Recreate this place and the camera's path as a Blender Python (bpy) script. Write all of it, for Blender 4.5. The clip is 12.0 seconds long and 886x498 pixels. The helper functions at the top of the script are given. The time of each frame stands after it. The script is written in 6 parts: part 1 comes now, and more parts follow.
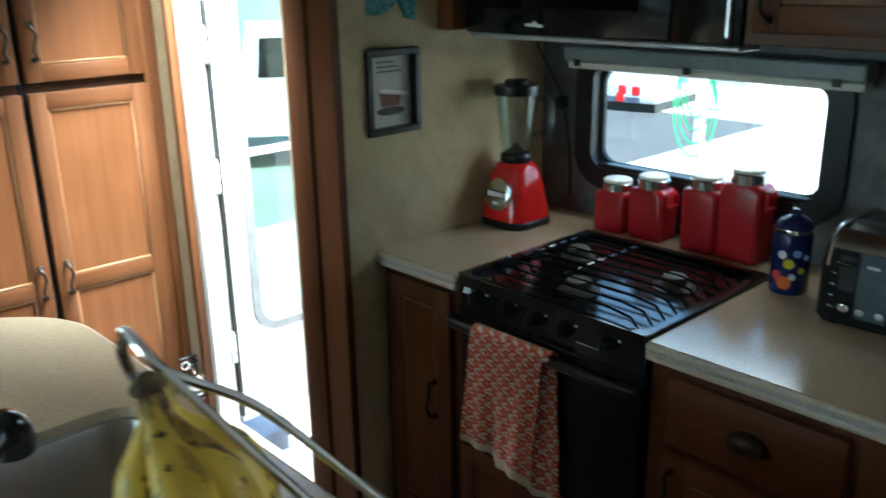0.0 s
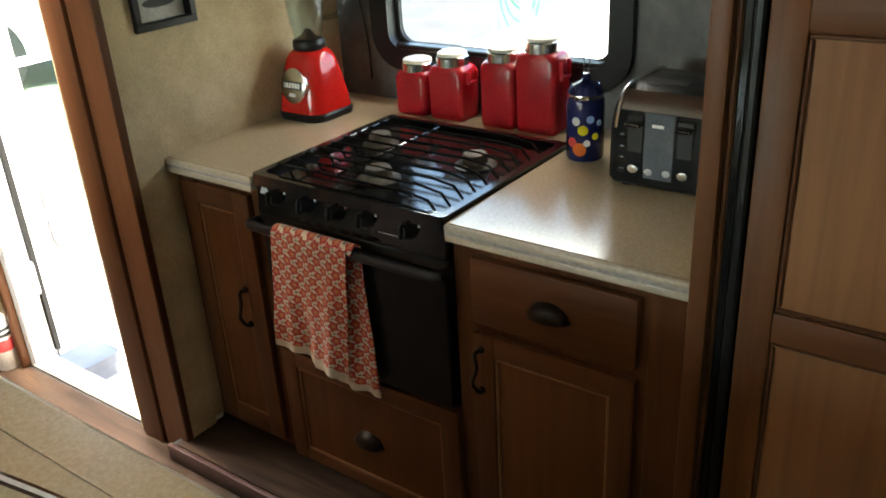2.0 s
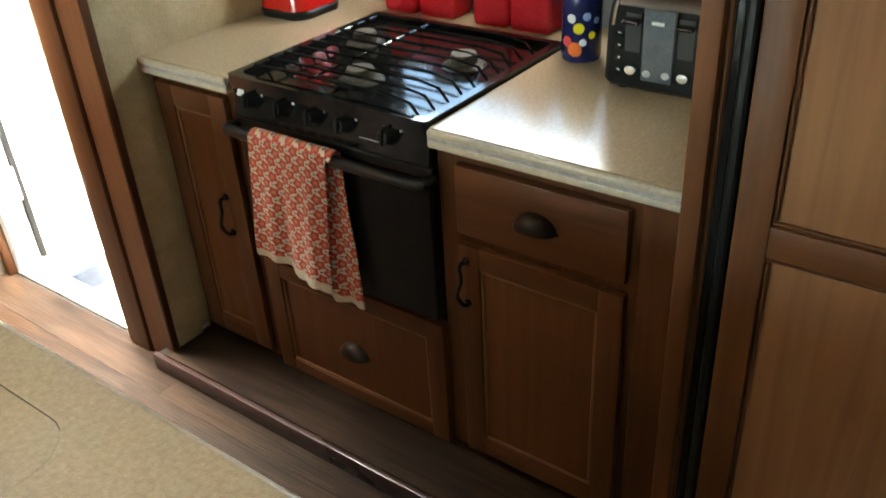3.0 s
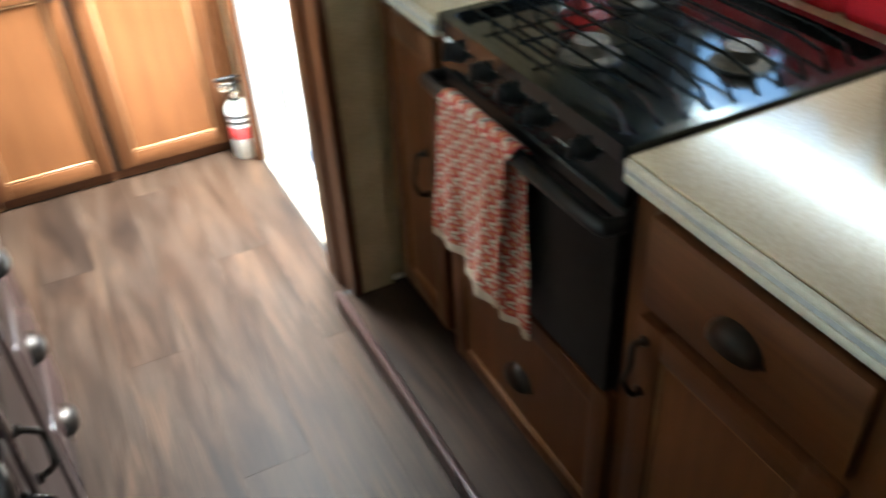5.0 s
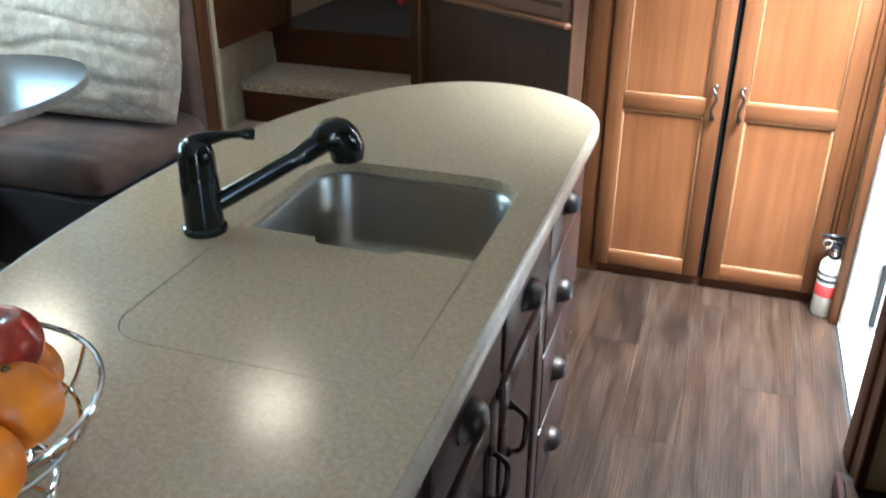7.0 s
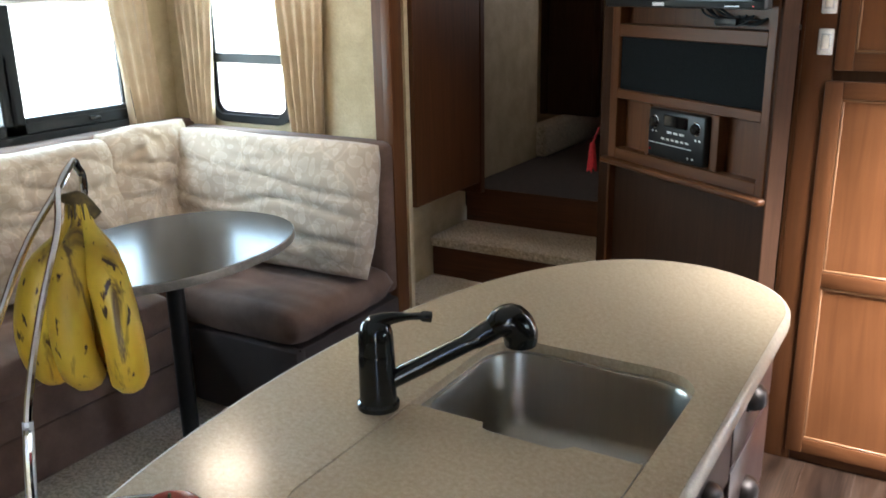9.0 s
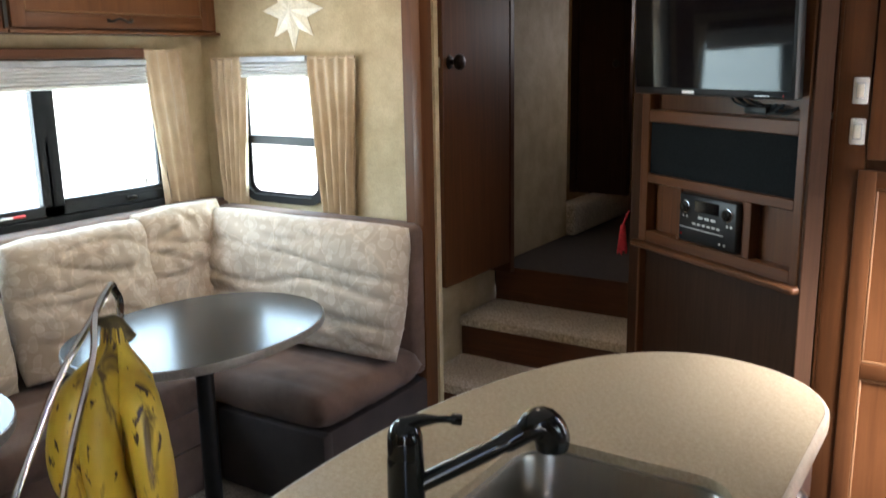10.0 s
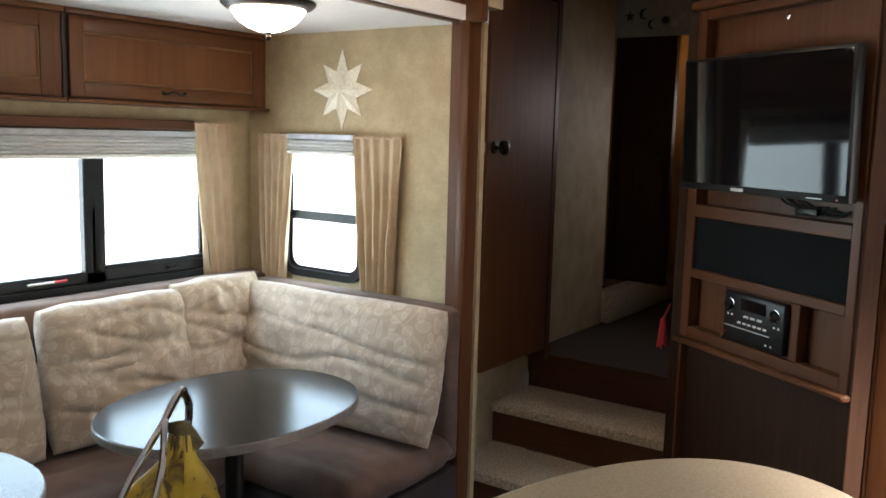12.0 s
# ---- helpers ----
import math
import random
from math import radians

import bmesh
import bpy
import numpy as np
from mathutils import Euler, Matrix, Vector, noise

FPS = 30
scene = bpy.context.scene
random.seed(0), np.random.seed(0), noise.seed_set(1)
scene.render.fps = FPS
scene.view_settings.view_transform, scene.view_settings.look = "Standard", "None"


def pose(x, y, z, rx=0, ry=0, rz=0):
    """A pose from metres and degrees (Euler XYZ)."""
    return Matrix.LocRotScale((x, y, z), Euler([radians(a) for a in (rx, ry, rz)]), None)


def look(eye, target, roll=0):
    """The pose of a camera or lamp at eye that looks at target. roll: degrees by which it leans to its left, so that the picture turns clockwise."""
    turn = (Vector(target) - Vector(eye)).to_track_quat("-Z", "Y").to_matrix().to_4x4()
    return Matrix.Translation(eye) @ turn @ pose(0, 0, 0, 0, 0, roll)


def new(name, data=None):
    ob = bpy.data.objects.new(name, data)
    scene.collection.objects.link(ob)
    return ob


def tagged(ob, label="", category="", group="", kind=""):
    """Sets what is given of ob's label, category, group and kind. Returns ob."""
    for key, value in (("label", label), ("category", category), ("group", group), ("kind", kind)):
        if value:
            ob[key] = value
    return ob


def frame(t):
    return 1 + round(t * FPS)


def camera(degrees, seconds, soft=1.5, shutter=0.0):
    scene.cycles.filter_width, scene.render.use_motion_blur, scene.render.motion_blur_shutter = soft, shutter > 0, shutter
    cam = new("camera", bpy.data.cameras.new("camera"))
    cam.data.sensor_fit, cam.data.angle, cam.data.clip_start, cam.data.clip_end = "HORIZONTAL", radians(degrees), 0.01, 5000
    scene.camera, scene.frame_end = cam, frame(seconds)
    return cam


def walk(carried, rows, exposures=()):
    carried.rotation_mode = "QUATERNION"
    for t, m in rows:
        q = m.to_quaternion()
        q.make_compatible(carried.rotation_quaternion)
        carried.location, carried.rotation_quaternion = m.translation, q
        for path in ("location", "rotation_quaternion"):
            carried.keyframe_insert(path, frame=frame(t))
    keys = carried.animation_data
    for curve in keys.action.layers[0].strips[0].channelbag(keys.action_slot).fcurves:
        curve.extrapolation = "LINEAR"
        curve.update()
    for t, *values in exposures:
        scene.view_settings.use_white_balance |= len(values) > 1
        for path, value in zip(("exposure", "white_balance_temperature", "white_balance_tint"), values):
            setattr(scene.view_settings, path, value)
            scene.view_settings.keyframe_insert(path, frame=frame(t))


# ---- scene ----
cam = camera(54.4, 12.0, 1.5, 0.5)
PATH = [
    (0, (0.339, 0.362, 1.564), (1.635, 1.755, 0.948), -1.0),
    (0.5, (0.406, 0.348, 1.542), (1.785, 1.623, 0.857), -1.5),
    (1, (0.442, 0.338, 1.534), (1.872, 1.515, 0.779), -2.2),
    (1.5, (0.464, 0.325, 1.53), (1.913, 1.449, 0.732), -2.8),
    (2, (0.479, 0.317, 1.521), (1.922, 1.409, 0.669), -3.4),
    (2.5, (0.507, 0.312, 1.505), (1.911, 1.381, 0.563), -3.7),
    (2.7, (0.524, 0.318, 1.499), (1.906, 1.378, 0.514), -3.7),
    (4.3, (0.941, 0.449, 1.411), (2.045, 1.608, 0.211), -3.1),
    (4.5, (1.002, 0.487, 1.418), (2.041, 1.691, 0.206), -3.0),
    (5, (1.093, 0.488, 1.429), (1.772, 1.938, 0.23), -3.4),
    (5.5, (1.191, 0.406, 1.429), (1.329, 2.028, 0.267), -2.6),
    (6, (1.198, 0.35, 1.435), (0.962, 2.006, 0.339), -2.0),
    (6.5, (1.177, 0.32, 1.443), (0.722, 1.988, 0.437), -1.1),
    (7, (1.16, 0.303, 1.457), (0.602, 2.001, 0.558), 0.3),
    (7.5, (1.148, 0.299, 1.475), (0.504, 2.02, 0.685), 0.9),
    (7.7, (1.151, 0.295, 1.483), (0.455, 2.011, 0.726), 1.1),
    (9.3, (1.17, 0.333, 1.524), (0.148, 1.965, 0.984), -1.1),
    (9.5, (1.163, 0.322, 1.523), (0.131, 1.958, 1.017), -0.9),
    (10, (1.158, 0.341, 1.571), (0.091, 1.976, 1.138), -1.0),
    (10.5, (1.143, 0.34, 1.594), (0.059, 1.993, 1.294), -0.4),
    (11, (1.122, 0.333, 1.614), (0.029, 1.995, 1.404), 0.2),
    (11.5, (1.11, 0.331, 1.605), (0.003, 1.983, 1.39), 0.9),
    (12, (1.097, 0.338, 1.602), (-0.036, 1.965, 1.338), 1.5),
]
walk(cam, [(t, look(eye, target, roll)) for t, eye, target, roll in PATH],
     [(0.0, 2.7, 6000, 0), (1.0, 2.85, 6200, 3), (2.0, 3.62, 7900, 11), (2.7, 4.15, 7800, 9), (4.3, 4.25, 7000, 3), (5.5, 4.0, 5900, 2), (7.0, 3.5, 5750, 5), (9.5, 3.2, 6700, 17), (10.5, 3.08, 6750, 18), (12.0, 2.78, 7000, 20)])

# ---- light ----
world = bpy.data.worlds.new("world")
scene.world = world
world.use_nodes = True
_wn = world.node_tree.nodes
_sky = _wn.new("ShaderNodeTexSky")
_sky.sky_type = "NISHITA"
_sky.sun_disc = False
_sky.sun_elevation, _sky.sun_rotation = radians(58), radians(185)
world.node_tree.links.new(_sky.outputs[0], _wn["Background"].inputs[0])
_wn["Background"].inputs[1].default_value = 0.15

_sun = new("sun", bpy.data.lights.new("sun", "SUN"))
_sun.data.energy, _sun.data.angle, _sun.data.color = 4.5, radians(0.5), (1.0, 0.95, 0.88)
_sun.matrix_basis = look((0, 0, 10), (0.3, 6.2, 0))


def window_light(name, eye, target, w, h, watts, color=(0.82, 0.93, 1.0), spread=180):
    ob = new(name, bpy.data.lights.new(name, "AREA"))
    ob.data.shape, ob.data.size, ob.data.size_y = "RECTANGLE", w, h
    ob.data.energy, ob.data.color = watts, color
    ob.data.spread = radians(spread)
    ob.matrix_basis = look(eye, target)
    return ob


window_light("daylight_dinette", (-1.97, 1.94, 1.31), (0, 1.94, 1.1), 1.9, 0.72, 6.6, (0.58, 0.87, 1.0))
window_light("daylight_small", (-1.50, 3.15, 1.30), (-1.3, 0, 1.1), 0.62, 0.70, 2.1, (0.58, 0.87, 1.0))
# stands in for bedroom light; added out of sight to brighten the hall
window_light("daylight_bedroom", (-0.36, 5.93, 1.62), (-0.55, 3.8, 0.2), 0.44, 0.80, 1.0, (0.95, 0.97, 1.0), 110)

window_light("daylight_entry", (1.66, 2.65, 1.73), (1.42, 2.74, 0.0), 0.60, 0.44, 12.0, (0.92, 0.96, 1.0), 96)
window_light("daylight_kitchen", (2.45, 1.57, 1.29), (1.7, 1.5, 0.6), 0.66, 0.08, 0.5, (1.0, 0.97, 0.90))


# ---- materials ----
def mat(name, color=(0.5, 0.5, 0.5), rough=0.5, metal=0.0, **extra):
    m = bpy.data.materials.new(name)
    m.use_nodes = True
    b = m.node_tree.nodes["Principled BSDF"]
    b.inputs["Base Color"].default_value = (*color, 1)
    b.inputs["Roughness"].default_value = rough
    b.inputs["Metallic"].default_value = metal
    for k, v in extra.items():
        b.inputs[k.replace("_", " ")].default_value = v
    return m


def nd(m, kind, **values):
    n = m.node_tree.nodes.new(kind)
    for k, v in values.items():
        n.inputs[k.replace("_", " ")].default_value = v
    return n


def wire(m, a, b):
    m.node_tree.links.new(a, b)


def coords(m, scale=(1, 1, 1), spread=0.0):
    """Object coordinates, scaled; spread shifts them from object to object."""
    tc, mp = nd(m, "ShaderNodeTexCoord"), nd(m, "ShaderNodeMapping")
    mp.inputs["Scale"].default_value = scale
    wire(m, tc.outputs["Object"], mp.inputs["Vector"])
    if spread:
        oi = nd(m, "ShaderNodeObjectInfo")
        mul = nd(m, "ShaderNodeMath")
        mul.operation = "MULTIPLY"
        mul.inputs[1].default_value = spread
        wire(m, oi.outputs["Random"], mul.inputs[0])
        wire(m, mul.outputs[0], mp.inputs["Location"])
    return mp.outputs[0]


def ramp(m, fac, *stops):
    r = nd(m, "ShaderNodeValToRGB")
    e = r.color_ramp.elements
    while len(e) < len(stops):
        e.new(0.5)
    for el, (p, c) in zip(e, stops):
        el.position, el.color = p, (*c, 1)
    wire(m, fac, r.inputs[0])
    return r.outputs[0]


def mixc(m, fac, a, b, blend="MIX"):
    x = nd(m, "ShaderNodeMix")
    x.data_type, x.blend_type = "RGBA", blend
    for sock, v in ((x.inputs[0], fac), (x.inputs[6], a), (x.inputs[7], b)):
        if isinstance(v, bpy.types.NodeSocket):
            wire(m, v, sock)
        elif isinstance(v, tuple):
            sock.default_value = (*v, 1)
        else:
            sock.default_value = v
    return x.outputs[2]


def noise_of(m, vec, scale, detail=3.0, rough=0.55, distort=0.0):
    n = nd(m, "ShaderNodeTexNoise", Scale=scale, Detail=detail, Roughness=rough, Distortion=distort)
    wire(m, vec, n.inputs["Vector"])
    return n.outputs["Fac"]


def bump(m, height, strength=0.2, dist=0.002):
    b = nd(m, "ShaderNodeBump", Strength=strength, Distance=dist)
    wire(m, height, b.inputs["Height"])
    wire(m, b.outputs[0], m.node_tree.nodes["Principled BSDF"].inputs["Normal"])


def base(m, sock, key="Base Color"):
    wire(m, sock, m.node_tree.nodes["Principled BSDF"].inputs[key])


def wood(name, dark, light, scale, rough=0.42, spread=7.0):
    m = mat(name, light, rough, Coat_Weight=0.05, Coat_Roughness=0.3, Specular_IOR_Level=0.22)
    v = coords(m, scale, spread)
    fine = noise_of(m, v, 1.0, 6, 0.55, 1.4)
    col = ramp(m, fine, (0.15, dark), (0.85, light))
    big = noise_of(m, coords(m, (3, 3, 3), 3.0), 1.0, 2)
    shade = ramp(m, big, (0.3, (0.82, 0.8, 0.78)), (0.7, (1.1, 1.08, 1.05)))
    base(m, mixc(m, 1.0, col, shade, "MULTIPLY"))
    pores = noise_of(m, coords(m, tuple(s * 3 for s in scale), spread), 1.0, 2)
    bump(m, pores, 0.12, 0.001)
    base(m, ramp(m, big, (0.3, (rough - 0.06,) * 3), (0.7, (rough + 0.1,) * 3)), "Roughness")
    return m


CH_D, CH_L = (0.070, 0.025, 0.009), (0.145, 0.055, 0.020)
cherry_v = wood("cherry_upright", CH_D, CH_L, (30, 30, 1.6))
cherry_h = wood("cherry_level", CH_D, CH_L, (1.6, 1.6, 30))
# paler copy of the cherry, partly for doorway light on the pantry panels
PD, PL = (0.095, 0.034, 0.012), (0.185, 0.071, 0.026)
cherry_panel = wood("cherry_panel", PD, PL, (22, 22, 1.2))
# paler than cherry_panel, partly to paint the reflection on these doors
fridge_panel_lit = wood("refrigerator_panel_lit", (0.165, 0.072, 0.032), (0.29, 0.138, 0.063), (26, 26, 1.3))
# pale bead colour: worn edges plus the light they catch
cherry_edge = wood("cherry_worn_lit_edge", (0.17, 0.083, 0.038), (0.28, 0.145, 0.07), (40, 40, 3))
espresso_v = wood("espresso_upright", (0.026, 0.014, 0.013), (0.055, 0.031, 0.028), (70, 70, 2.5), 0.3)
walnut_v = wood("walnut_upright", (0.06, 0.022, 0.01), (0.12, 0.046, 0.02), (60, 60, 2.5), 0.4)
walnut_h = wood("walnut_level", (0.06, 0.022, 0.01), (0.12, 0.046, 0.02), (2.5, 2.5, 60), 0.4)


def mottled(name, c1, c2, scale, rough=0.5, bump_s=0.1, fine=400, vary=0.0, **extra):
    m = mat(name, c1, rough, **extra)
    v = coords(m)
    big = noise_of(m, v, scale, 5, 0.6)
    small = noise_of(m, v, fine, 2, 0.5)
    col = ramp(m, big, (0.35, c1), (0.65, c2))
    col = mixc(m, 1.0, col, ramp(m, small, (0.3, (0.86,) * 3), (0.7, (1.1,) * 3)), "MULTIPLY")
    base(m, col)
    bump(m, small, bump_s, 0.002)
    return m


wallpaper = mottled("textured_wallpaper", (0.40, 0.31, 0.176), (0.50, 0.395, 0.238), 9, 0.7, 0.25, 260)
backsplash = mottled("grey_stone_laminate", (0.060, 0.059, 0.058), (0.125, 0.120, 0.114), 14, 0.5, 0.06, 180)
ceiling_white = mottled("ceiling_panel", (0.74, 0.73, 0.70), (0.80, 0.79, 0.76), 3, 0.7, 0.05, 300)
laminate = mottled("speckled_laminate", (0.425, 0.333, 0.215), (0.515, 0.415, 0.285), 130, 0.175, 0.006, 620)
laminate_edge = mottled("laminate_edge", (0.42, 0.35, 0.26), (0.50, 0.43, 0.33), 90, 0.3, 0.01, 500)
laminate_stripe = mottled("edge_inlay", (0.30, 0.27, 0.25), (0.40, 0.37, 0.35), 60, 0.3, 0.03, 300)
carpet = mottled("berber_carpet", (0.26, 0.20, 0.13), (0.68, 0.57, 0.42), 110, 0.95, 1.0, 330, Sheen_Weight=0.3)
# dark carpet, its colour deepened to offset the added bedroom lamp
dark_dimmed_carpet = mottled("dark_dimmed_carpet", (0.026, 0.018, 0.014), (0.045, 0.033, 0.026), 40, 0.95, 0.6, 330)
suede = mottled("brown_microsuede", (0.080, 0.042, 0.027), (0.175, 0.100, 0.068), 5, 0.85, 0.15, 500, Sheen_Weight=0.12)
# darker copy of the suede: shade low on the bench put into its colour
suede_shaded = mottled("shaded_microsuede", (0.028, 0.017, 0.014), (0.045, 0.028, 0.023), 6, 0.8, 0.15, 500, Sheen_Weight=0.08)
table_top = mottled("pewter_laminate", (0.022, 0.019, 0.017), (0.040, 0.035, 0.031), 90, 0.19, 0.008, 380, Specular_IOR_Level=0.12)
wall_white = mottled("moulded_white_plastic", (0.78, 0.79, 0.79), (0.84, 0.84, 0.84), 5, 0.4, 0.03, 200)
grass = mottled("dry_campsite_grass", (0.22, 0.26, 0.19), (0.34, 0.38, 0.30), 0.4, 0.95, 1.0, 60)
gravel = mottled("pale_gravel", (0.50, 0.49, 0.46), (0.62, 0.61, 0.58), 4, 0.95, 0.8, 70)
asphalt = mottled("dark_asphalt", (0.035, 0.036, 0.04), (0.06, 0.06, 0.065), 3, 0.9, 0.5, 90)
black_gloss = mottled("black_enamel", (0.006, 0.007, 0.007), (0.010, 0.011, 0.011), 20, 0.12, 0.01, 200)
black_satin = mottled("black_satin", (0.007, 0.007, 0.0075), (0.012, 0.012, 0.012), 20, 0.35, 0.05, 300, Specular_IOR_Level=0.28)
oven_black = mottled("oven_door_black", (0.008, 0.008, 0.009), (0.013, 0.013, 0.014), 20, 0.42, 0.03, 300, Specular_IOR_Level=0.2)
black_rubber = mottled("black_rubber", (0.009, 0.009, 0.0095), (0.016, 0.016, 0.016), 30, 0.6, 0.1, 300, Specular_IOR_Level=0.3)
bronze = mottled("oil_rubbed_bronze", (0.016, 0.012, 0.010), (0.035, 0.026, 0.02), 60, 0.38, 0.05, 300, Metallic=0.7)
cast_iron = mottled("burner_iron", (0.06, 0.052, 0.04), (0.13, 0.11, 0.085), 70, 0.7, 0.2, 300)
speaker_cloth = mottled("speaker_cloth", (0.006, 0.008, 0.009), (0.014, 0.016, 0.018), 300, 0.95, 0.1, 600, Specular_IOR_Level=0.1)
red_glaze = mottled("red_ceramic_glaze", (0.36, 0.010, 0.018), (0.44, 0.016, 0.024), 9, 0.2, 0.02, 150)
red_plastic = mottled("red_plastic", (0.50, 0.012, 0.010), (0.58, 0.018, 0.014), 9, 0.18, 0.02, 150)
cobalt = mottled("cobalt_glaze", (0.008, 0.012, 0.055), (0.014, 0.02, 0.085), 12, 0.14, 0.02, 150)
white_plastic = mottled("white_plastic", (0.72, 0.71, 0.66), (0.78, 0.77, 0.72), 9, 0.35, 0.02, 200)
cream_lid = mottled("cream_lid", (0.72, 0.68, 0.58), (0.8, 0.76, 0.66), 9, 0.4, 0.02, 200)
paper = mottled("grey_print_paper", (0.42, 0.43, 0.41), (0.52, 0.53, 0.50), 14, 0.8, 0.02, 200)
curtain_cloth = mottled("tan_curtain_cloth", (0.46, 0.34, 0.215), (0.55, 0.42, 0.28), 12, 0.9, 0.4, 700, Sheen_Weight=0.2)
shade_cloth = mottled("pleated_shade_cloth", (0.60, 0.60, 0.59), (0.70, 0.70, 0.69), 6, 0.8, 0.1, 300)
white_paint = mottled("white_vehicle_paint", (0.78, 0.79, 0.80), (0.84, 0.84, 0.85), 2, 0.3, 0.01, 60)
frame_grey = mottled("grey_aluminium", (0.40, 0.41, 0.42), (0.52, 0.53, 0.54), 20, 0.4, 0.05, 300, Metallic=0.6)
door_grey = mottled("grey_window_gasket", (0.16, 0.165, 0.17), (0.22, 0.225, 0.23), 20, 0.5, 0.05, 300)
tote_blue = mottled("blue_grey_plastic", (0.09, 0.105, 0.14), (0.13, 0.15, 0.19), 9, 0.45, 0.03, 200)
beige_metal = mottled("beige_threshold", (0.50, 0.40, 0.30), (0.62, 0.52, 0.40), 30, 0.35, 0.05, 300, Metallic=0.3)
toaster_band = mottled("dark_brushed_steel", (0.62, 0.60, 0.57), (0.72, 0.70, 0.66), 30, 0.25, 0.01, 300, Metallic=1.0)
toaster_grey = mottled("charcoal_toaster_paint", (0.010, 0.011, 0.012), (0.018, 0.020, 0.022), 12, 0.38, 0.02, 260, Specular_IOR_Level=0.14)
capiz = mottled("pearl_shell_panes", (0.70, 0.62, 0.46), (0.86, 0.80, 0.66), 12, 0.4, 0.1, 120)
teal_weave = mottled("teal_painted_weave", (0.02, 0.13, 0.15), (0.16, 0.42, 0.44), 90, 0.7, 0.8, 200)
red_tassel = mottled("red_tassel_thread", (0.45, 0.02, 0.03), (0.6, 0.04, 0.05), 90, 0.9, 0.8, 500)
grey_valance = mottled("grey_metal_valance", (0.20, 0.22, 0.22), (0.28, 0.30, 0.30), 9, 0.4, 0.05, 200)
print_green = mat("green_hose_rubber", (0.02, 0.35, 0.12), 0.4)
lens_red = mat("red_lens", (0.7, 0.02, 0.02), 0.2)
paint_yellow = mat("yellow_glaze", (0.7, 0.6, 0.03), 0.2)
paint_orange = mat("orange_glaze", (0.75, 0.16, 0.03), 0.2)
paint_sky = mat("pale_blue_glaze", (0.25, 0.4, 0.7), 0.2)
ink = mat("dark_ink", (0.03, 0.03, 0.03), 0.7)
label_white = mat("label_white", (0.75, 0.75, 0.74), 0.5)
label_red = mat("label_red", (0.6, 0.05, 0.05), 0.5)
chrome = mat("chrome", (0.72, 0.73, 0.74), 0.08, 1.0)
rubber_clear = mat("clear_sleeve", (0.45, 0.47, 0.47), 0.25)


def brushed(name, color, rough, scale):
    m = mat(name, color, rough, 1.0)
    n = noise_of(m, coords(m, scale), 1.0, 3)
    base(m, ramp(m, n, (0.3, (rough - 0.015,) * 3), (0.7, (rough + 0.03,) * 3)), "Roughness")
    base(m, ramp(m, n, (0.3, tuple(c * 0.95 for c in color)), (0.7, color)))
    return m


steel = brushed("brushed_steel", (0.37, 0.345, 0.30), 0.30, (170, 170, 7))
# dark wood; also carries painted shade on the pantry side and hall wall
dark_shaded_walnut = wood("dark_shaded_walnut_upright", (0.030, 0.013, 0.007), (0.062, 0.029, 0.015), (50, 50, 2.5), 0.6)
dark_shaded_walnut.node_tree.nodes["Principled BSDF"].inputs["Specular IOR Level"].default_value = 0.12
dark_shaded_walnut.node_tree.nodes["Principled BSDF"].inputs["Coat Weight"].default_value = 0.0
steel_lid = brushed("brushed_lid_ring", (0.62, 0.61, 0.58), 0.22, (8, 8, 600))


def glass(name, tint=(1, 1, 1), gloss=1.0):
    m = bpy.data.materials.new(name)
    m.use_nodes = True
    t = m.node_tree
    t.nodes.clear()
    out, mx = t.nodes.new("ShaderNodeOutputMaterial"), t.nodes.new("ShaderNodeMixShader")
    tr, gl, lw = t.nodes.new("ShaderNodeBsdfTransparent"), t.nodes.new("ShaderNodeBsdfGlossy"), t.nodes.new("ShaderNodeLayerWeight")
    pw, fr = t.nodes.new("ShaderNodeMath"), t.nodes.new("ShaderNodeMath")
    tr.inputs[0].default_value, gl.inputs["Roughness"].default_value = (*tint, 1), 0.02
    pw.operation, fr.operation = "POWER", "MULTIPLY_ADD"
    lw.inputs[0].default_value, pw.inputs[1].default_value, fr.inputs[1].default_value, fr.inputs[2].default_value = 0.5, 5.0, 0.9 * gloss, 0.04 * gloss
    t.links.new(lw.outputs["Facing"], pw.inputs[0])
    t.links.new(pw.outputs[0], fr.inputs[0])
    t.links.new(fr.outputs[0], mx.inputs[0])
    t.links.new(tr.outputs[0], mx.inputs[1])
    t.links.new(gl.outputs[0], mx.inputs[2])
    t.links.new(mx.outputs[0], out.inputs[0])
    return m


pane_glass = glass("window_glass", (0.97, 0.98, 0.98))
door_glass = glass("tinted_door_glass", (0.50, 0.60, 0.61))
kitchen_glass = glass("tinted_kitchen_glass", (0.80, 0.88, 0.90))
jar_glass = glass("jar_glass", (0.80, 0.83, 0.82))
tv_glass = mat("tv_screen", (0.003, 0.003, 0.004), 0.05, Specular_IOR_Level=0.24)


def glowing(name, color, power):
    m = mat(name, (0.85, 0.83, 0.78), 0.35)
    b = m.node_tree.nodes["Principled BSDF"]
    b.inputs["Emission Color"].default_value, b.inputs["Emission Strength"].default_value = (*color, 1), power
    return m


lamp_glass = glowing("frosted_lamp_glass", (1.0, 0.86, 0.66), 3.0)
lamp_glass_bright = glowing("frosted_lamp_glass_bright", (1.0, 0.84, 0.62), 2.2)
bedside_shade = glowing("amber_lamp_shade", (1.0, 0.45, 0.12), 0.45)


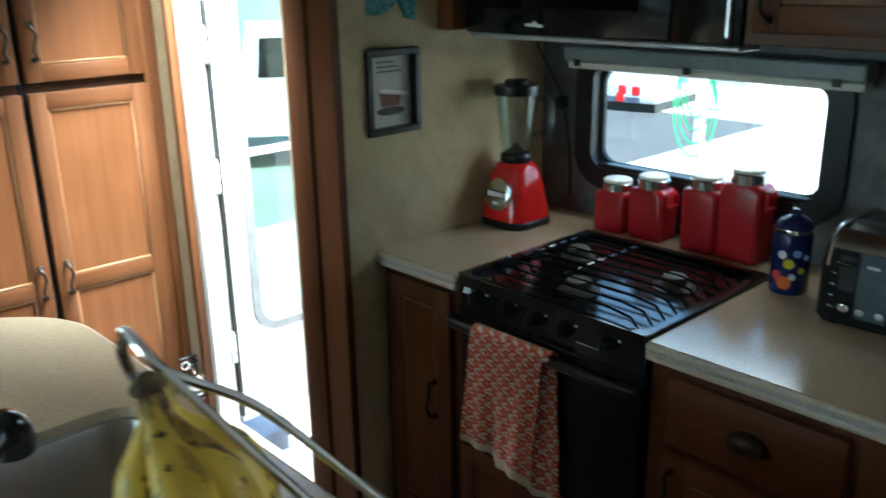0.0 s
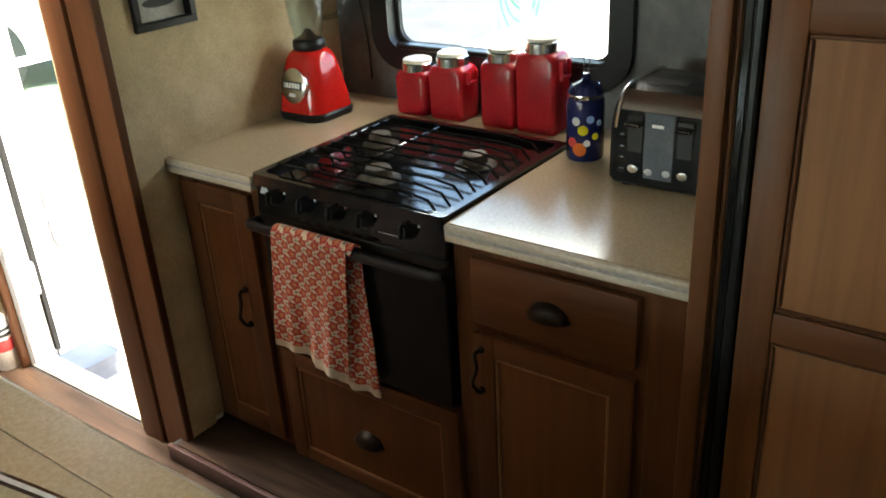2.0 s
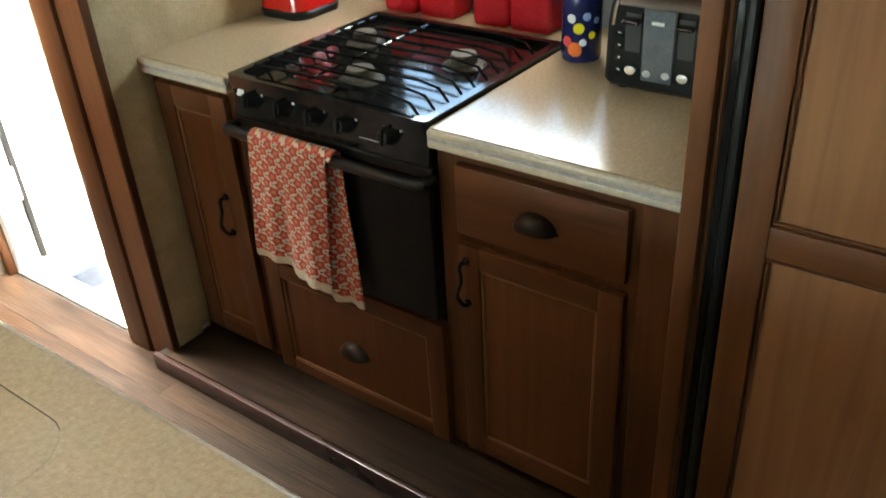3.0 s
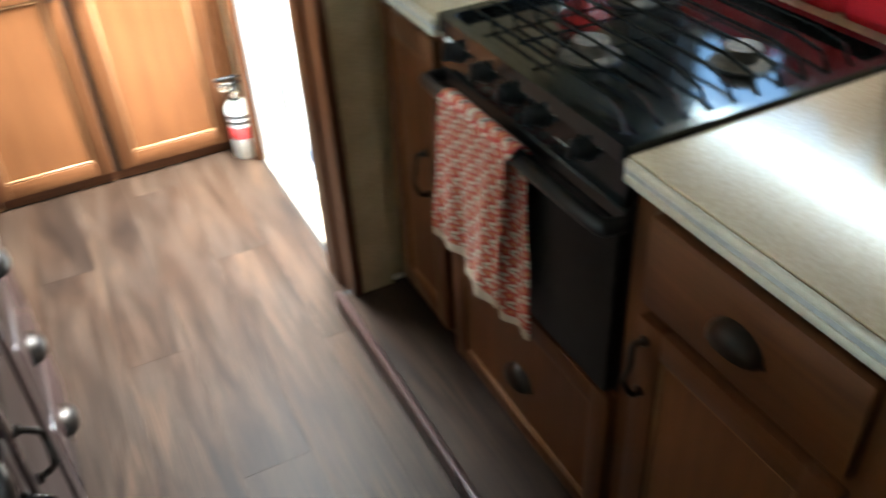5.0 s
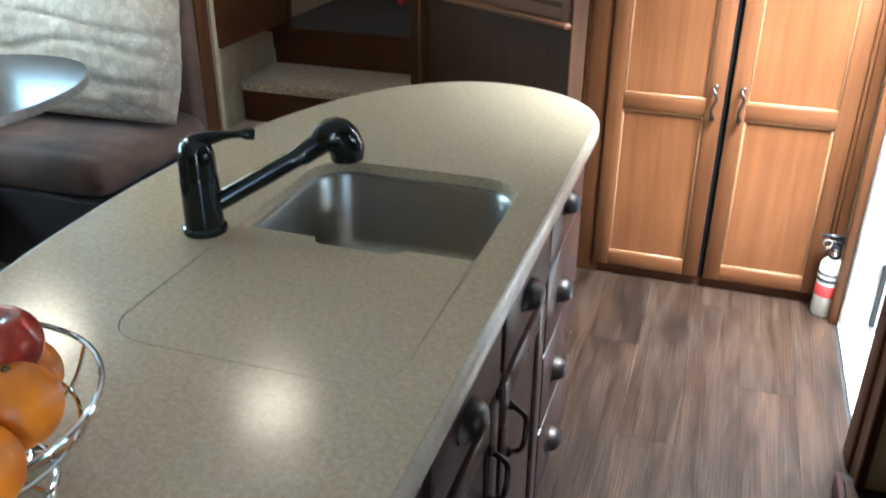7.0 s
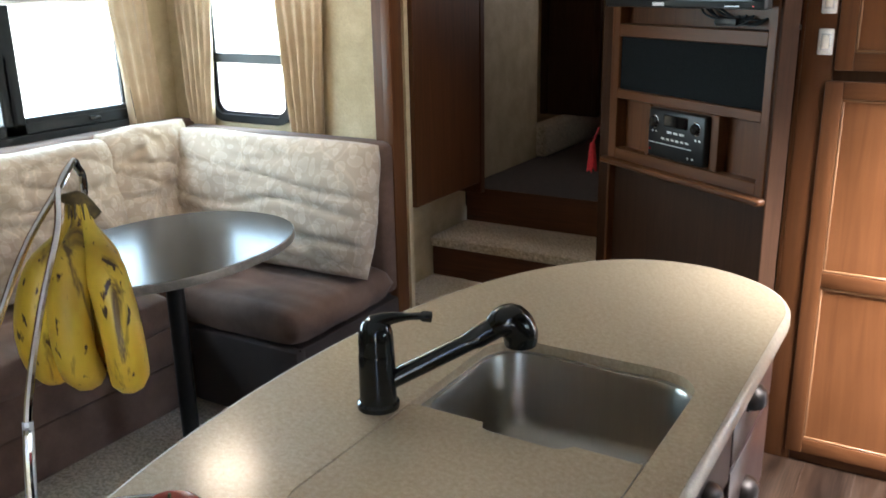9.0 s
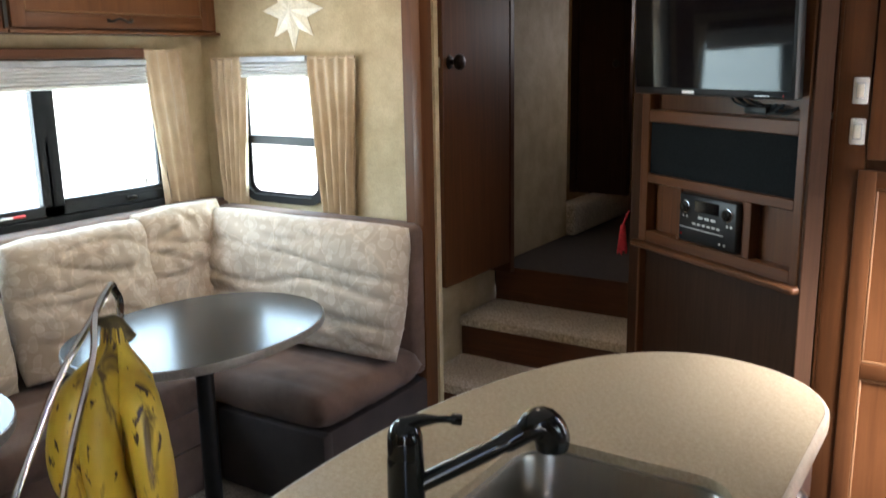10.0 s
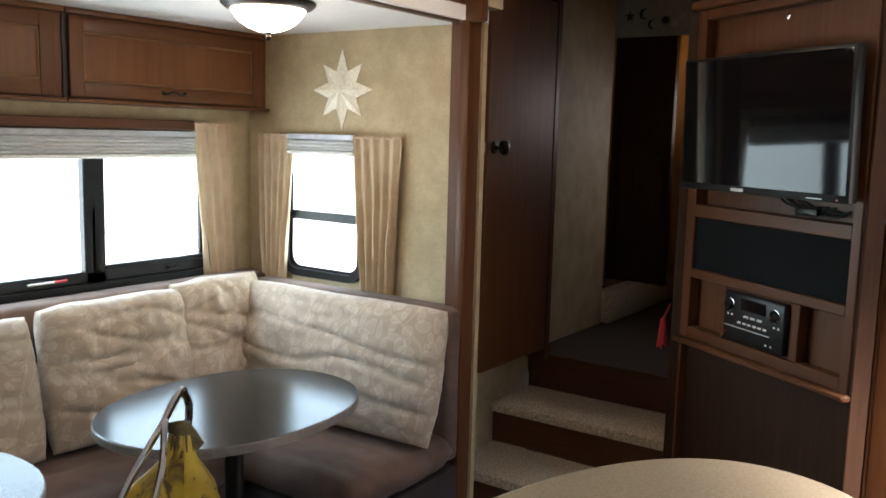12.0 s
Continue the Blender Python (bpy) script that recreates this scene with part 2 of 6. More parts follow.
def plank_material():
    m = mat("vinyl_plank", (0.12, 0.075, 0.05), 0.34, Specular_IOR_Level=0.09)
    strips = noise_of(m, coords(m, (14, 2.0, 14), 40.0), 1.0, 3, 0.55, 0.9)
    fine = noise_of(m, coords(m, (120, 5, 120), 40.0), 1.0, 4, 0.6, 0.5)
    col = ramp(m, strips, (0.32, (0.0115, 0.0061, 0.0038)), (0.47, (0.0235, 0.0131, 0.0082)), (0.57, (0.0290, 0.0182, 0.0124)), (0.70, (0.040, 0.0230, 0.0140)))
    col = mixc(m, 1.0, col, ramp(m, fine, (0.35, (0.70, 0.68, 0.66)), (0.65, (1.22, 1.22, 1.22))), "MULTIPLY")
    rings = nd(m, "ShaderNodeTexWave", Scale=1.0, Distortion=9.0, Detail=2.0)
    rings.inputs["Detail Scale"].default_value = 0.8
    rings.wave_profile = "SAW"
    wire(m, coords(m, (34, 3.6, 34), 23.0), rings.inputs["Vector"])
    where = ramp(m, noise_of(m, coords(m, (7, 1.6, 7), 31.0), 1.0, 1), (0.45, (0, 0, 0)), (0.54, (1, 1, 1)))
    arch = ramp(m, rings.outputs["Fac"], (0.0, (0.58, 0.56, 0.54)), (0.5, (1.0, 1.0, 1.0)), (1.0, (1.3, 1.26, 1.2)))
    col = mixc(m, where, col, mixc(m, 1.0, col, arch, "MULTIPLY"))
    grey = noise_of(m, coords(m, (5, 2, 5), 11.0), 1.0, 3)
    col = mixc(m, 1.0, col, ramp(m, grey, (0.35, (0.80, 0.84, 0.89)), (0.65, (1.02, 0.95, 0.88))), "MULTIPLY")
    oi = nd(m, "ShaderNodeObjectInfo")
    col = mixc(m, 1.0, col, ramp(m, oi.outputs["Random"], (0.0, (0.86, 0.86, 0.87)), (1.0, (1.1, 1.07, 1.03))), "MULTIPLY")
    base(m, col)
    base(m, ramp(m, fine, (0.2, (0.42,) * 3), (0.8, (0.54,) * 3)), "Roughness")
    bump(m, fine, 0.08, 0.0006)
    return m


vinyl = plank_material()


def leaf_fabric():
    """Pale overlapping leaves with fine stems on a tan woven ground."""
    m = mat("leaf_print_fabric", (0.6, 0.5, 0.4), 0.88, Sheen_Weight=0.2)
    v = coords(m)
    wob = nd(m, "ShaderNodeTexNoise", Scale=4.0, Detail=2.0)
    wire(m, v, wob.inputs["Vector"])
    vv = mixc(m, 0.10, v, wob.outputs["Color"])
    col = None
    for k, (sc, spin) in enumerate((((15, 15, 27), 25), ((26, 26, 15), -35))):
        mp = nd(m, "ShaderNodeMapping")
        mp.inputs["Scale"].default_value = sc
        mp.inputs["Rotation"].default_value = (radians(spin), radians(spin * 0.6), radians(20))
        wire(m, vv, mp.inputs["Vector"])
        vo = nd(m, "ShaderNodeTexVoronoi", Scale=1.0, Randomness=0.8)
        vo.feature = "F1"
        wire(m, mp.outputs[0], vo.inputs["Vector"])
        leaf = ramp(m, vo.outputs["Distance"], (0.30, (0.56, 0.47, 0.37)), (0.38, (0.63, 0.54, 0.43)), (0.42, (0.45, 0.355, 0.26)))
        col = leaf if col is None else mixc(m, 0.5, col, leaf)
    v2 = nd(m, "ShaderNodeTexVoronoi", Scale=5.5, Randomness=1.0)
    v2.feature = "DISTANCE_TO_EDGE"
    wire(m, vv, v2.inputs["Vector"])
    stem = ramp(m, v2.outputs["Distance"], (0.006, (1.16, 1.16, 1.16)), (0.022, (1.0, 1.0, 1.0)))
    col = mixc(m, 1.0, col, stem, "MULTIPLY")
    blot = noise_of(m, v, 3.0, 3)
    base(m, mixc(m, 1.0, col, ramp(m, blot, (0.3, (0.90, 0.89, 0.89)), (0.7, (1.05, 1.04, 1.02))), "MULTIPLY"))
    bump(m, noise_of(m, v, 500, 2), 0.25, 0.002)
    return m


leaf_print = leaf_fabric()


def math_of(m, op, a, b=0.0):
    n = nd(m, "ShaderNodeMath")
    n.operation = op
    for k, v in enumerate((a, b)):
        if isinstance(v, bpy.types.NodeSocket):
            wire(m, v, n.inputs[k])
        else:
            n.inputs[k].default_value = v
    return n.outputs[0]


def motif(m, sep, du, dv, lobes, depth):
    """Distance from the middle of a square repeat, drawn in at the gaps between petals."""
    u = math_of(m, "SUBTRACT", math_of(m, "FRACT", math_of(m, "ADD", sep.outputs[1], du)), 0.5)
    v = math_of(m, "SUBTRACT", math_of(m, "FRACT", math_of(m, "ADD", sep.outputs[2], dv)), 0.5)
    r = math_of(m, "SQRT", math_of(m, "ADD", math_of(m, "MULTIPLY", u, u), math_of(m, "MULTIPLY", v, v)))
    wave = math_of(m, "COSINE", math_of(m, "MULTIPLY", math_of(m, "ARCTAN2", v, u), lobes))
    return math_of(m, "SUBTRACT", r, math_of(m, "MULTIPLY", wave, depth))


def towel_fabric():
    m = mat("flower_print_cotton", (0.8, 0.7, 0.6), 0.9, Sheen_Weight=0.3)
    wob = nd(m, "ShaderNodeTexNoise", Scale=22.0, Detail=1.0)
    v = coords(m)
    wire(m, v, wob.inputs["Vector"])
    sep = nd(m, "ShaderNodeSeparateXYZ")
    mp = nd(m, "ShaderNodeMapping")
    mp.inputs["Scale"].default_value = (27, 27, 27)
    wire(m, mixc(m, 0.012, v, wob.outputs["Color"]), mp.inputs["Vector"])
    wire(m, mp.outputs[0], sep.inputs[0])
    cream = (0.66, 0.55, 0.43)
    stops = ((0.035, (0.66, 0.36, 0.12)), (0.06, (0.50, 0.05, 0.03)), (0.09, (0.60, 0.22, 0.10)), (0.17, (0.56, 0.07, 0.035)), (0.225, (0.44, 0.02, 0.015)))
    flower = motif(m, sep, 0.0, 0.0, 5.0, 0.055)
    col = ramp(m, flower, *stops, (0.30, (0.44, 0.02, 0.015)), (0.325, cream))
    other = motif(m, sep, 0.5, 0.5, 5.0, 0.055)
    col = mixc(m, ramp(m, other, (0.30, (1, 1, 1)), (0.325, (0, 0, 0))), col, ramp(m, other, *stops))
    for du, dv in ((0.5, 0.0), (0.0, 0.5)):
        pip = motif(m, sep, du, dv, 2.0, 0.03)
        col = mixc(m, ramp(m, pip, (0.05, (1, 1, 1)), (0.075, (0, 0, 0))), col, (0.05, 0.05, 0.045))
    base(m, col)
    bump(m, noise_of(m, coords(m), 600, 2), 0.5, 0.002)
    return m


towel_print = towel_fabric()
towel_hem = mottled("cream_towel_hem", (0.60, 0.53, 0.42), (0.70, 0.63, 0.52), 30, 0.9, 0.5, 500)


def fruit_skin(name, c1, c2, spots, spot_color, scale, rough=0.4, axis=(1, 1, 1), bruises=False):
    m = mat(name, c1, rough, Subsurface_Weight=0.05)
    v = coords(m, axis, 2.0)
    big = noise_of(m, v, scale, 3)
    col = ramp(m, big, (0.35, c1), (0.65, c2))
    n = noise_of(m, v, 95, 2, 0.4)
    col = mixc(m, ramp(m, n, (spots, (0, 0, 0)), (spots + 0.04, (1, 1, 1))), col, spot_color)
    if bruises:
        streak = noise_of(m, coords(m, (26, 26, 9), 5.0), 1.0, 4, 0.6, 0.8)
        col = mixc(m, ramp(m, streak, (0.57, (0, 0, 0)), (0.66, (0.9, 0.9, 0.9))), col, (0.07, 0.032, 0.010))
    base(m, col)
    bump(m, n, 0.08, 0.001)
    return m


banana_skin = fruit_skin("ripe_banana_skin", (0.47, 0.29, 0.02), (0.68, 0.47, 0.05), 0.635, (0.045, 0.02, 0.008), 22, 0.42, (1.3, 1.3, 0.5), True)
banana_tip = mottled("banana_stalk", (0.05, 0.035, 0.015), (0.16, 0.11, 0.03), 60, 0.7, 0.1, 300)
apple_skin = fruit_skin("red_apple_skin", (0.24, 0.008, 0.012), (0.42, 0.06, 0.03), 0.78, (0.5, 0.35, 0.15), 18, 0.22)
orange_skin = fruit_skin("orange_peel", (0.80, 0.20, 0.008), (0.85, 0.25, 0.012), 0.9, (0.6, 0.2, 0.01), 14, 0.35)
green_skin = fruit_skin("green_apple_skin", (0.25, 0.30, 0.03), (0.40, 0.42, 0.06), 0.8, (0.5, 0.45, 0.2), 18, 0.25)


# ---- building helpers ----
def bm_new():
    return bmesh.new()


def box(bm, x0, y0, z0, x1, y1, z1, bev=0.0, seg=1):
    vs = bmesh.ops.create_cube(bm, size=1.0)["verts"]
    for v in vs:
        v.co = Vector(((x0 + x1) / 2 + v.co.x * (x1 - x0), (y0 + y1) / 2 + v.co.y * (y1 - y0), (z0 + z1) / 2 + v.co.z * (z1 - z0)))
    if bev:
        bmesh.ops.bevel(bm, geom=list({e for v in vs for e in v.link_edges}), offset=bev, segments=seg, affect="EDGES", profile=0.5)
    return bm


def loft(bm, rings, closed=True, cap0=True, cap1=True):
    """Skin a row of rings that have equally many points."""
    made = [[bm.verts.new(p) for p in r] for r in rings]
    n = len(made[0])
    for a, b in zip(made, made[1:]):
        for i in range(n if closed else n - 1):
            j = (i + 1) % n
            bm.faces.new((a[i], a[j], b[j], b[i]))
    if closed and cap0:
        bm.faces.new(list(reversed(made[0])))
    if closed and cap1:
        bm.faces.new(made[-1])
    return bm


def lathe(bm, profile, centre=(0, 0, 0), n=24, m=None, cap0=True, cap1=True):
    m = m or Matrix.Translation(centre)
    return loft(bm, [[m @ Vector((r * math.cos(2 * math.pi * i / n), r * math.sin(2 * math.pi * i / n), z)) for i in range(n)] for r, z in profile], True, cap0, cap1)


def tube(bm, pts, r, n=8, closed=False):
    """A round rod along points; r is one radius or one for each point."""
    pts = [Vector(p) for p in pts]
    rs = r if isinstance(r, (list, tuple)) else [r] * len(pts)
    rings, up = [], None
    for i, p in enumerate(pts):
        a = pts[i - 1] if (i or closed) else p
        b = pts[(i + 1) % len(pts)] if (i + 1 < len(pts) or closed) else p
        t = (b - a).normalized()
        if up is None:
            up = Vector((0, 0, 1)) if abs(t.z) < 0.9 else Vector((1, 0, 0))
        up = (up - t * up.dot(t)).normalized()
        side = t.cross(up)
        rings.append([p + (up * math.cos(2 * math.pi * k / n) + side * math.sin(2 * math.pi * k / n)) * rs[i] for k in range(n)])
    if closed:
        rings.append(rings[0])
        return loft(bm, rings, True, False, False)
    return loft(bm, rings)


def rod(bm, p, q, r, n=12):
    return tube(bm, (p, q), r, n)


def curve(pts, n=8):
    """Points along a smooth line through the given ones."""
    p = [Vector(q) for q in pts]
    p = [2 * p[0] - p[1]] + p + [2 * p[-1] - p[-2]]
    out = []
    for i in range(1, len(p) - 2):
        for k in range(n):
            t = k / n
            out.append(0.5 * ((2 * p[i]) + (p[i + 1] - p[i - 1]) * t + (2 * p[i - 1] - 5 * p[i] + 4 * p[i + 1] - p[i + 2]) * t * t + (3 * p[i] - p[i - 1] - 3 * p[i + 1] + p[i + 2]) * t ** 3))
    return out + [p[-2]]


def rrect(x0, y0, x1, y1, r, n=6):
    """The outline of a rounded rectangle, anticlockwise; r is one radius or four (SW, SE, NE, NW)."""
    rs = r if isinstance(r, (list, tuple)) else [r] * 4
    out = []
    for (cx, cy), a0, q in zip(((x0, y0), (x1, y0), (x1, y1), (x0, y1)), (180, 270, 0, 90), rs):
        ox = cx + (q if cx == x0 else -q)
        oy = cy + (q if cy == y0 else -q)
        out += [(ox + q * math.cos(radians(a0 + 90 * k / n)), oy + q * math.sin(radians(a0 + 90 * k / n))) for k in range(n + 1)]
    return out


def slab(bm, outline, z0, z1, hole=None):
    """A plate of any outline, with one hole if given."""
    def ring(pts, z):
        vs = [bm.verts.new((x, y, z)) for x, y in pts]
        return vs, [bm.edges.new((vs[i], vs[(i + 1) % len(vs)])) for i in range(len(vs))]
    for z, flip in ((z1, False), (z0, True)):
        vs, es = ring(outline, z)
        if z == z1:
            top = vs
        else:
            low = vs
        if hole:
            hv, he = ring(hole, z)
            es = es + he
            if z == z1:
                htop = hv
            else:
                hlow = hv
            bmesh.ops.triangle_fill(bm, edges=es, use_beauty=True, normal=(0, 0, -1 if flip else 1))
        else:
            bm.faces.new(list(reversed(vs)) if flip else vs)
    for a, b, inward in ((low, top, False),) + (((hlow, htop, True),) if hole else ()):
        for i in range(len(a)):
            j = (i + 1) % len(a)
            f = (a[i], a[j], b[j], b[i])
            bm.faces.new(tuple(reversed(f)) if inward else f)
    return bm


def axes(origin, u, v, d):
    m = Matrix.Identity(4)
    for i, a in enumerate((u, v, d)):
        for k in range(3):
            m[k][i] = a[k]
    for k in range(3):
        m[k][3] = origin[k]
    return m


PLACE = {}


def mesh_of(name, bm, material, smooth=40):
    bmesh.ops.recalc_face_normals(bm, faces=bm.faces[:])
    me = bpy.data.meshes.new(name)
    bm.to_mesh(me)
    bm.free()
    me.materials.append(material)
    if smooth:
        me.polygons.foreach_set("use_smooth", [True] * len(me.polygons))
        me.set_sharp_from_angle(angle=radians(smooth))
    return me


def part(name, bm, material, parent=None, label="", smooth=40):
    ob = new(name, mesh_of(name, bm, material, smooth))
    if parent is not None:
        ob.parent = parent
        if parent in PLACE:
            ob.matrix_parent_inverse = PLACE[parent].inverted()
    if label:
        tagged(ob, label)
    return ob


def thing(name, place, label, category, group=""):
    ob = new(name)
    ob.empty_display_size = 0.05
    ob.matrix_basis = pose(*place)
    PLACE[ob] = ob.matrix_basis.copy()
    return tagged(ob, label, category, group)


def setting(name, bm, material, label, category, smooth=40):
    return tagged(part(name, bm, material, smooth=smooth), label, category, "", "structure")


def local(bm, m):
    bm.transform(m)
    return bm


# ---- handles ----
def s_handle(parent, m, label="dark bronze curved pull"):
    """An upright curved pull, 0.1 m long, standing off its face."""
    bm = tube(bm_new(), curve([(0, -0.05, 0), (0.004, -0.045, 0.018), (-0.006, -0.02, 0.028), (0.006, 0.02, 0.028), (-0.004, 0.045, 0.018), (0, 0.05, 0)], 5), 0.005, 8)
    for v in (-0.05, 0.05):
        lathe(bm, ((0.009, 0), (0.009, 0.004), (0.005, 0.008)), n=10, m=Matrix.Translation((0, v, 0)))
    return part("handle", local(bm, m), bronze, parent, label)


def cup_pull(parent, m):
    bm = bm_new()
    rings = []
    for k in range(9):
        a = math.pi * k / 8
        rings.append([(0.045 * math.cos(a) * s, -0.012 + 0.034 * math.sin(a) * s, d) for s, d in ((1.0, 0), (0.94, 0.012), (0.72, 0.022), (0.35, 0.027), (0.02, 0.028))])
    loft(bm, rings, closed=False)
    box(bm, -0.048, -0.014, 0, 0.048, -0.009, 0.004, 0.001)
    return part("handle", local(bm, m), bronze, parent, "dark bronze cup pull")


def round_knob(parent, m, r=0.017):
    bm = lathe(bm_new(), ((0.011, 0), (0.011, 0.003), (0.006, 0.008), (0.006, 0.014), (r * 0.8, 0.019), (r, 0.026), (r * 0.85, 0.033), (r * 0.4, 0.037), (1e-4, 0.038)), n=18, m=m)
    return part("handle", bm, bronze, parent, "dark round knob")


def panel_door(parent, m, w, h, stile=0.05, mid=(), wv=None, wh=None, wp=None, th=0.02, name="door", handle=None, bead=None):
    """A framed door: recessed panel, two stiles, rails and a thin bead round each field."""
    wv, wh, wp = wv or cherry_v, wh or cherry_h, wp or cherry_panel
    door = part(name, local(box(bm_new(), 0.005, 0.005, 0, w - 0.005, h - 0.005, th * 0.5), m), wp, parent)
    for u in (0, w - stile):
        part("stile", local(box(bm_new(), u, 0, 0, u + stile, h, th, 0.004, 2), m), wv, door)
    levels = [0] + [v for v in mid] + [h - stile]
    for v in levels:
        part("rail", local(box(bm_new(), stile - 0.001, v + 0.0005, 0, w - stile + 0.001, v + stile - 0.0005, th - 0.001, 0.003, 2), m), wh, door)
    for a, b in zip(levels, levels[1:]):
        bm = bm_new()
        x0, x1, y0, y1, e = stile, w - stile, a + stile, b, 0.007
        for q in ((x0, y0, x1, y0 + e), (x0, y1 - e, x1, y1), (x0, y0 + e, x0 + e, y1 - e), (x1 - e, y0 + e, x1, y1 - e)):
            box(bm, q[0], q[1], th * 0.45, q[2], q[3], th * 0.8, 0.0025)
        part("bead", local(bm, m), (bead or cherry_edge) if wv is cherry_v else wv, door)
    if handle:
        s_handle(door, m @ Matrix.Translation((handle[0], handle[1], th)) @ (pose(0, 0, 0, 0, 0, 90) if len(handle) > 2 else Matrix.Identity(4)))
    return door


def drawer_front(parent, m, w, h, material, th=0.02, pull="cup"):
    d = part("drawer", local(box(bm_new(), 0, 0, 0, w, h, th, 0.005, 2), m), material, parent)
    if pull == "cup":
        cup_pull(d, m @ Matrix.Translation((w / 2, h / 2, th)))
    elif pull == "knob":
        round_knob(d, m @ Matrix.Translation((w / 2, h / 2, th)))
    return d


# ---- shell of the trailer ----
EX, NY, SY = 1.61, 3.08, -2.9          # east wall, pantry face, rear wall
setting("floor", box(bm_new(), -0.64, SY, -0.12, EX + 0.08, 4.0, -0.006), black_rubber, "dark subfloor of the trailer under the planks", "floor")
bm = box(bm_new(), EX, 2.97, 0, 1.70, 3.6, 2.3)
box(bm, EX, 2.33, 1.95, 1.70, 2.97, 2.3)
box(bm, EX, 2.09, 0, 1.70, 2.33, 2.3)
box(bm, EX, SY, 0, 1.70, -0.9, 2.3)
box(bm, EX, -0.9, 2.05, 1.70, 2.09, 2.3)
setting("wall_east", bm, wallpaper, "tan textured wall with the entry doorway", "wall")
setting("wall_south", box(bm_new(), -2.0, SY - 0.08, 0, 1.70, SY, 2.3), wallpaper, "tan textured rear wall", "wall")
bm = box(bm_new(), -0.74, SY, 0, -0.66, -0.2, 2.3)
setting("wall_west", bm, wallpaper, "tan textured side wall behind the dinette opening", "wall")
setting("ceiling_hall", box(bm_new(), -1.76, 3.05, 2.46, 0.8, 6.1, 2.5), ceiling_white, "white hall ceiling", "ceiling")
setting("ceiling", box(bm_new(), -0.74, SY, 2.25, 1.70, 3.62, 2.31), ceiling_white, "white ceiling panels", "ceiling")

# kitchen slide-out
KX, GY = 2.40, 2.11
setting("wall_kitchen_north", box(bm_new(), 1.614, GY, 0.05, KX + 0.06, GY + 0.05, 2.05), wallpaper, "green-tan textured wall beside the stove", "wall")
bm = box(bm_new(), KX, 0.66, 0.05, KX + 0.06, 1.215, 2.05)
box(bm, KX, 1.915, 0.05, KX + 0.06, GY, 2.05)
box(bm, KX, 1.215, 0.05, KX + 0.06, 1.915, 0.985)
box(bm, KX, 1.215, 1.32, KX + 0.06, 1.915, 2.05)
setting("wall_kitchen_back", bm, backsplash, "dark grey stone-look laminate wall round the window", "wall")
setting("wall_kitchen_south", box(bm_new(), 1.72, 0.62, 0.05, KX + 0.06, 0.66, 2.05), wallpaper, "tan wall between counter and refrigerator", "wall")
setting("ceiling_kitchen", box(bm_new(), 1.60, 0.62, 2.05, KX + 0.06, GY + 0.05, 2.09), ceiling_white, "white slide-out ceiling", "ceiling")
setting("floor_kitchen", box(bm_new(), 1.572, -0.9, -0.01, KX, 2.13, 0.046), black_rubber, "raised floor of the kitchen slide-out", "floor")
bm = box(bm_new(), 1.556, -0.9, -0.004, 1.573, 2.135, 0.052, 0.006, 2)
setting("trim_step_nose", bm, espresso_v, "dark wooden nosing along the raised kitchen floor", "trim")
bm = box(bm_new(), 1.592, 2.085, 0.05, 1.616, 2.116, 2.05, 0.004)
box(bm, 1.602, 2.118, 0.0, 1.645, 2.205, 2.25, 0.004)
box(bm, 1.594, 2.208, 0.0, 1.64, 2.30, 2.05, 0.006, 2)
box(bm, 1.63, 2.296, 0.0, 1.70, 2.335, 2.0, 0.003)
setting("trim_entry", bm, walnut_v, "dark red-brown wooden casing between doorway and kitchen", "trim")
bm = box(bm_new(), 1.588, 0.676, 0.05, 1.76, 0.707, 2.05, 0.005, 2)
box(bm, 1.604, 0.668, 0.05, 1.70, 0.678, 2.05, 0.003)
setting("trim_kitchen_post", bm, cherry_v, "red-brown wooden post between counter and refrigerator", "trim")
setting("baseboard", box(bm_new(), 1.618, 2.098, 0.05, 1.735, 2.11, 0.062, 0.003), cream_lid, "thin cream strip at the foot of the wall", "baseboard")
bm = box(bm_new(), 1.575, 3.064, 0, 1.609, 3.076, 2.25, 0.003)
box(bm, 1.596, 2.950, 0, 1.627, 2.975, 2.05, 0.005, 2)
setting("trim_entry_north", bm, cherry_v, "red-brown wooden casing beside the pantry", "trim")
bm = box(bm_new(), 1.625, 2.30, -0.004, 1.70, 2.97, 0.006, 0.002)
sill = setting("trim_threshold", bm, beige_metal, "beige metal threshold with screws", "trim")
for k in range(5):
    part("screw", lathe(bm_new(), ((0.005, 0.005), (0.005, 0.0075), (0.002, 0.0085)), (1.645, 2.37 + 0.14 * k, 0), 8), steel, sill)

# dinette slide-out
WX, DY, DZ = -1.88, 3.06, 2.01
bm = box(bm_new(), WX - 0.06, -0.2, 0, WX, 1.08, DZ)
box(bm, WX - 0.06, 2.81, 0, WX, DY + 0.06, DZ)
box(bm, WX - 0.06, 1.08, 0, WX, 2.81, 0.99)
box(bm, WX - 0.06, 1.08, 1.59, WX, 2.81, DZ)
setting("wall_dinette_west", bm, wallpaper, "tan textured wall round the wide window", "wall")
bm = box(bm_new(), WX, DY, 0, -1.66, DY + 0.025, DZ)
box(bm, -1.205, DY, 0, -0.64, DY + 0.025, DZ)
box(bm, -1.66, DY, 0, -1.205, DY + 0.025, 0.98)
box(bm, -1.66, DY, 1.555, -1.205, DY + 0.025, DZ)
setting("wall_dinette_north", bm, wallpaper, "tan textured wall with the small window", "wall")
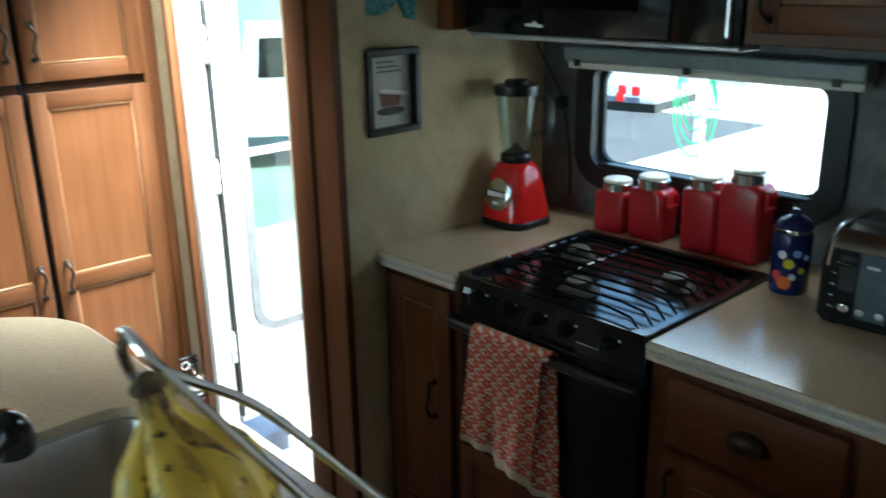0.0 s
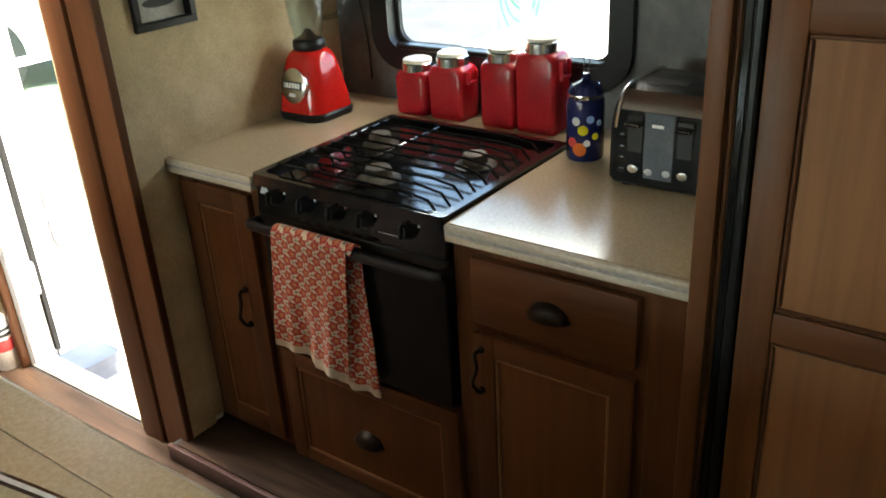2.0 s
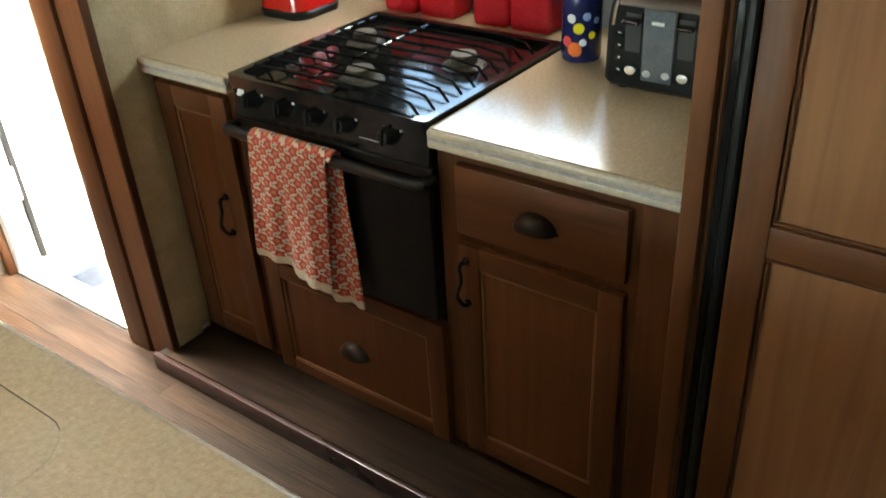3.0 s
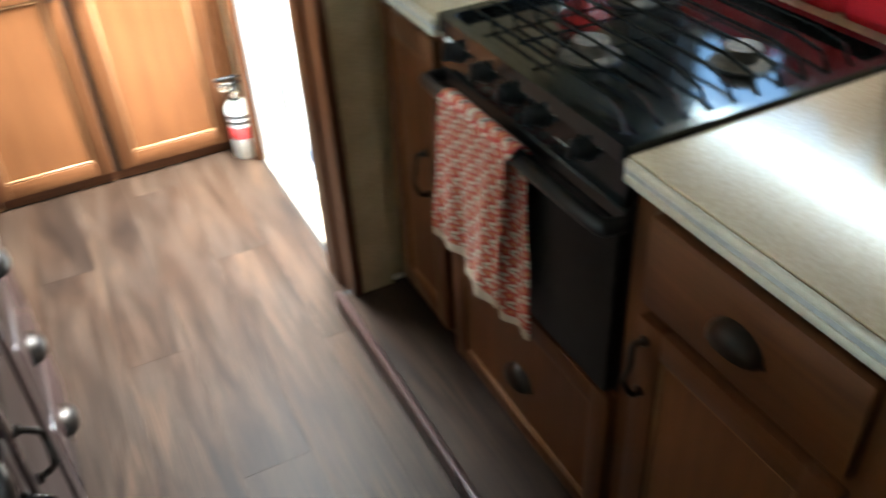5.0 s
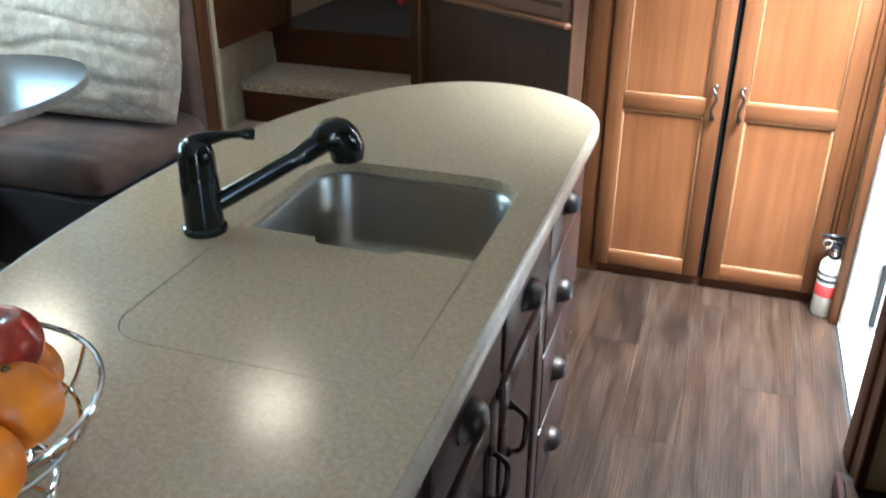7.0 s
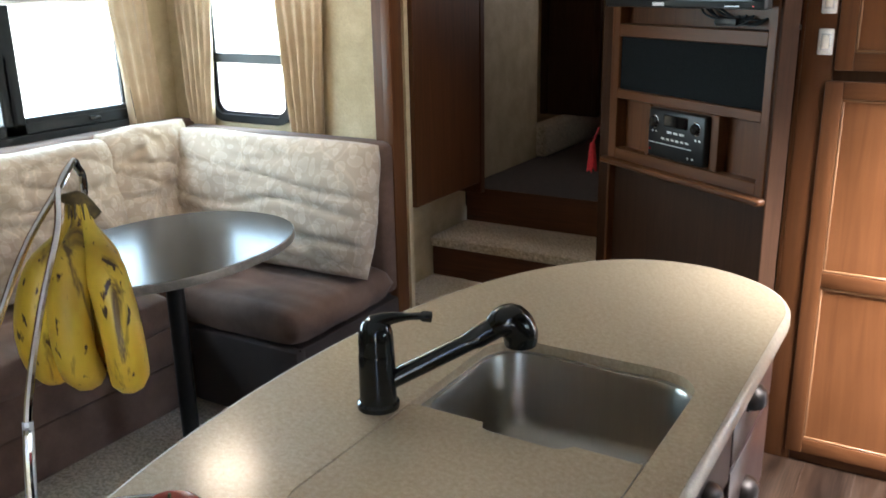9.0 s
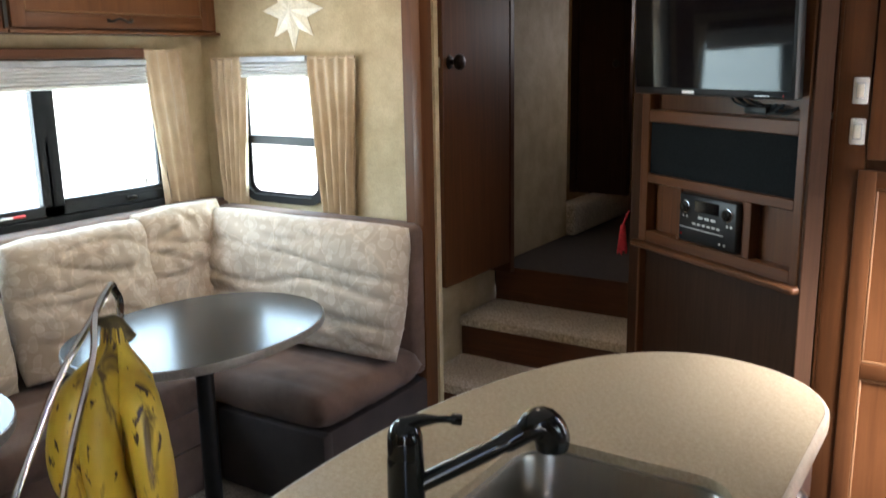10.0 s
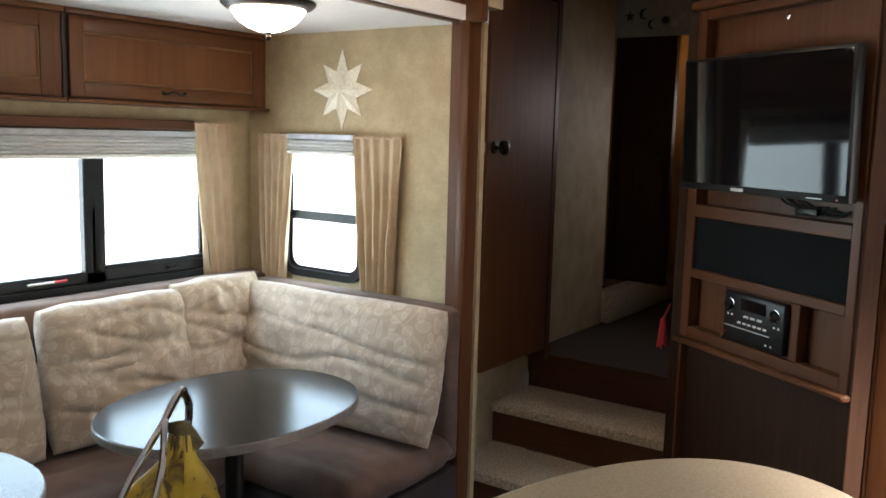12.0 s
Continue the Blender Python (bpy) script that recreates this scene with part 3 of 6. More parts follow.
setting("wall_dinette_south", box(bm_new(), WX, -0.26, 0, -0.66, -0.2, DZ), wallpaper, "tan textured end wall of the slide-out", "wall")
setting("ceiling_dinette", box(bm_new(), WX - 0.06, -0.26, DZ, -0.66, DY + 0.06, DZ + 0.05), ceiling_white, "white slide-out ceiling", "ceiling")
setting("floor_dinette", box(bm_new(), WX - 0.06, -0.26, -0.08, -0.64, DY + 0.06, 0.04), carpet, "beige flecked carpet under the dinette", "floor")
bm = box(bm_new(), -0.745, 3.0, 0, -0.695, 3.075, DZ + 0.1, 0.004)
box(bm, -0.694, 2.985, 0, -0.652, 3.09, DZ + 0.05, 0.006, 2)
setting("trim_dinette_post", bm, cherry_v, "red-brown wooden post at the slide-out's edge", "trim")
bm = box(bm_new(), -0.735, -0.2, DZ - 0.005, -0.685, 3.02, 2.25, 0.005)
box(bm, -0.70, -0.2, DZ + 0.11, -0.665, 3.02, 2.25, 0.008, 2)
setting("trim_dinette_fascia", bm, cherry_h, "red-brown wooden fascia across the slide-out's top", "trim")
# added out of view to stop sun leaking onto the hall floor
setting("wall_above_post", box(bm_new(), -1.0, 3.02, DZ + 0.05, -0.6, 3.12, 2.46), wallpaper, "unseen tan wall added above the slide-out corner to block sun", "wall")
setting("trim_fascia_block", box(bm_new(), -0.735, 2.965, DZ - 0.005, -0.595, 3.015, 2.25, 0.006, 2), cherry_v, "red-brown corner block above the post", "trim")


# ---- windows ----
def star_outline(n, r0, r1, a0=90):
    return [((r0 if k % 2 == 0 else r1) * math.cos(radians(a0 + 180 * k / n)), (r0 if k % 2 == 0 else r1) * math.sin(radians(a0 + 180 * k / n))) for k in range(2 * n)]


def window(name, m, w, h, label, bars, band=0.03, depth=0.05, r=0.05, proud=0.018, pane=None):
    """A black-framed trailer window, local u, v from its lower left glass corner."""
    win = tagged(thing(name, (0, 0, 0), label, "window"), kind="structure")
    win.matrix_basis = m
    PLACE[win] = m.copy()
    part("window_frame", local(slab(bm_new(), rrect(-band, -band, w + band, h + band, r + band), -depth, proud, rrect(0, 0, w, h, r)), m), black_satin, win)
    part("gasket", local(slab(bm_new(), rrect(-0.004, -0.004, w + 0.004, h + 0.004, r), -depth * 0.7, -depth * 0.4, rrect(0.012, 0.012, w - 0.012, h - 0.012, r)), m), black_rubber, win)
    for b in bars:
        part("bar", local(box(bm_new(), b[0], b[1], -depth * 0.65, b[2], b[3], 0.004, 0.004), m), black_satin, win)
    p = part("pane", local(box(bm_new(), 0.002, 0.002, -depth * 0.56, w - 0.002, h - 0.002, -depth * 0.54), m), pane or pane_glass, win)
    p.visible_shadow = False
    return win


mk = axes((KX, 1.905, 1.0), (0, -1, 0), (0, 0, 1), (-1, 0, 0))
kw = window("window_1", mk, 0.68, 0.295, "black-framed rounded window above the counter", (), 0.062, 0.05, 0.045, 0.02, kitchen_glass)
part("sill_bar", local(box(bm_new(), 0.02, -0.004, -0.03, 0.66, 0.012, 0.016, 0.004), mk), black_satin, kw)
mw_ = axes((WX, 1.09, 1.0), (0, 1, 0), (0, 0, 1), (1, 0, 0))
ww = window("window_2", mw_, 1.71, 0.575, "wide black-framed sliding window behind the seat", ((1.135, 0, 1.225, 0.575), (1.165, 0, 1.195, 0.575), (0, 0, 1.71, 0.045), (1.225, 0.04, 1.71, 0.062)), 0.03, 0.05, 0.04)
part("latch", local(box(bm_new(), 1.60, 0.07, -0.01, 1.615, 0.10, 0.012, 0.003), mw_), white_plastic, ww, "small white window latch")
part("latch", local(box(bm_new(), 1.50, 0.018, 0.0, 1.55, 0.034, 0.022, 0.004), mw_), black_gloss, ww)
ms = axes((-1.632, DY, 1.0), (1, 0, 0), (0, 0, 1), (0, -1, 0))
window("window_3", ms, 0.402, 0.545, "small black-framed window with a middle bar", ((0, 0.218, 0.402, 0.258),), 0.032, 0.022, 0.05, 0.010)

# pleated shades
def shade(name, m, w, h, folds, label):
    th = thing(name, m.translation[:], label, "window shade")
    rings = []
    for k in range(2 * folds + 1):
        v, d = -h * k / (2 * folds), 0.028 if k % 2 else 0.012
        rings.append([m @ Vector(q) for q in ((0, v, d), (w, v, d), (w, v, 0.004), (0, v, 0.004))])
    part("pleats", loft(bm_new(), rings), shade_cloth, th, smooth=0)
    part("head_rail", local(box(bm_new(), 0, 0, 0.002, w, 0.024, 0.03, 0.003), m), frame_grey, th)
    part("bottom_rail", local(box(bm_new(), 0, -h - 0.014, 0.004, w, -h, 0.03, 0.004), m), white_plastic, th)
    return th


shade("pleated_shade", axes((WX + 0.02, 1.10, 1.562), (0, 1, 0), (0, 0, 1), (1, 0, 0)), 1.62, 0.070, 5, "raised off-white pleated shade on the wide window")
shade("pleated_shade", axes((-1.60, DY - 0.02, 1.566), (1, 0, 0), (0, 0, 1), (0, -1, 0)), 0.37, 0.048, 3, "raised off-white pleated shade on the small window")
th = thing("window_valance", (WX, 1.9, 1.62), "dark red-brown wooden valance board over the shade", "valance")
part("board", box(bm_new(), WX + 0.002, 1.06, 1.590, WX + 0.06, 2.705, 1.630, 0.004), walnut_h, th)
th = thing("blind_head_rail", (KX, 1.57, 1.28), "grey metal head rail of a raised blind", "blind")
part("rail", box(bm_new(), 2.31, 1.118, 1.312, 2.385, 1.962, 1.353, 0.005), grey_valance, th)
part("bottom_slat", box(bm_new(), 2.325, 1.124, 1.290, 2.375, 1.956, 1.310, 0.004), cream_lid, th)
for y in (1.17, 1.55, 1.90):
    part("clip", box(bm_new(), 2.305, y, 1.300, 2.311, y + 0.02, 1.318, 0.001), black_satin, th)


def curtain(name, m, w0, w1, h, pleats, label, lean=0.0):
    """A hanging curtain, local u across and v down from its top left corner."""
    th = thing(name, m.translation[:], label, "curtain", "tan curtains")
    rings, n = [], pleats * 8
    for k in range(15):
        t = k / 14
        w = w0 + (w1 - w0) * t
        off = lean * t
        amp = 0.013 + 0.006 * math.sin(3 * t + pleats)
        front = []
        for i in range(n + 1):
            s = i / n
            wob = amp * math.sin(2 * math.pi * pleats * s + 0.5 * math.sin(4 * t + 5 * s)) + 0.004 * noise.noise((9 * s, 5 * t, pleats))
            front.append((off + w * s, -h * t + 0.006 * math.sin(7 * s + 2) * t, 0.03 + wob))
        back = [(u, v, d - 0.004) for u, v, d in reversed(front)]
        rings.append([m @ Vector(q) for q in front + back])
    part("cloth", loft(bm_new(), rings), curtain_cloth, th, smooth=60)
    part("header", local(tube(bm_new(), [(0.0, -0.006, 0.028), (w0, -0.006, 0.028)], 0.007, 6), m), curtain_cloth, th)
    return th


curtain("curtain", axes((WX, 2.715, 1.625), (0, 1, 0), (0, 0, 1), (1, 0, 0)), 0.205, 0.180, 0.66, 4, "gathered tan curtain beside the wide window", 0.060)
curtain("curtain", axes((-1.802, DY, 1.588), (1, 0, 0), (0, 0, 1), (0, -1, 0)), 0.224, 0.125, 0.655, 5, "gathered tan curtain hanging in the corner", 0.046)
curtain("curtain", axes((-1.242, DY, 1.586), (1, 0, 0), (0, 0, 1), (0, -1, 0)), 0.250, 0.160, 0.640, 5, "gathered tan curtain beside the wooden post", 0.058)

th = thing("pen", (WX + 0.012, 2.03, 1.02), "white and red pen lying on the window frame", "pen")
part("barrel", rod(bm_new(), (WX + 0.022, 1.985, 1.0245), (WX + 0.022, 2.085, 1.0245), 0.0045, 10), white_plastic, th)
part("cap", rod(bm_new(), (WX + 0.022, 2.085, 1.0245), (WX + 0.022, 2.135, 1.0245), 0.0052, 10), label_red, th, "red pen cap")

# ---- entry door, swung open outside ----
md = axes((1.71, 2.95, 0.0), (1, 0, 0), (0, 0, 1), (0, -1, 0))
door = tagged(thing("door_1", (1.71, 2.97, 0.0), "white entry door with a rounded window, swung open outside", "door"), kind="structure")
part("leaf", local(slab(bm_new(), rrect(0, 0, 0.64, 1.88, 0.03), -0.04, 0, rrect(0.115, 0.335, 0.525, 1.66, 0.07)), md), wall_white, door)
part("window_frame", local(slab(bm_new(), rrect(0.095, 0.315, 0.545, 1.68, 0.10), -0.002, 0.014, rrect(0.125, 0.345, 0.515, 1.65, 0.07)), md), door_grey, door)
part("bar", local(box(bm_new(), 0.12, 0.965, -0.02, 0.52, 0.99, 0.008, 0.003), md), frame_grey, door)
p = part("pane", local(box(bm_new(), 0.116, 0.336, -0.022, 0.524, 1.659, -0.018), md), door_glass, door)
p.visible_shadow = False
part("bottom_rail", local(box(bm_new(), 0.01, -0.012, -0.03, 0.63, 0.012, 0.006, 0.003), md), frame_grey, door)
for z in (0.30, 0.92, 1.35):
    h = part("hinge", box(bm_new(), 1.688, 2.925, z - 0.06, 1.712, 2.948, z + 0.06, 0.003), frame_grey, door)
    for dz in (-0.035, 0.0, 0.035):
        part("knuckle", rod(bm_new(), (1.70, 2.922, z + dz - 0.014), (1.70, 2.922, z + dz + 0.014), 0.009), wall_white, h)
part("seal", box(bm_new(), 1.7125, 2.932, 0.02, 1.728, 2.949, 1.9), black_rubber, door)
bm = box(bm_new(), 1.628, 2.93, 0, 1.70, 2.968, 1.97, 0.004)
box(bm, 1.70, 2.952, -0.02, 1.712, 3.02, 1.97)
setting("trim_door_jamb", bm, wall_white, "white moulded door jamb", "trim")

# ---- kitchen cabinets ----
FX, CT = 1.745, 0.847       # cabinet face, counter height
mf = lambda y, z: axes((FX, y, z), (0, -1, 0), (0, 0, 1), (-1, 0, 0))


def carcass(th, y0, y1, z0, z1, toe=True, name="body"):
    part(name, box(bm_new(), FX, y0, z0, KX - 0.01, y1, z1), cherry_v, th)


th = thing("kitchen_cabinet", (2.0, 1.96, 0.05), "narrow red-brown cabinet with one tall panelled door", "cabinet", "kitchen cabinets")
carcass(th, 1.804, 2.108, 0.05, 0.81)
panel_door(th, mf(2.078, 0.075), 0.243, 0.715, 0.055, handle=(0.185, 0.40))
th = thing("kitchen_cabinet", (2.0, 1.55, 0.05), "red-brown cabinet drawer below the oven", "cabinet", "kitchen cabinets")
carcass(th, 1.250, 1.802, 0.05, 0.385)
d = panel_door(th, mf(1.797, 0.035), 0.548, 0.35, 0.048, name="drawer")
cup_pull(d, mf(1.797, 0.035) @ Matrix.Translation((0.27, 0.165, 0.012)))
th = thing("kitchen_cabinet", (2.0, 0.98, 0.05), "red-brown cabinet with a drawer over a panelled door", "cabinet", "kitchen cabinets")
carcass(th, 0.708, 1.248, 0.05, 0.812)
drawer_front(th, mf(1.198, 0.634), 0.357, 0.148, cherry_h)
panel_door(th, mf(1.198, 0.066), 0.357, 0.545, 0.05, handle=(0.02, 0.46))
part("face_stile", box(bm_new(), FX - 0.004, 0.709, 0.05, FX + 0.01, 0.825, 0.81, 0.002), cherry_v, th)

# counter with a cut for the stove
def counter(name, y0, y1, label):
    th = thing(name, (2.06, (y0 + y1) / 2, CT - 0.035), label, "countertop")
    part("top", box(bm_new(), 1.722, y0, CT - 0.03, KX - 0.002, y1, CT, 0.002), laminate, th)
    bm = box(bm_new(), 1.712, y0, CT - 0.016, 1.7225, y1, CT - 0.0008, 0.006, 3)
    box(bm, 1.714, y0, CT - 0.038, 1.735, y1, CT - 0.0235, 0.004, 2)
    part("front_edge", bm, laminate_edge, th)
    part("edge_inlay", box(bm_new(), 1.7165, y0, CT - 0.024, 1.73, y1, CT - 0.0155), laminate_stripe, th)
    return th


th = counter("kitchen_counter", 1.802, GY - 0.001, "beige speckled laminate countertop beside the stove")
th = counter("kitchen_counter", 0.708, 1.248, "beige speckled laminate countertop with a pale edge")
th = thing("counter_strip", (2.34, 1.55, CT - 0.03), "beige laminate strip of countertop behind the stove", "countertop")
part("top", box(bm_new(), 2.244, 1.249, CT - 0.03, KX - 0.002, 1.801, CT, 0.002), laminate, th)

# ---- gas range ----
st = thing("gas_range", (2.0, 1.55, 0.37), "black gas range with three burners and an oven", "stove")
SY0, SY1, SX0, SX1 = 1.252, 1.800, 1.720, 2.240
part("body", box(bm_new(), SX0 + 0.028, SY0 + 0.004, 0.388, SX1 - 0.02, SY1 - 0.004, 0.826), black_satin, st)
bm = slab(bm_new(), rrect(SX0, SY0, SX1, SY1, 0.012), 0.828, 0.856, rrect(SX0 + 0.02, SY0 + 0.02, SX1 - 0.02, SY1 - 0.02, 0.02))
part("rim", bm, black_gloss, st)
part("cooktop", slab(bm_new(), rrect(SX0 + 0.019, SY0 + 0.019, SX1 - 0.019, SY1 - 0.019, 0.02), 0.82, 0.842), black_gloss, st, "glossy black cooktop")
mc = axes((SX0 + 0.004, SY1, 0.757), (0, -1, 0), (0.14, 0, 0.99), (-0.99, 0, 0.14))
part("control_panel", local(box(bm_new(), 0, 0, -0.02, 0.548, 0.092, 0.0, 0.004), mc), black_gloss, st)
for i, u in enumerate((0.065, 0.16, 0.25, 0.335, 0.45)):
    k = part("knob", lathe(bm_new(), ((0.021, 0), (0.021, 0.006), (0.016, 0.012), (0.014, 0.022), (0.012, 0.026), (1e-4, 0.026)), n=20, m=mc @ Matrix.Translation((u, 0.05, 0))), black_satin, st)
    part("grip", local(box(bm_new(), u - 0.004, 0.034, 0.012, u + 0.004, 0.066, 0.032, 0.002), mc), black_satin, k)
    part("mark", local(box(bm_new(), u - 0.03, 0.072, 0.0005, u - 0.018, 0.075, 0.0015), mc), label_white, st)
    part("mark", local(box(bm_new(), u + 0.024, 0.06, 0.0005, u + 0.03, 0.07, 0.0015), mc), label_white, st)
part("dial_line", local(box(bm_new(), 0.37, 0.028, 0.0005, 0.43, 0.0295, 0.0015), mc), label_white, st)
part("red_mark", local(box(bm_new(), 0.275, 0.062, 0.0005, 0.283, 0.07, 0.0015), mc), label_red, st)
part("emblem", local(slab(bm_new(), [(0.012, 0.05), (0.042, 0.05), (0.030, 0.076), (0.024, 0.076)], 0.0005, 0.0018), mc), label_white, st, "small pale maker's emblem")
part("lower_fascia", box(bm_new(), SX0 + 0.006, SY0, 0.73, SX0 + 0.03, SY1, 0.757, 0.004), black_satin, st)
od = part("oven_door", box(bm_new(), SX0 + 0.004, SY0 + 0.006, 0.395, SX0 + 0.03, SY1 - 0.006, 0.728, 0.006, 2), oven_black, st)
bm = tube(bm_new(), curve([(1.728, SY1 + 0.002, 0.735), (1.702, SY1 - 0.002, 0.737), (1.690, SY1 - 0.03, 0.738), (1.688, 1.53, 0.738), (1.690, SY0 + 0.03, 0.738), (1.702, SY0 + 0.002, 0.737), (1.728, SY0 - 0.002, 0.735)], 6), 0.013, 10)
part("oven_handle", bm, black_satin, od)
for bx, by, br in ((1.858, 1.53, 0.031), (2.055, 1.686, 0.028), (2.035, 1.386, 0.030)):
    b = part("burner", lathe(bm_new(), ((br * 1.5, 0.842), (br * 1.45, 0.847), (br * 1.15, 0.85), (br * 1.0, 0.852), (br, 0.866), (br * 0.9, 0.872), (1e-4, 0.873)), (bx, by, 0), 24), cast_iron, st)
    part("burner_ring", lathe(bm_new(), ((br * 1.65, 0.8425), (br * 1.65, 0.845), (br * 1.5, 0.8455)), (bx, by, 0), 24, None, False, False), black_satin, b)
for k in range(10):
    x = SX0 + 0.045 + 0.0455 * k
    part("grate_bar", tube(bm_new(), [(x, SY1 - 0.035, 0.846), (x, SY1 - 0.05, 0.872), (x, SY0 + 0.125, 0.872), (x - 0.012, SY0 + 0.06, 0.870), (x - 0.02, SY0 + 0.03, 0.846)], 0.0034, 6), black_gloss, st)
for y in (1.745, 1.585):
    part("grate_cross", tube(bm_new(), [(SX0 + 0.04, y, 0.868), (SX1 - 0.06, y, 0.868)], 0.003, 6), black_gloss, st)

# towel over the oven handle
tw = thing("dish_towel", (1.68, 1.58, 0.34), "red and cream flower-print dish towel folded over the oven handle", "towel")


def towel_layer(y_a, y_b, z_top, z_bot, x, skew, hem, seed):
    for nm, t0, t1, mt in (("cloth", 0.0, 1 - hem, towel_print), ("hem", 1 - hem, 1.0, towel_hem)):
        rings = []
        for k in range(17):
            t = t0 + (t1 - t0) * k / 16
            fr = []
            for i in range(25):
                s = i / 24
                z = z_top + (z_bot(s) - z_top) * t
                wave = 0.008 * math.sin(9 * s + seed) * t + 0.005 * math.sin(23 * s + seed * 2) * t + 0.006 * noise.noise((4 * s, 3 * t, seed))
                fr.append((x - 0.002 - wave - 0.006 * t, y_a + (y_b - y_a) * s + skew * t * (0.6 + 0.4 * s), z))
            rings.append([Vector(q) for q in fr] + [Vector((q[0] + 0.004, q[1], q[2])) for q in reversed(fr)])
        part(nm, loft(bm_new(), rings), mt, tw, smooth=60)


towel_layer(1.703, 1.478, 0.752, lambda s: 0.455 - 0.045 * s, 1.672, 0.035, 0.06, 1.0)
towel_layer(1.648, 1.463, 0.72, lambda s: 0.40 - 0.025 * s, 1.698, -0.02, 0.05, 2.6)
rings = []
for k in range(9):
    a = math.pi * k / 8
    rings.append([Vector((1.690 - 0.0195 * math.cos(a), y, 0.742 + 0.0195 * math.sin(a))) for y in (1.703, 1.59, 1.466)] + [Vector((1.690 - 0.015 * math.cos(a), y, 0.742 + 0.015 * math.sin(a))) for y in (1.466, 1.59, 1.703)])
part("fold", loft(bm_new(), rings), towel_print, tw)


# ---- on the counter ----
def canister(y0, y1, h, lid_h):
    yc, w = (y0 + y1) / 2, (y1 - y0)
    th = thing("canister", (2.34, yc, CT), "red glazed square canister with a steel and cream lid", "canister", "red canisters")
    rr = lambda s, z, q: [(x, y, z) for x, y in rrect(2.326 - 0.045 * s, yc - w / 2 * s, 2.326 + 0.045 * s, yc + w / 2 * s, q, 5)]
    part("jar", loft(bm_new(), [rr(0.9, CT, 0.012), rr(0.97, CT + 0.005, 0.014), rr(1.0, CT + 0.015, 0.016), rr(1.0, CT + h - 0.018, 0.016), rr(0.96, CT + h - 0.006, 0.022), rr(0.86, CT + h, 0.03)]), red_glaze, th)
    r = min(w / 2, 0.048) * 0.9
    lid = part("lid", lathe(bm_new(), ((r, 0), (r, lid_h - 0.003), (r - 0.003, lid_h), (r - 0.006, lid_h)), (2.326, yc, CT + h - 0.001), 28, None, True, False), steel_lid, th, "brushed steel lid ring")
    part("lid_top", lathe(bm_new(), ((r - 0.005, lid_h - 0.004), (r - 0.003, lid_h + 0.003), (r - 0.004, lid_h + 0.008), (r - 0.010, lid_h + 0.011), (1e-4, lid_h + 0.012)), (2.326, yc, CT + h - 0.001), 28), cream_lid, lid, "cream lid top")
    bm = box(bm_new(), 2.300, y0 - 0.014, CT + h * 0.68, 2.345, y0 - 0.002, CT + h * 0.74, 0.004, 2)
    box(bm, 2.300, y0 - 0.014, CT + h * 0.72, 2.306, y0 - 0.002, CT + h * 0.92, 0.002)
    box(bm, 2.339, y0 - 0.014, CT + h * 0.72, 2.345, y0 - 0.002, CT + h * 0.92, 0.002)
    part("spoon_loop", bm, red_glaze, th)


canister(1.712, 1.816, 0.118, 0.022)
canister(1.590, 1.702, 0.142, 0.026)
canister(1.434, 1.536, 0.168, 0.026)
canister(1.316, 1.430, 0.200, 0.028)

th = thing("lidded_jar", (2.19, 1.185, CT), "dark blue glazed jar with bright dots and a ribbed lid", "jar")
part("jar", lathe(bm_new(), ((0.040, 0), (0.043, 0.006), (0.043, 0.135), (0.040, 0.145), (0.034, 0.15)), (2.19, 1.185, CT), 28), cobalt, th)
part("collar", lathe(bm_new(), ((0.0405, 0.143), (0.0415, 0.147), (0.0405, 0.152)), (2.19, 1.185, CT), 28), chrome, th)
lid = part("lid", lathe(bm_new(), ((0.041, 0.152), (0.038, 0.162), (0.028, 0.172), (0.014, 0.178), (0.008, 0.182), (0.011, 0.188), (0.008, 0.195), (1e-4, 0.197)), (2.19, 1.185, CT), 24), cobalt, th)
for a in range(0, 360, 24):
    c, s = math.cos(radians(a)), math.sin(radians(a))
    part("rib", tube(bm_new(), [(2.19 + 0.0405 * c, 1.185 + 0.0405 * s, CT + 0.154), (2.19 + 0.03 * c, 1.185 + 0.03 * s, CT + 0.1715)], 0.0022, 5), cobalt, lid)
part("wire_loop", tube(bm_new(), curve([(2.19, 1.180, CT + 0.19), (2.19, 1.176, CT + 0.24), (2.19, 1.184, CT + 0.262), (2.19, 1.192, CT + 0.24), (2.19, 1.188, CT + 0.19)], 6), 0.0011, 5), chrome, th)
for ang, z, r, mt in ((200, 0.075, 0.012, paint_yellow), (222, 0.10, 0.009, paint_sky), (190, 0.03, 0.016, paint_orange), (165, 0.045, 0.012, label_red), (238, 0.06, 0.008, paint_yellow), (212, 0.045, 0.008, label_white), (178, 0.095, 0.01, label_white), (252, 0.09, 0.007, paint_sky)):
    m = Matrix.Translation((2.19, 1.185, CT + z)) @ pose(0, 0, 0, 0, 0, ang) @ Matrix.Translation((0.0425, 0, 0)) @ pose(0, 0, 0, 0, 90, 0)
    part("dot", lathe(bm_new(), ((r, 0), (r * 0.9, 0.0016), (1e-4, 0.0018)), n=14, m=m), mt, th)

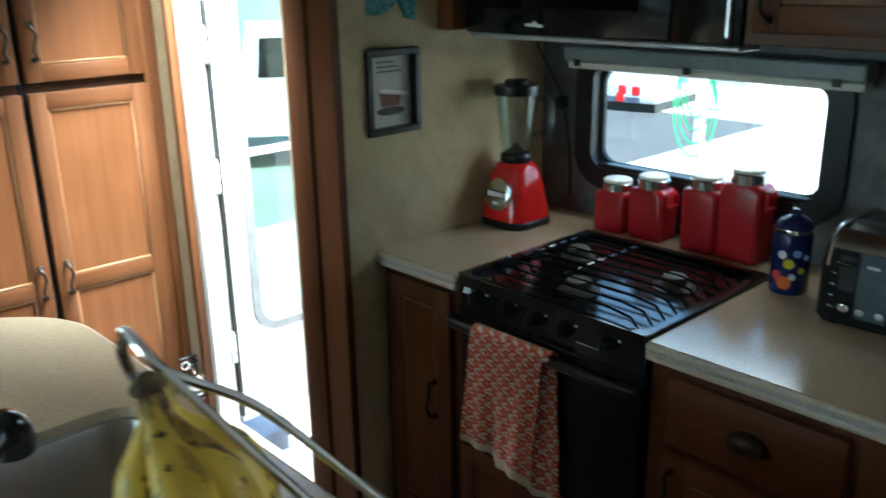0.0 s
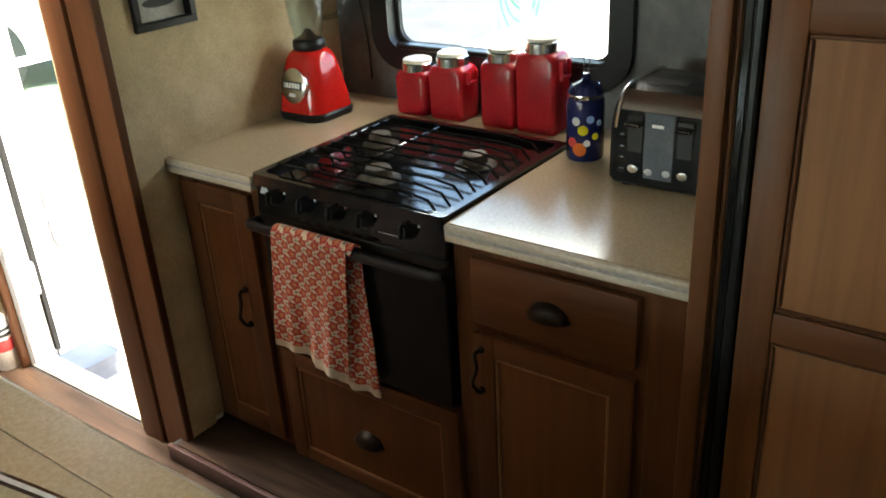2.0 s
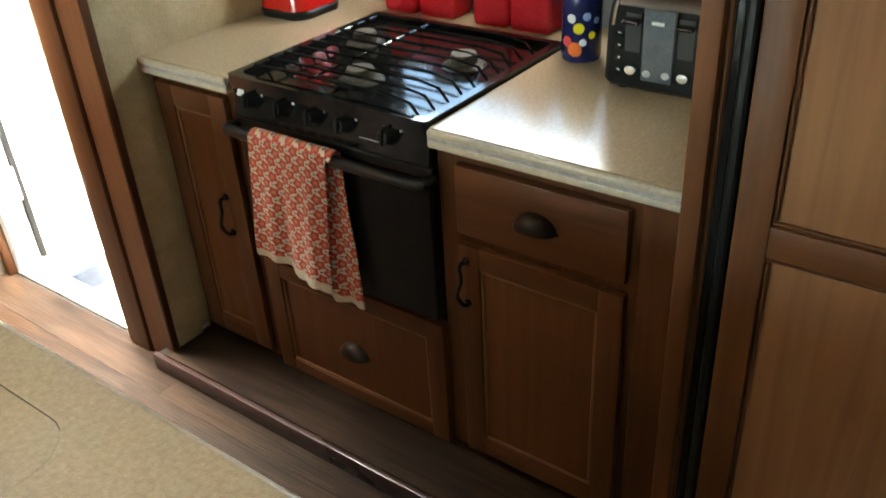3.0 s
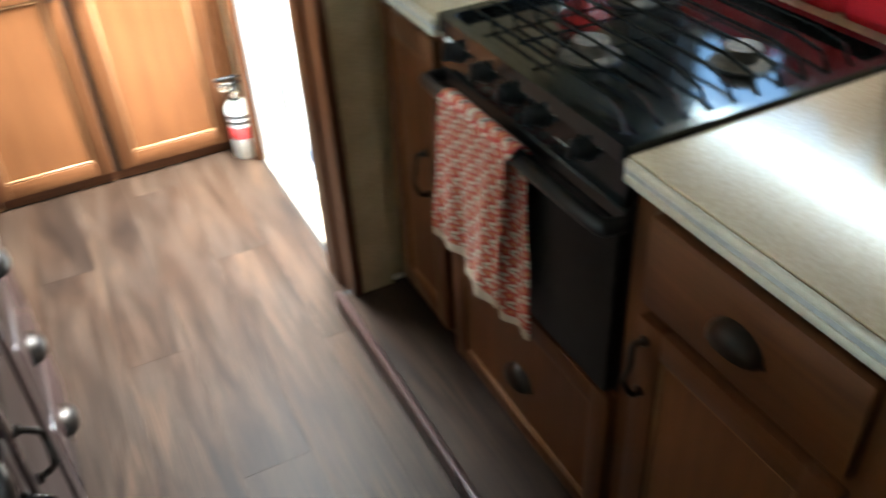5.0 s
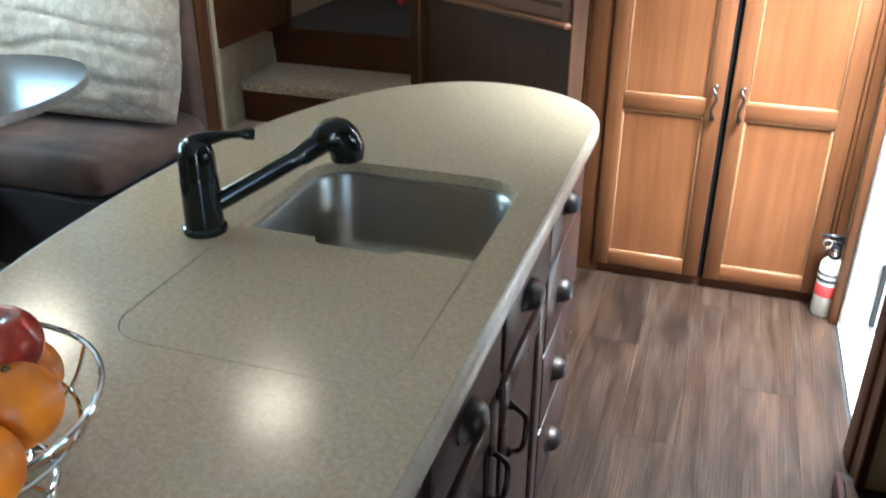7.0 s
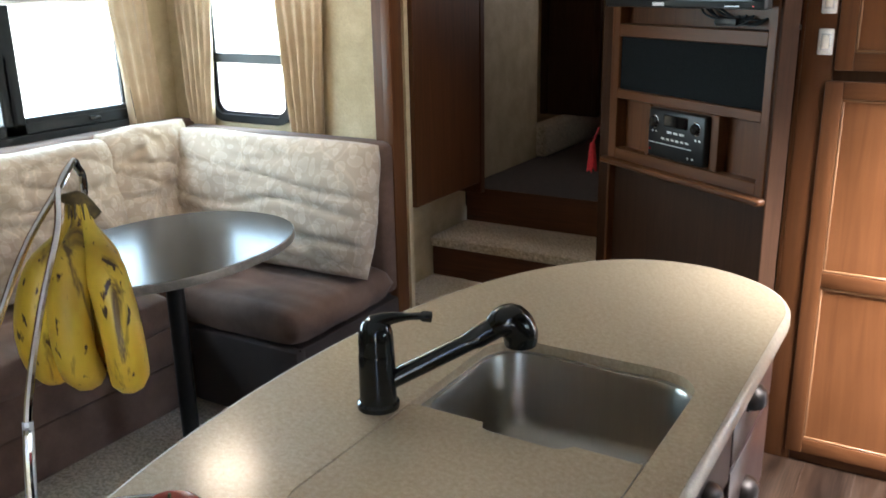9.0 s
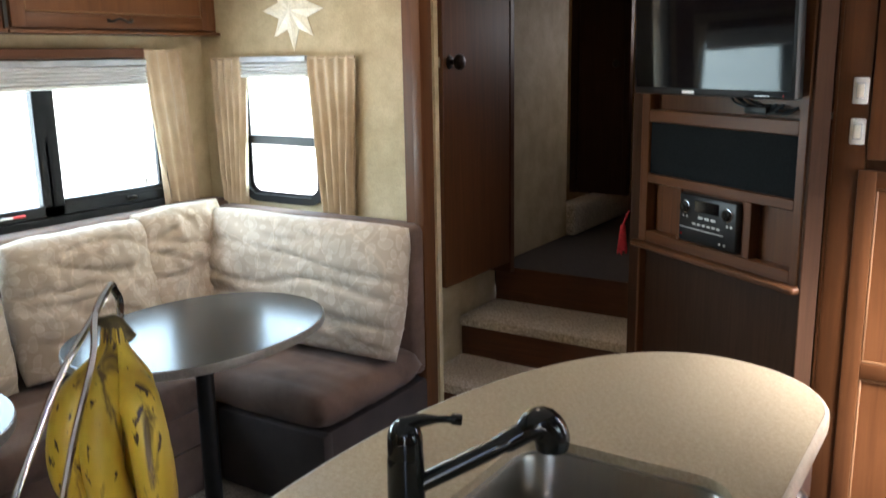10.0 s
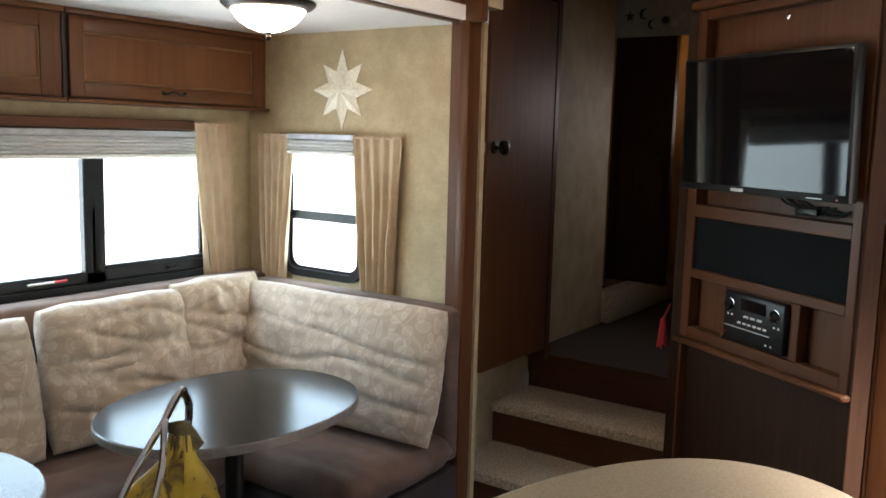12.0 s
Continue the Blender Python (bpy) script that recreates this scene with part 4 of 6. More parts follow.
# toaster
th = thing("toaster", (2.23, 0.93, CT), "charcoal and steel four-slice toaster with chrome dials", "toaster")
prof = [(2.086, 0.012), (2.098, 0.0), (2.365, 0.0), (2.378, 0.012), (2.376, 0.15), (2.366, 0.195), (2.34, 0.228), (2.30, 0.245), (2.17, 0.245), (2.13, 0.228), (2.104, 0.195), (2.092, 0.15)]
part("shell", loft(bm_new(), [[(x, y, CT + 0.004 + z) for x, z in prof] for y in (0.80, 1.062)] + [[(2.232 + (x - 2.232) * 0.95, 1.074, CT + 0.004 + 0.006 + z * 0.95) for x, z in prof]]), toaster_grey, th)
part("steel_band", loft(bm_new(), [[(x, y, CT + 0.0052 + z) for x, z in ((2.1025, 0.194), (2.128, 0.2290), (2.142, 0.2350), (2.134, 0.2240), (2.112, 0.192))] for y in (0.80, 1.062)]), toaster_band, th, "brushed steel shoulder band")
part("steel_rim", tube(bm_new(), curve([(x, 1.060, CT + 0.004 + z) for x, z in prof[4:]][::-1], 3), 0.0048, 8), toaster_band, th, "brushed steel rim round the end")
for x in (2.175, 2.265):
    for y in (0.815, 0.945):
        part("slot", box(bm_new(), x, y, CT + 0.2485, x + 0.03, y + 0.105, CT + 0.2505, 0.0008), ink, th)
for y in (1.018, 0.912):
    part("lever_slot", box(bm_new(), 2.0895, y - 0.017, CT + 0.085, 2.0985, y + 0.017, CT + 0.19, 0.002), ink, th)
    lv = part("lever", box(bm_new(), 2.070, y - 0.016, CT + 0.165, 2.094, y + 0.016, CT + 0.178, 0.004, 2), black_satin, th)
    part("lever_tip", box(bm_new(), 2.067, y - 0.015, CT + 0.168, 2.0715, y + 0.015, CT + 0.176, 0.0015), chrome, lv)
    part("dial", lathe(bm_new(), ((0.013, 0), (0.013, 0.008), (0.011, 0.014), (1e-4, 0.015)), n=20, m=axes((2.090, y - 0.003, CT + 0.057), (0, -1, 0), (0, 0, 1), (-1, 0, 0))), chrome, th)
part("face_plate", box(bm_new(), 2.0862, 0.932, CT + 0.03, 2.0935, 0.998, CT + 0.205, 0.003), mottled("blue_grey_plate", (0.09, 0.11, 0.13), (0.13, 0.15, 0.17), 9, 0.3, 0.02, 200, Metallic=0.6), th)
part("emblem", box(bm_new(), 2.0850, 0.955, CT + 0.168, 2.0864, 0.98, CT + 0.176, 0.0004), label_white, th)
for y, z in ((0.984, 0.05), (0.946, 0.052), (1.045, 0.045), (1.045, 0.075), (1.045, 0.105), (1.045, 0.135)):
    m = axes((2.0862 if y < 1 else 2.0895, y, CT + z), (0, -1, 0), (0, 0, 1), (-1, 0, 0))
    part("button", lathe(bm_new(), ((0.0085, 0), (0.0085, 0.002), (0.0065, 0.003)), n=16, m=m), frame_grey if y < 1 else black_gloss, th)
for x, y in ((2.11, 0.82), (2.11, 1.04), (2.35, 0.82), (2.35, 1.04)):
    part("foot", lathe(bm_new(), ((0.012, 0), (0.012, 0.006)), (x, y, CT), 10), black_rubber, th)

# squat body, standing well forward of the wall
for o in th.children_recursive:
    o.data.transform(Matrix.Translation((-0.028, -0.010, CT)) @ Matrix.Diagonal((1, 1, 0.81, 1)) @ Matrix.Translation((0, 0, -CT)))

# blender
bx, by = 2.178, 2.020
th = thing("blender", (bx, by, CT), "red blender with a steel badge and a clear jar", "blender")
sq = lambda s, z, q: [(x, y, CT + z) for x, y in rrect(bx - s, by - s, bx + s, by + s, q, 6)]
part("foot_ring", loft(bm_new(), [sq(0.084, 0, 0.045), sq(0.086, 0.016, 0.045), sq(0.082, 0.022, 0.045)]), black_satin, th)
part("base", loft(bm_new(), [sq(0.083, 0.022, 0.045), sq(0.080, 0.05, 0.045), sq(0.068, 0.12, 0.042), sq(0.060, 0.16, 0.042), sq(0.052, 0.178, 0.044), sq(0.042, 0.184, 0.038)]), red_plastic, th)
mb = axes((bx - 0.0765, by - 0.002, CT + 0.098), (0, -1, 0), (0.17, 0, 0.985), (-0.985, 0, 0.17))
pl = part("badge", lathe(bm_new(), ((0.047, -0.004), (0.047, 0.004), (0.042, 0.007), (1e-4, 0.0075)), n=28, m=mb), steel_lid, th, "round steel control badge")
part("button_bar", local(box(bm_new(), -0.034, -0.010, 0.006, 0.034, 0.012, 0.0095, 0.002), mb), ink, pl)
for k in range(6):
    part("button", local(box(bm_new(), -0.030 + 0.0105 * k, -0.006, 0.009, -0.0225 + 0.0105 * k, 0.008, 0.0125, 0.001), mb), label_white, pl)
part("dial", local(box(bm_new(), -0.012, -0.030, 0.006, 0.012, -0.020, 0.010, 0.003), mb), label_white, pl)
part("collar", lathe(bm_new(), ((0.040, 0.182), (0.045, 0.188), (0.045, 0.206), (0.040, 0.212)), (bx, by, CT), 28), black_satin, th)
jar = part("jar", lathe(bm_new(), ((0.038, 0.212), (0.046, 0.26), (0.058, 0.36), (0.062, 0.385), (0.059, 0.385), (0.055, 0.36), (0.043, 0.26), (0.035, 0.216)), (bx, by, CT), 32), jar_glass, th, "clear glass jar")
jar.visible_shadow = False
part("blade_hub", lathe(bm_new(), ((0.034, 0.214), (0.02, 0.22), (0.008, 0.236), (1e-4, 0.238)), (bx, by, CT), 16), steel, th)
hd = part("jar_handle", tube(bm_new(), curve([(bx + 0.03, by - 0.052, CT + 0.37), (bx + 0.05, by - 0.085, CT + 0.355), (bx + 0.05, by - 0.08, CT + 0.28), (bx + 0.025, by - 0.04, CT + 0.262)], 6), 0.008, 10), jar_glass, th)
hd.visible_shadow = False
part("lid", lathe(bm_new(), ((0.064, 0.378), (0.066, 0.39), (0.064, 0.404), (0.038, 0.406), (0.034, 0.418), (1e-4, 0.42)), (bx, by, CT), 28), black_satin, th)

# microwave and wall cabinets
th = thing("microwave", (2.2, 1.65, 1.40), "black built-in microwave oven over the stove", "microwave")
part("body", box(bm_new(), 2.02, 1.252, 1.405, KX - 0.004, 2.045, 1.82, 0.004), black_satin, th)
part("door", box(bm_new(), 1.998, 1.42, 1.405, 2.02, 2.045, 1.82, 0.008, 2), black_gloss, th)
part("door_glass", box(bm_new(), 1.9955, 1.50, 1.47, 2.0, 2.0, 1.77, 0.002), tv_glass, th)
part("control_panel", box(bm_new(), 1.998, 1.252, 1.405, 2.02, 1.418, 1.82, 0.006, 2), black_gloss, th)
part("emblem", slab(bm_new(), [(-0.03, -0.004), (0.025, -0.006), (0.028, 0.0), (0.005, 0.003), (0.001, 0.010), (-0.006, 0.004), (-0.028, 0.002)], 0, 0.0015), label_white, th).matrix_basis = axes((1.9972, 1.80, 1.432), (0, -1, 0), (0, 0, 1), (-1, 0, 0))
# highlight of the handle modelled as a thin chrome strip
part("handle_glint", box(bm_new(), 1.985, 1.272, 1.42, 1.997, 1.284, 1.78, 0.004), chrome, th, "slim chrome strip for the glint on the handle")
part("vent_lip", box(bm_new(), 2.01, 1.26, 1.392, 2.10, 2.04, 1.404, 0.003), frame_grey, th)
th = thing("wall_cabinet", (2.2, 0.95, 1.41), "red-brown wall cabinet beside the microwave", "cabinet", "kitchen wall cabinets")
part("body", box(bm_new(), 2.0, 0.664, 1.41, KX - 0.004, 1.247, 2.04, 0.003), cherry_v, th)
panel_door(th, axes((2.0, 1.225, 1.435), (0, -1, 0), (0, 0, 1), (-1, 0, 0)), 0.54, 0.58, 0.055, handle=(0.035, 0.075))
th = thing("wall_cabinet", (2.2, 2.08, 1.41), "narrow red-brown filler beside the microwave", "cabinet", "kitchen wall cabinets")
part("body", box(bm_new(), 1.955, 2.05, 1.412, KX - 0.004, GY - 0.001, 2.04, 0.003), cherry_v, th)
th = thing("power_cord", (2.36, 2.0, 1.16), "thin black power cord hanging down the wall", "cord")
part("cord", tube(bm_new(), curve([(2.30, 2.06, 1.405), (2.33, 2.07, 1.34), (2.37, 2.05, 1.26), (2.385, 2.02, 1.18), (2.388, 1.99, 1.02), (2.386, 1.985, 0.90)], 6), 0.003, 6), black_rubber, th)
part("plug", box(bm_new(), 2.372, 2.01, 1.16, 2.399, 2.04, 1.20, 0.004), black_satin, th)

# picture and fish ornament
th = thing("picture_frame", (1.775, GY, 1.158), "black box frame with a grey cup print on the wall", "picture")
mp_ = axes((1.690, GY, 1.158), (1, 0, 0), (0, 0, 1), (0, -1, 0))
bm = bm_new()
for q in ((0, 0, 0.178, 0.018), (0, 0.2, 0.178, 0.218), (0, 0.018, 0.018, 0.2), (0.16, 0.018, 0.178, 0.2)):
    box(bm, q[0], q[1], 0, q[2], q[3], 0.032, 0.002)
part("moulding", local(bm, mp_), black_satin, th)
pr = part("print", local(box(bm_new(), 0.016, 0.016, 0.002, 0.162, 0.202, 0.008), mp_), paper, th)
part("printed_cup", local(slab(bm_new(), [(0.06, 0.07), (0.12, 0.07), (0.128, 0.098), (0.052, 0.108)], 0.008, 0.009), mp_), mat("cup_print", (0.12, 0.05, 0.035), 0.7), pr)
part("printed_saucer", local(lathe(bm_new(), ((1.0, 0), (1.0, 0.001)), n=24, m=Matrix.Translation((0.09, 0.058, 0.008)) @ Matrix.Diagonal((0.048, 0.011, 1, 1))), mp_), ink, pr)
part("printed_band", local(box(bm_new(), 0.04, 0.112, 0.008, 0.14, 0.124, 0.009), mp_ @ pose(0, 0, 0, 0, 0, -8)), label_white, pr)
for k in range(3):
    part("text_bar", local(box(bm_new(), 0.045, 0.158 + 0.012 * k, 0.008, 0.13 - 0.012 * k, 0.162 + 0.012 * k, 0.009), mp_), ink, pr)
th = thing("fish_ornament", (1.75, GY, 1.45), "teal woven fish ornament hanging on the wall", "ornament")
part("body", lathe(bm_new(), ((1.0, 0), (0.97, 0.008), (0.8, 0.016), (0.4, 0.021), (1e-4, 0.022)), n=28, m=axes((1.745, GY, 1.520), (1, 0, 0), (0, 0, 1), (0, -1, 0)) @ Matrix.Diagonal((0.078, 0.062, 1, 1))), teal_weave, th)
part("fin", local(slab(bm_new(), [(0.0, 0.0), (0.03, -0.055), (0.055, -0.06), (0.062, 0.03), (0.03, 0.05)], 0.0, 0.014), axes((1.812, GY, 1.503), (1, 0, 0), (0, 0, 1), (0, -1, 0))), teal_weave, th)

# refrigerator
th = thing("refrigerator", (1.95, 0.1, 0.05), "black-framed refrigerator with red-brown wooden door panels", "refrigerator")
part("body", box(bm_new(), 1.625, -0.25, 0.05, 2.3, 0.6185, 1.95), black_satin, th)
part("side_frame", box(bm_new(), 1.600, 0.652, 0.05, 1.63, 0.6665, 1.95, 0.003), black_gloss, th)
part("side_frame", box(bm_new(), 1.594, 0.637, 0.05, 1.62, 0.652, 1.95, 0.004), black_satin, th)
mr = axes((1.618, 0.634, 0.06), (0, -1, 0), (0, 0, 1), (-1, 0, 0))
panel_door(th, mr, 0.80, 1.275, 0.049, mid=(0.784,), wp=fridge_panel_lit, bead=walnut_v)
part("divider", box(bm_new(), 1.600, -0.25, 1.338, 1.63, 0.634, 1.375, 0.005), black_gloss, th)
panel_door(th, axes((1.618, 0.634, 1.378), (0, -1, 0), (0, 0, 1), (-1, 0, 0)), 0.80, 0.52, 0.056, wp=fridge_panel_lit, bead=walnut_v)

# fire extinguisher on the floor
ex, ey = 1.582, 3.018
th = thing("fire_extinguisher", (ex, ey, 0), "white fire extinguisher with black top and red label", "fire extinguisher")
part("cylinder", lathe(bm_new(), ((0.034, 0), (0.037, 0.004), (0.037, 0.165), (0.034, 0.182), (0.022, 0.198), (0.015, 0.203)), (ex, ey, 0), 28), white_plastic, th)
part("band", lathe(bm_new(), ((0.0375, 0.125), (0.0378, 0.127), (0.0378, 0.155), (0.0375, 0.157)), (ex, ey, 0), 28, None, False, False), ink, th)
part("label_panel", lathe(bm_new(), ((0.0375, 0.072), (0.0379, 0.074), (0.0379, 0.112), (0.0375, 0.114)), (ex, ey, 0), 28, None, False, False), label_red, th)
part("text_bar", lathe(bm_new(), ((0.0381, 0.137), (0.0383, 0.138), (0.0383, 0.144), (0.0381, 0.145)), (ex, ey, 0), 28, None, False, False), label_white, th)
part("valve", lathe(bm_new(), ((0.016, 0.203), (0.018, 0.21), (0.018, 0.245), (0.014, 0.25)), (ex, ey, 0), 18), black_satin, th)
part("gauge", lathe(bm_new(), ((0.014, 0), (0.014, 0.008), (0.011, 0.010)), n=18, m=axes((ex - 0.004, ey - 0.016, 0.228), (1, 0, 0), (0, 0, 1), (0, -1, 0))), chrome, th)
bm = box(bm_new(), ex - 0.045, ey - 0.008, 0.252, ex + 0.022, ey + 0.008, 0.262, 0.003)
box(bm, ex - 0.05, ey - 0.008, 0.272, ex + 0.022, ey + 0.008, 0.281, 0.003)
box(bm, ex - 0.006, ey - 0.006, 0.245, ex + 0.016, ey + 0.006, 0.275, 0.002)
part("lever", bm, black_satin, th)
part("pin_ring", tube(bm_new(), [(ex - 0.03 + 0.014 * math.cos(a * math.pi / 6), ey - 0.014, 0.255 + 0.014 * math.sin(a * math.pi / 6)) for a in range(12)], 0.0018, 6, True), chrome, th)

# ---- pantry ----
th = thing("pantry_cabinet", (1.15, 3.3, 0), "tall red-brown pantry cabinet with four panelled doors", "cabinet")
# body wood darkened for the shade in the gap beside it
part("body", box(bm_new(), 0.748, NY + 0.004, 0.0, 1.606, 3.6, 2.245), dark_shaded_walnut, th)
part("face_stile", box(bm_new(), 0.742, NY - 0.010, 0.0, 0.829, NY + 0.02, 2.245, 0.004, 2), cherry_v, th)
# paler wood paints the lit line along this corner
part("corner_bead", box(bm_new(), 0.732, NY - 0.006, 0.0, 0.744, NY + 0.02, 2.245, 0.004, 2), cherry_panel, th)
part("face_stile", box(bm_new(), 1.564, NY - 0.008, 0.0, 1.6065, NY + 0.02, 2.245, 0.003, 2), cherry_panel, th)
part("toe_kick", box(bm_new(), 0.80, NY + 0.001, 0.0, 1.562, NY + 0.006, 0.038), walnut_h, th)
# black strip paints the shade in the gap over the brown face frame
part("gap", box(bm_new(), 1.175, NY - 0.002, 0.03, 1.192, NY + 0.005, 2.2), speaker_cloth, th, "black strip for the shade between the doors")
mp = lambda x, z: axes((x, NY, z), (1, 0, 0), (0, 0, 1), (0, -1, 0))
panel_door(th, mp(0.814, 0.038), 0.360, 1.197, 0.051, mid=(0.570,), handle=(0.332, 0.618))
panel_door(th, mp(1.193, 0.038), 0.367, 1.197, 0.051, mid=(0.570,), handle=(0.035, 0.618))
panel_door(th, mp(0.832, 1.266), 0.342, 0.917, 0.051, handle=(0.314, 0.117))
panel_door(th, mp(1.193, 1.266), 0.367, 0.917, 0.051, handle=(0.035, 0.117))
for z in (1.33, 1.445):
    th = thing("light_switch", (0.803, NY - 0.011, z), "white rocker light switch on the cabinet stile", "switch", "switches")
    part("plate", box(bm_new(), 0.782, NY - 0.018, z - 0.022, 0.824, NY - 0.0105, z + 0.052, 0.004, 2), white_plastic, th)
    part("bezel", box(bm_new(), 0.791, NY - 0.0192, z - 0.008, 0.815, NY - 0.0172, z + 0.038, 0.001), frame_grey, th)
    part("rocker", local(box(bm_new(), -0.0095, -0.0195, -0.004, 0.0095, 0.0195, 0.004, 0.002, 2), axes((0.803, NY - 0.021, z + 0.015), (1, 0, 0), (0, 0.13, 0.99), (0, -0.99, 0.13))), cream_lid, th)


# ---- island ----
IT = 0.878
isl = thing("kitchen_island", (0.6, 1.4, 0), "island with dark wood drawers", "kitchen island")


def island_outline(inset=0.0):
    """A straight aisle side, a round tip at each end and a long bowed far side."""
    yn, ys, cx = 2.302, 0.46, 0.654
    pts = []
    for k in range(13):
        a = radians(90 * k / 12)
        pts.append((cx + (0.275 - inset) * math.cos(a), yn - 0.26 + (0.26 - inset) * math.sin(a)))
    for k in range(1, 29):
        a = radians(90 + 90 * k / 28)
        q = 2 / 2.08
        pts.append((cx - (0.449 - inset) * abs(math.cos(a)) ** q, 1.42 + (yn - 1.42 - inset) * abs(math.sin(a)) ** q))
    for k in range(1, 29):
        a = radians(180 + 90 * k / 28)
        q = 2 / 2.08
        pts.append((cx - (0.449 - inset) * abs(math.cos(a)) ** q, 1.42 - (1.42 - ys - inset) * abs(math.sin(a)) ** q))
    for k in range(1, 13):
        a = radians(270 + 90 * k / 12)
        pts.append((cx + (0.275 - inset) * math.cos(a), ys + 0.26 + (0.26 - inset) * math.sin(a)))
    return pts


part("body", slab(bm_new(), rrect(0.37, 0.75, 0.886, 2.14, 0.03), 0.06, IT - 0.036, rrect(0.44, 1.35, 0.875, 1.71, 0.05)), espresso_v, isl, "dark espresso-stained wooden base")
part("toe_kick", slab(bm_new(), rrect(0.40, 0.78, 0.855, 2.11, 0.02), 0.0, 0.06), black_rubber, isl)
mi = lambda y, z: axes((0.886, y, z), (0, 1, 0), (0, 0, 1), (1, 0, 0))
for z, h in ((0.682, 0.150), (0.482, 0.190), (0.286, 0.188), (0.09, 0.188)):
    d = drawer_front(isl, mi(1.755, z), 0.34, h, espresso_v, 0.014, None)
    cup_pull(d, mi(1.755, z) @ Matrix.Translation((0.140, h * (0.57 if h < 0.16 else 0.45), 0.014)))
for y in (1.41, 1.055):
    d = drawer_front(isl, mi(y, 0.665), 0.33, 0.165, espresso_v, 0.014, None)
    cup_pull(d, mi(y, 0.665) @ Matrix.Translation((0.152 if y > 1.2 else 0.148, 0.070, 0.014)))
for y, hu in ((1.41, 0.05), (1.055, 0.28)):
    panel_door(isl, mi(y, 0.09), 0.33, 0.545, 0.05, wv=espresso_v, wh=espresso_v, wp=espresso_v, th=0.014, handle=(hu, 0.43))
part("gap", box(bm_new(), 0.884, 1.742, 0.09, 0.888, 1.752, 0.83), ink, isl)

ct = thing("island_countertop", (0.6, 1.4, IT - 0.036), "beige speckled island countertop with a round end", "countertop")
hole = rrect(0.468, 1.034, 0.857, 1.690, (0.06, 0.06, 0.075, 0.075), 8)
part("top", slab(bm_new(), island_outline(0.010), IT - 0.034, IT, hole), laminate, ct)
o1 = island_outline(0.0)
o2 = island_outline(0.0095)
o3 = island_outline(0.004)
edge = loft(bm_new(), [[(x, y, IT - 0.0335) for x, y in o2], [(x, y, IT - 0.0335) for x, y in o3], [(x, y, IT - 0.030) for x, y in o1], [(x, y, IT - 0.008) for x, y in o1], [(x, y, IT - 0.0025) for x, y in o3], [(x, y, IT - 0.0004) for x, y in o2]], True, False, False)
part("edge", edge, laminate_edge, ct, "pale rounded laminate edge")
bd = rrect(0.4683, 1.0343, 0.8567, 1.376, (0.0595, 0.0595, 0.002, 0.002), 8)
n0 = [p for p in bd if p[1] < 1.371]
notch = n0 + [(0.8552, 1.376), (0.752, 1.376), (0.740, 1.362), (0.728, 1.356), (0.618, 1.356), (0.608, 1.360), (0.600, 1.376), (0.4698, 1.376)]
cx_, cy_ = 0.66, 1.21
notch.sort(key=lambda p: math.atan2(p[1] - cy_, p[0] - cx_))
th = thing("sink_cover", (0.66, 1.21, IT - 0.02), "beige cutting board cover set flush over the second basin", "sink cover")
mid_ = [(cx_ + (x - cx_) * 0.992, cy_ + (y - cy_) * 0.992) for x, y in notch]
part("board", slab(bm_new(), mid_, IT - 0.0195, IT - 0.0008), laminate, th)
part("rim", slab(bm_new(), [(cx_ + (x - cx_) * 0.997, cy_ + (y - cy_) * 0.997) for x, y in notch], IT - 0.0195, IT - 0.0012, mid_), laminate_edge, th, "pale laminate edge of the board")

# sink
sk = thing("sink", (0.66, 1.5, 0.69), "brushed stainless steel sink basin under the countertop", "sink")
rings = []
for s, z, r in ((0.010, IT - 0.0185, 0.085), (-0.004, IT - 0.020, 0.075), (-0.009, IT - 0.030, 0.072), (-0.012, IT - 0.15, 0.07), (-0.024, IT - 0.172, 0.065), (-0.05, IT - 0.182, 0.05), (-0.12, IT - 0.186, 0.02)):
    rings.append([(x, y, z) for x, y in rrect(0.468 - s, 1.371 - s, 0.857 + s, 1.690 + s, r, 8)])
part("basin", loft(bm_new(), rings, True, False, True), steel, sk)
part("flange", slab(bm_new(), rrect(0.469, 1.035, 0.856, 1.689, 0.07, 8), IT - 0.0225, IT - 0.0205, rrect(0.474, 1.377, 0.851, 1.684, 0.07, 8)), chrome, sk)
dr = part("drain", lathe(bm_new(), ((0.044, 0.0), (0.042, 0.004), (0.034, 0.003), (0.03, -0.003), (1e-4, -0.004)), (0.66, 1.52, IT - 0.1855), 28, None, False, True), chrome, sk)
part("drain_cup", lathe(bm_new(), ((0.022, 0.001), (0.018, 0.006), (1e-4, 0.007)), (0.66, 1.52, IT - 0.186), 20), steel, dr)

# faucet
fx, fy = 0.430, 1.340
fa = thing("faucet", (fx, fy, IT), "glossy black single-lever pull-out kitchen faucet", "faucet")
part("base", lathe(bm_new(), ((0.034, 0), (0.034, 0.008), (0.030, 0.012), (0.029, 0.088), (0.028, 0.094)), (fx, fy, IT), 28), black_gloss, fa)
part("dome", lathe(bm_new(), ((0.028, 0.092), (0.028, 0.112), (0.027, 0.128), (0.022, 0.142), (0.012, 0.149), (1e-4, 0.150)), (fx, fy, IT), 28), black_gloss, fa)
dx, dy = 0.76, 0.65
lv = [(fx + dx * s, fy + dy * s, IT + z) for s, z in ((-0.004, 0.14), (0.02, 0.148), (0.045, 0.149), (0.07, 0.148), (0.088, 0.145))]
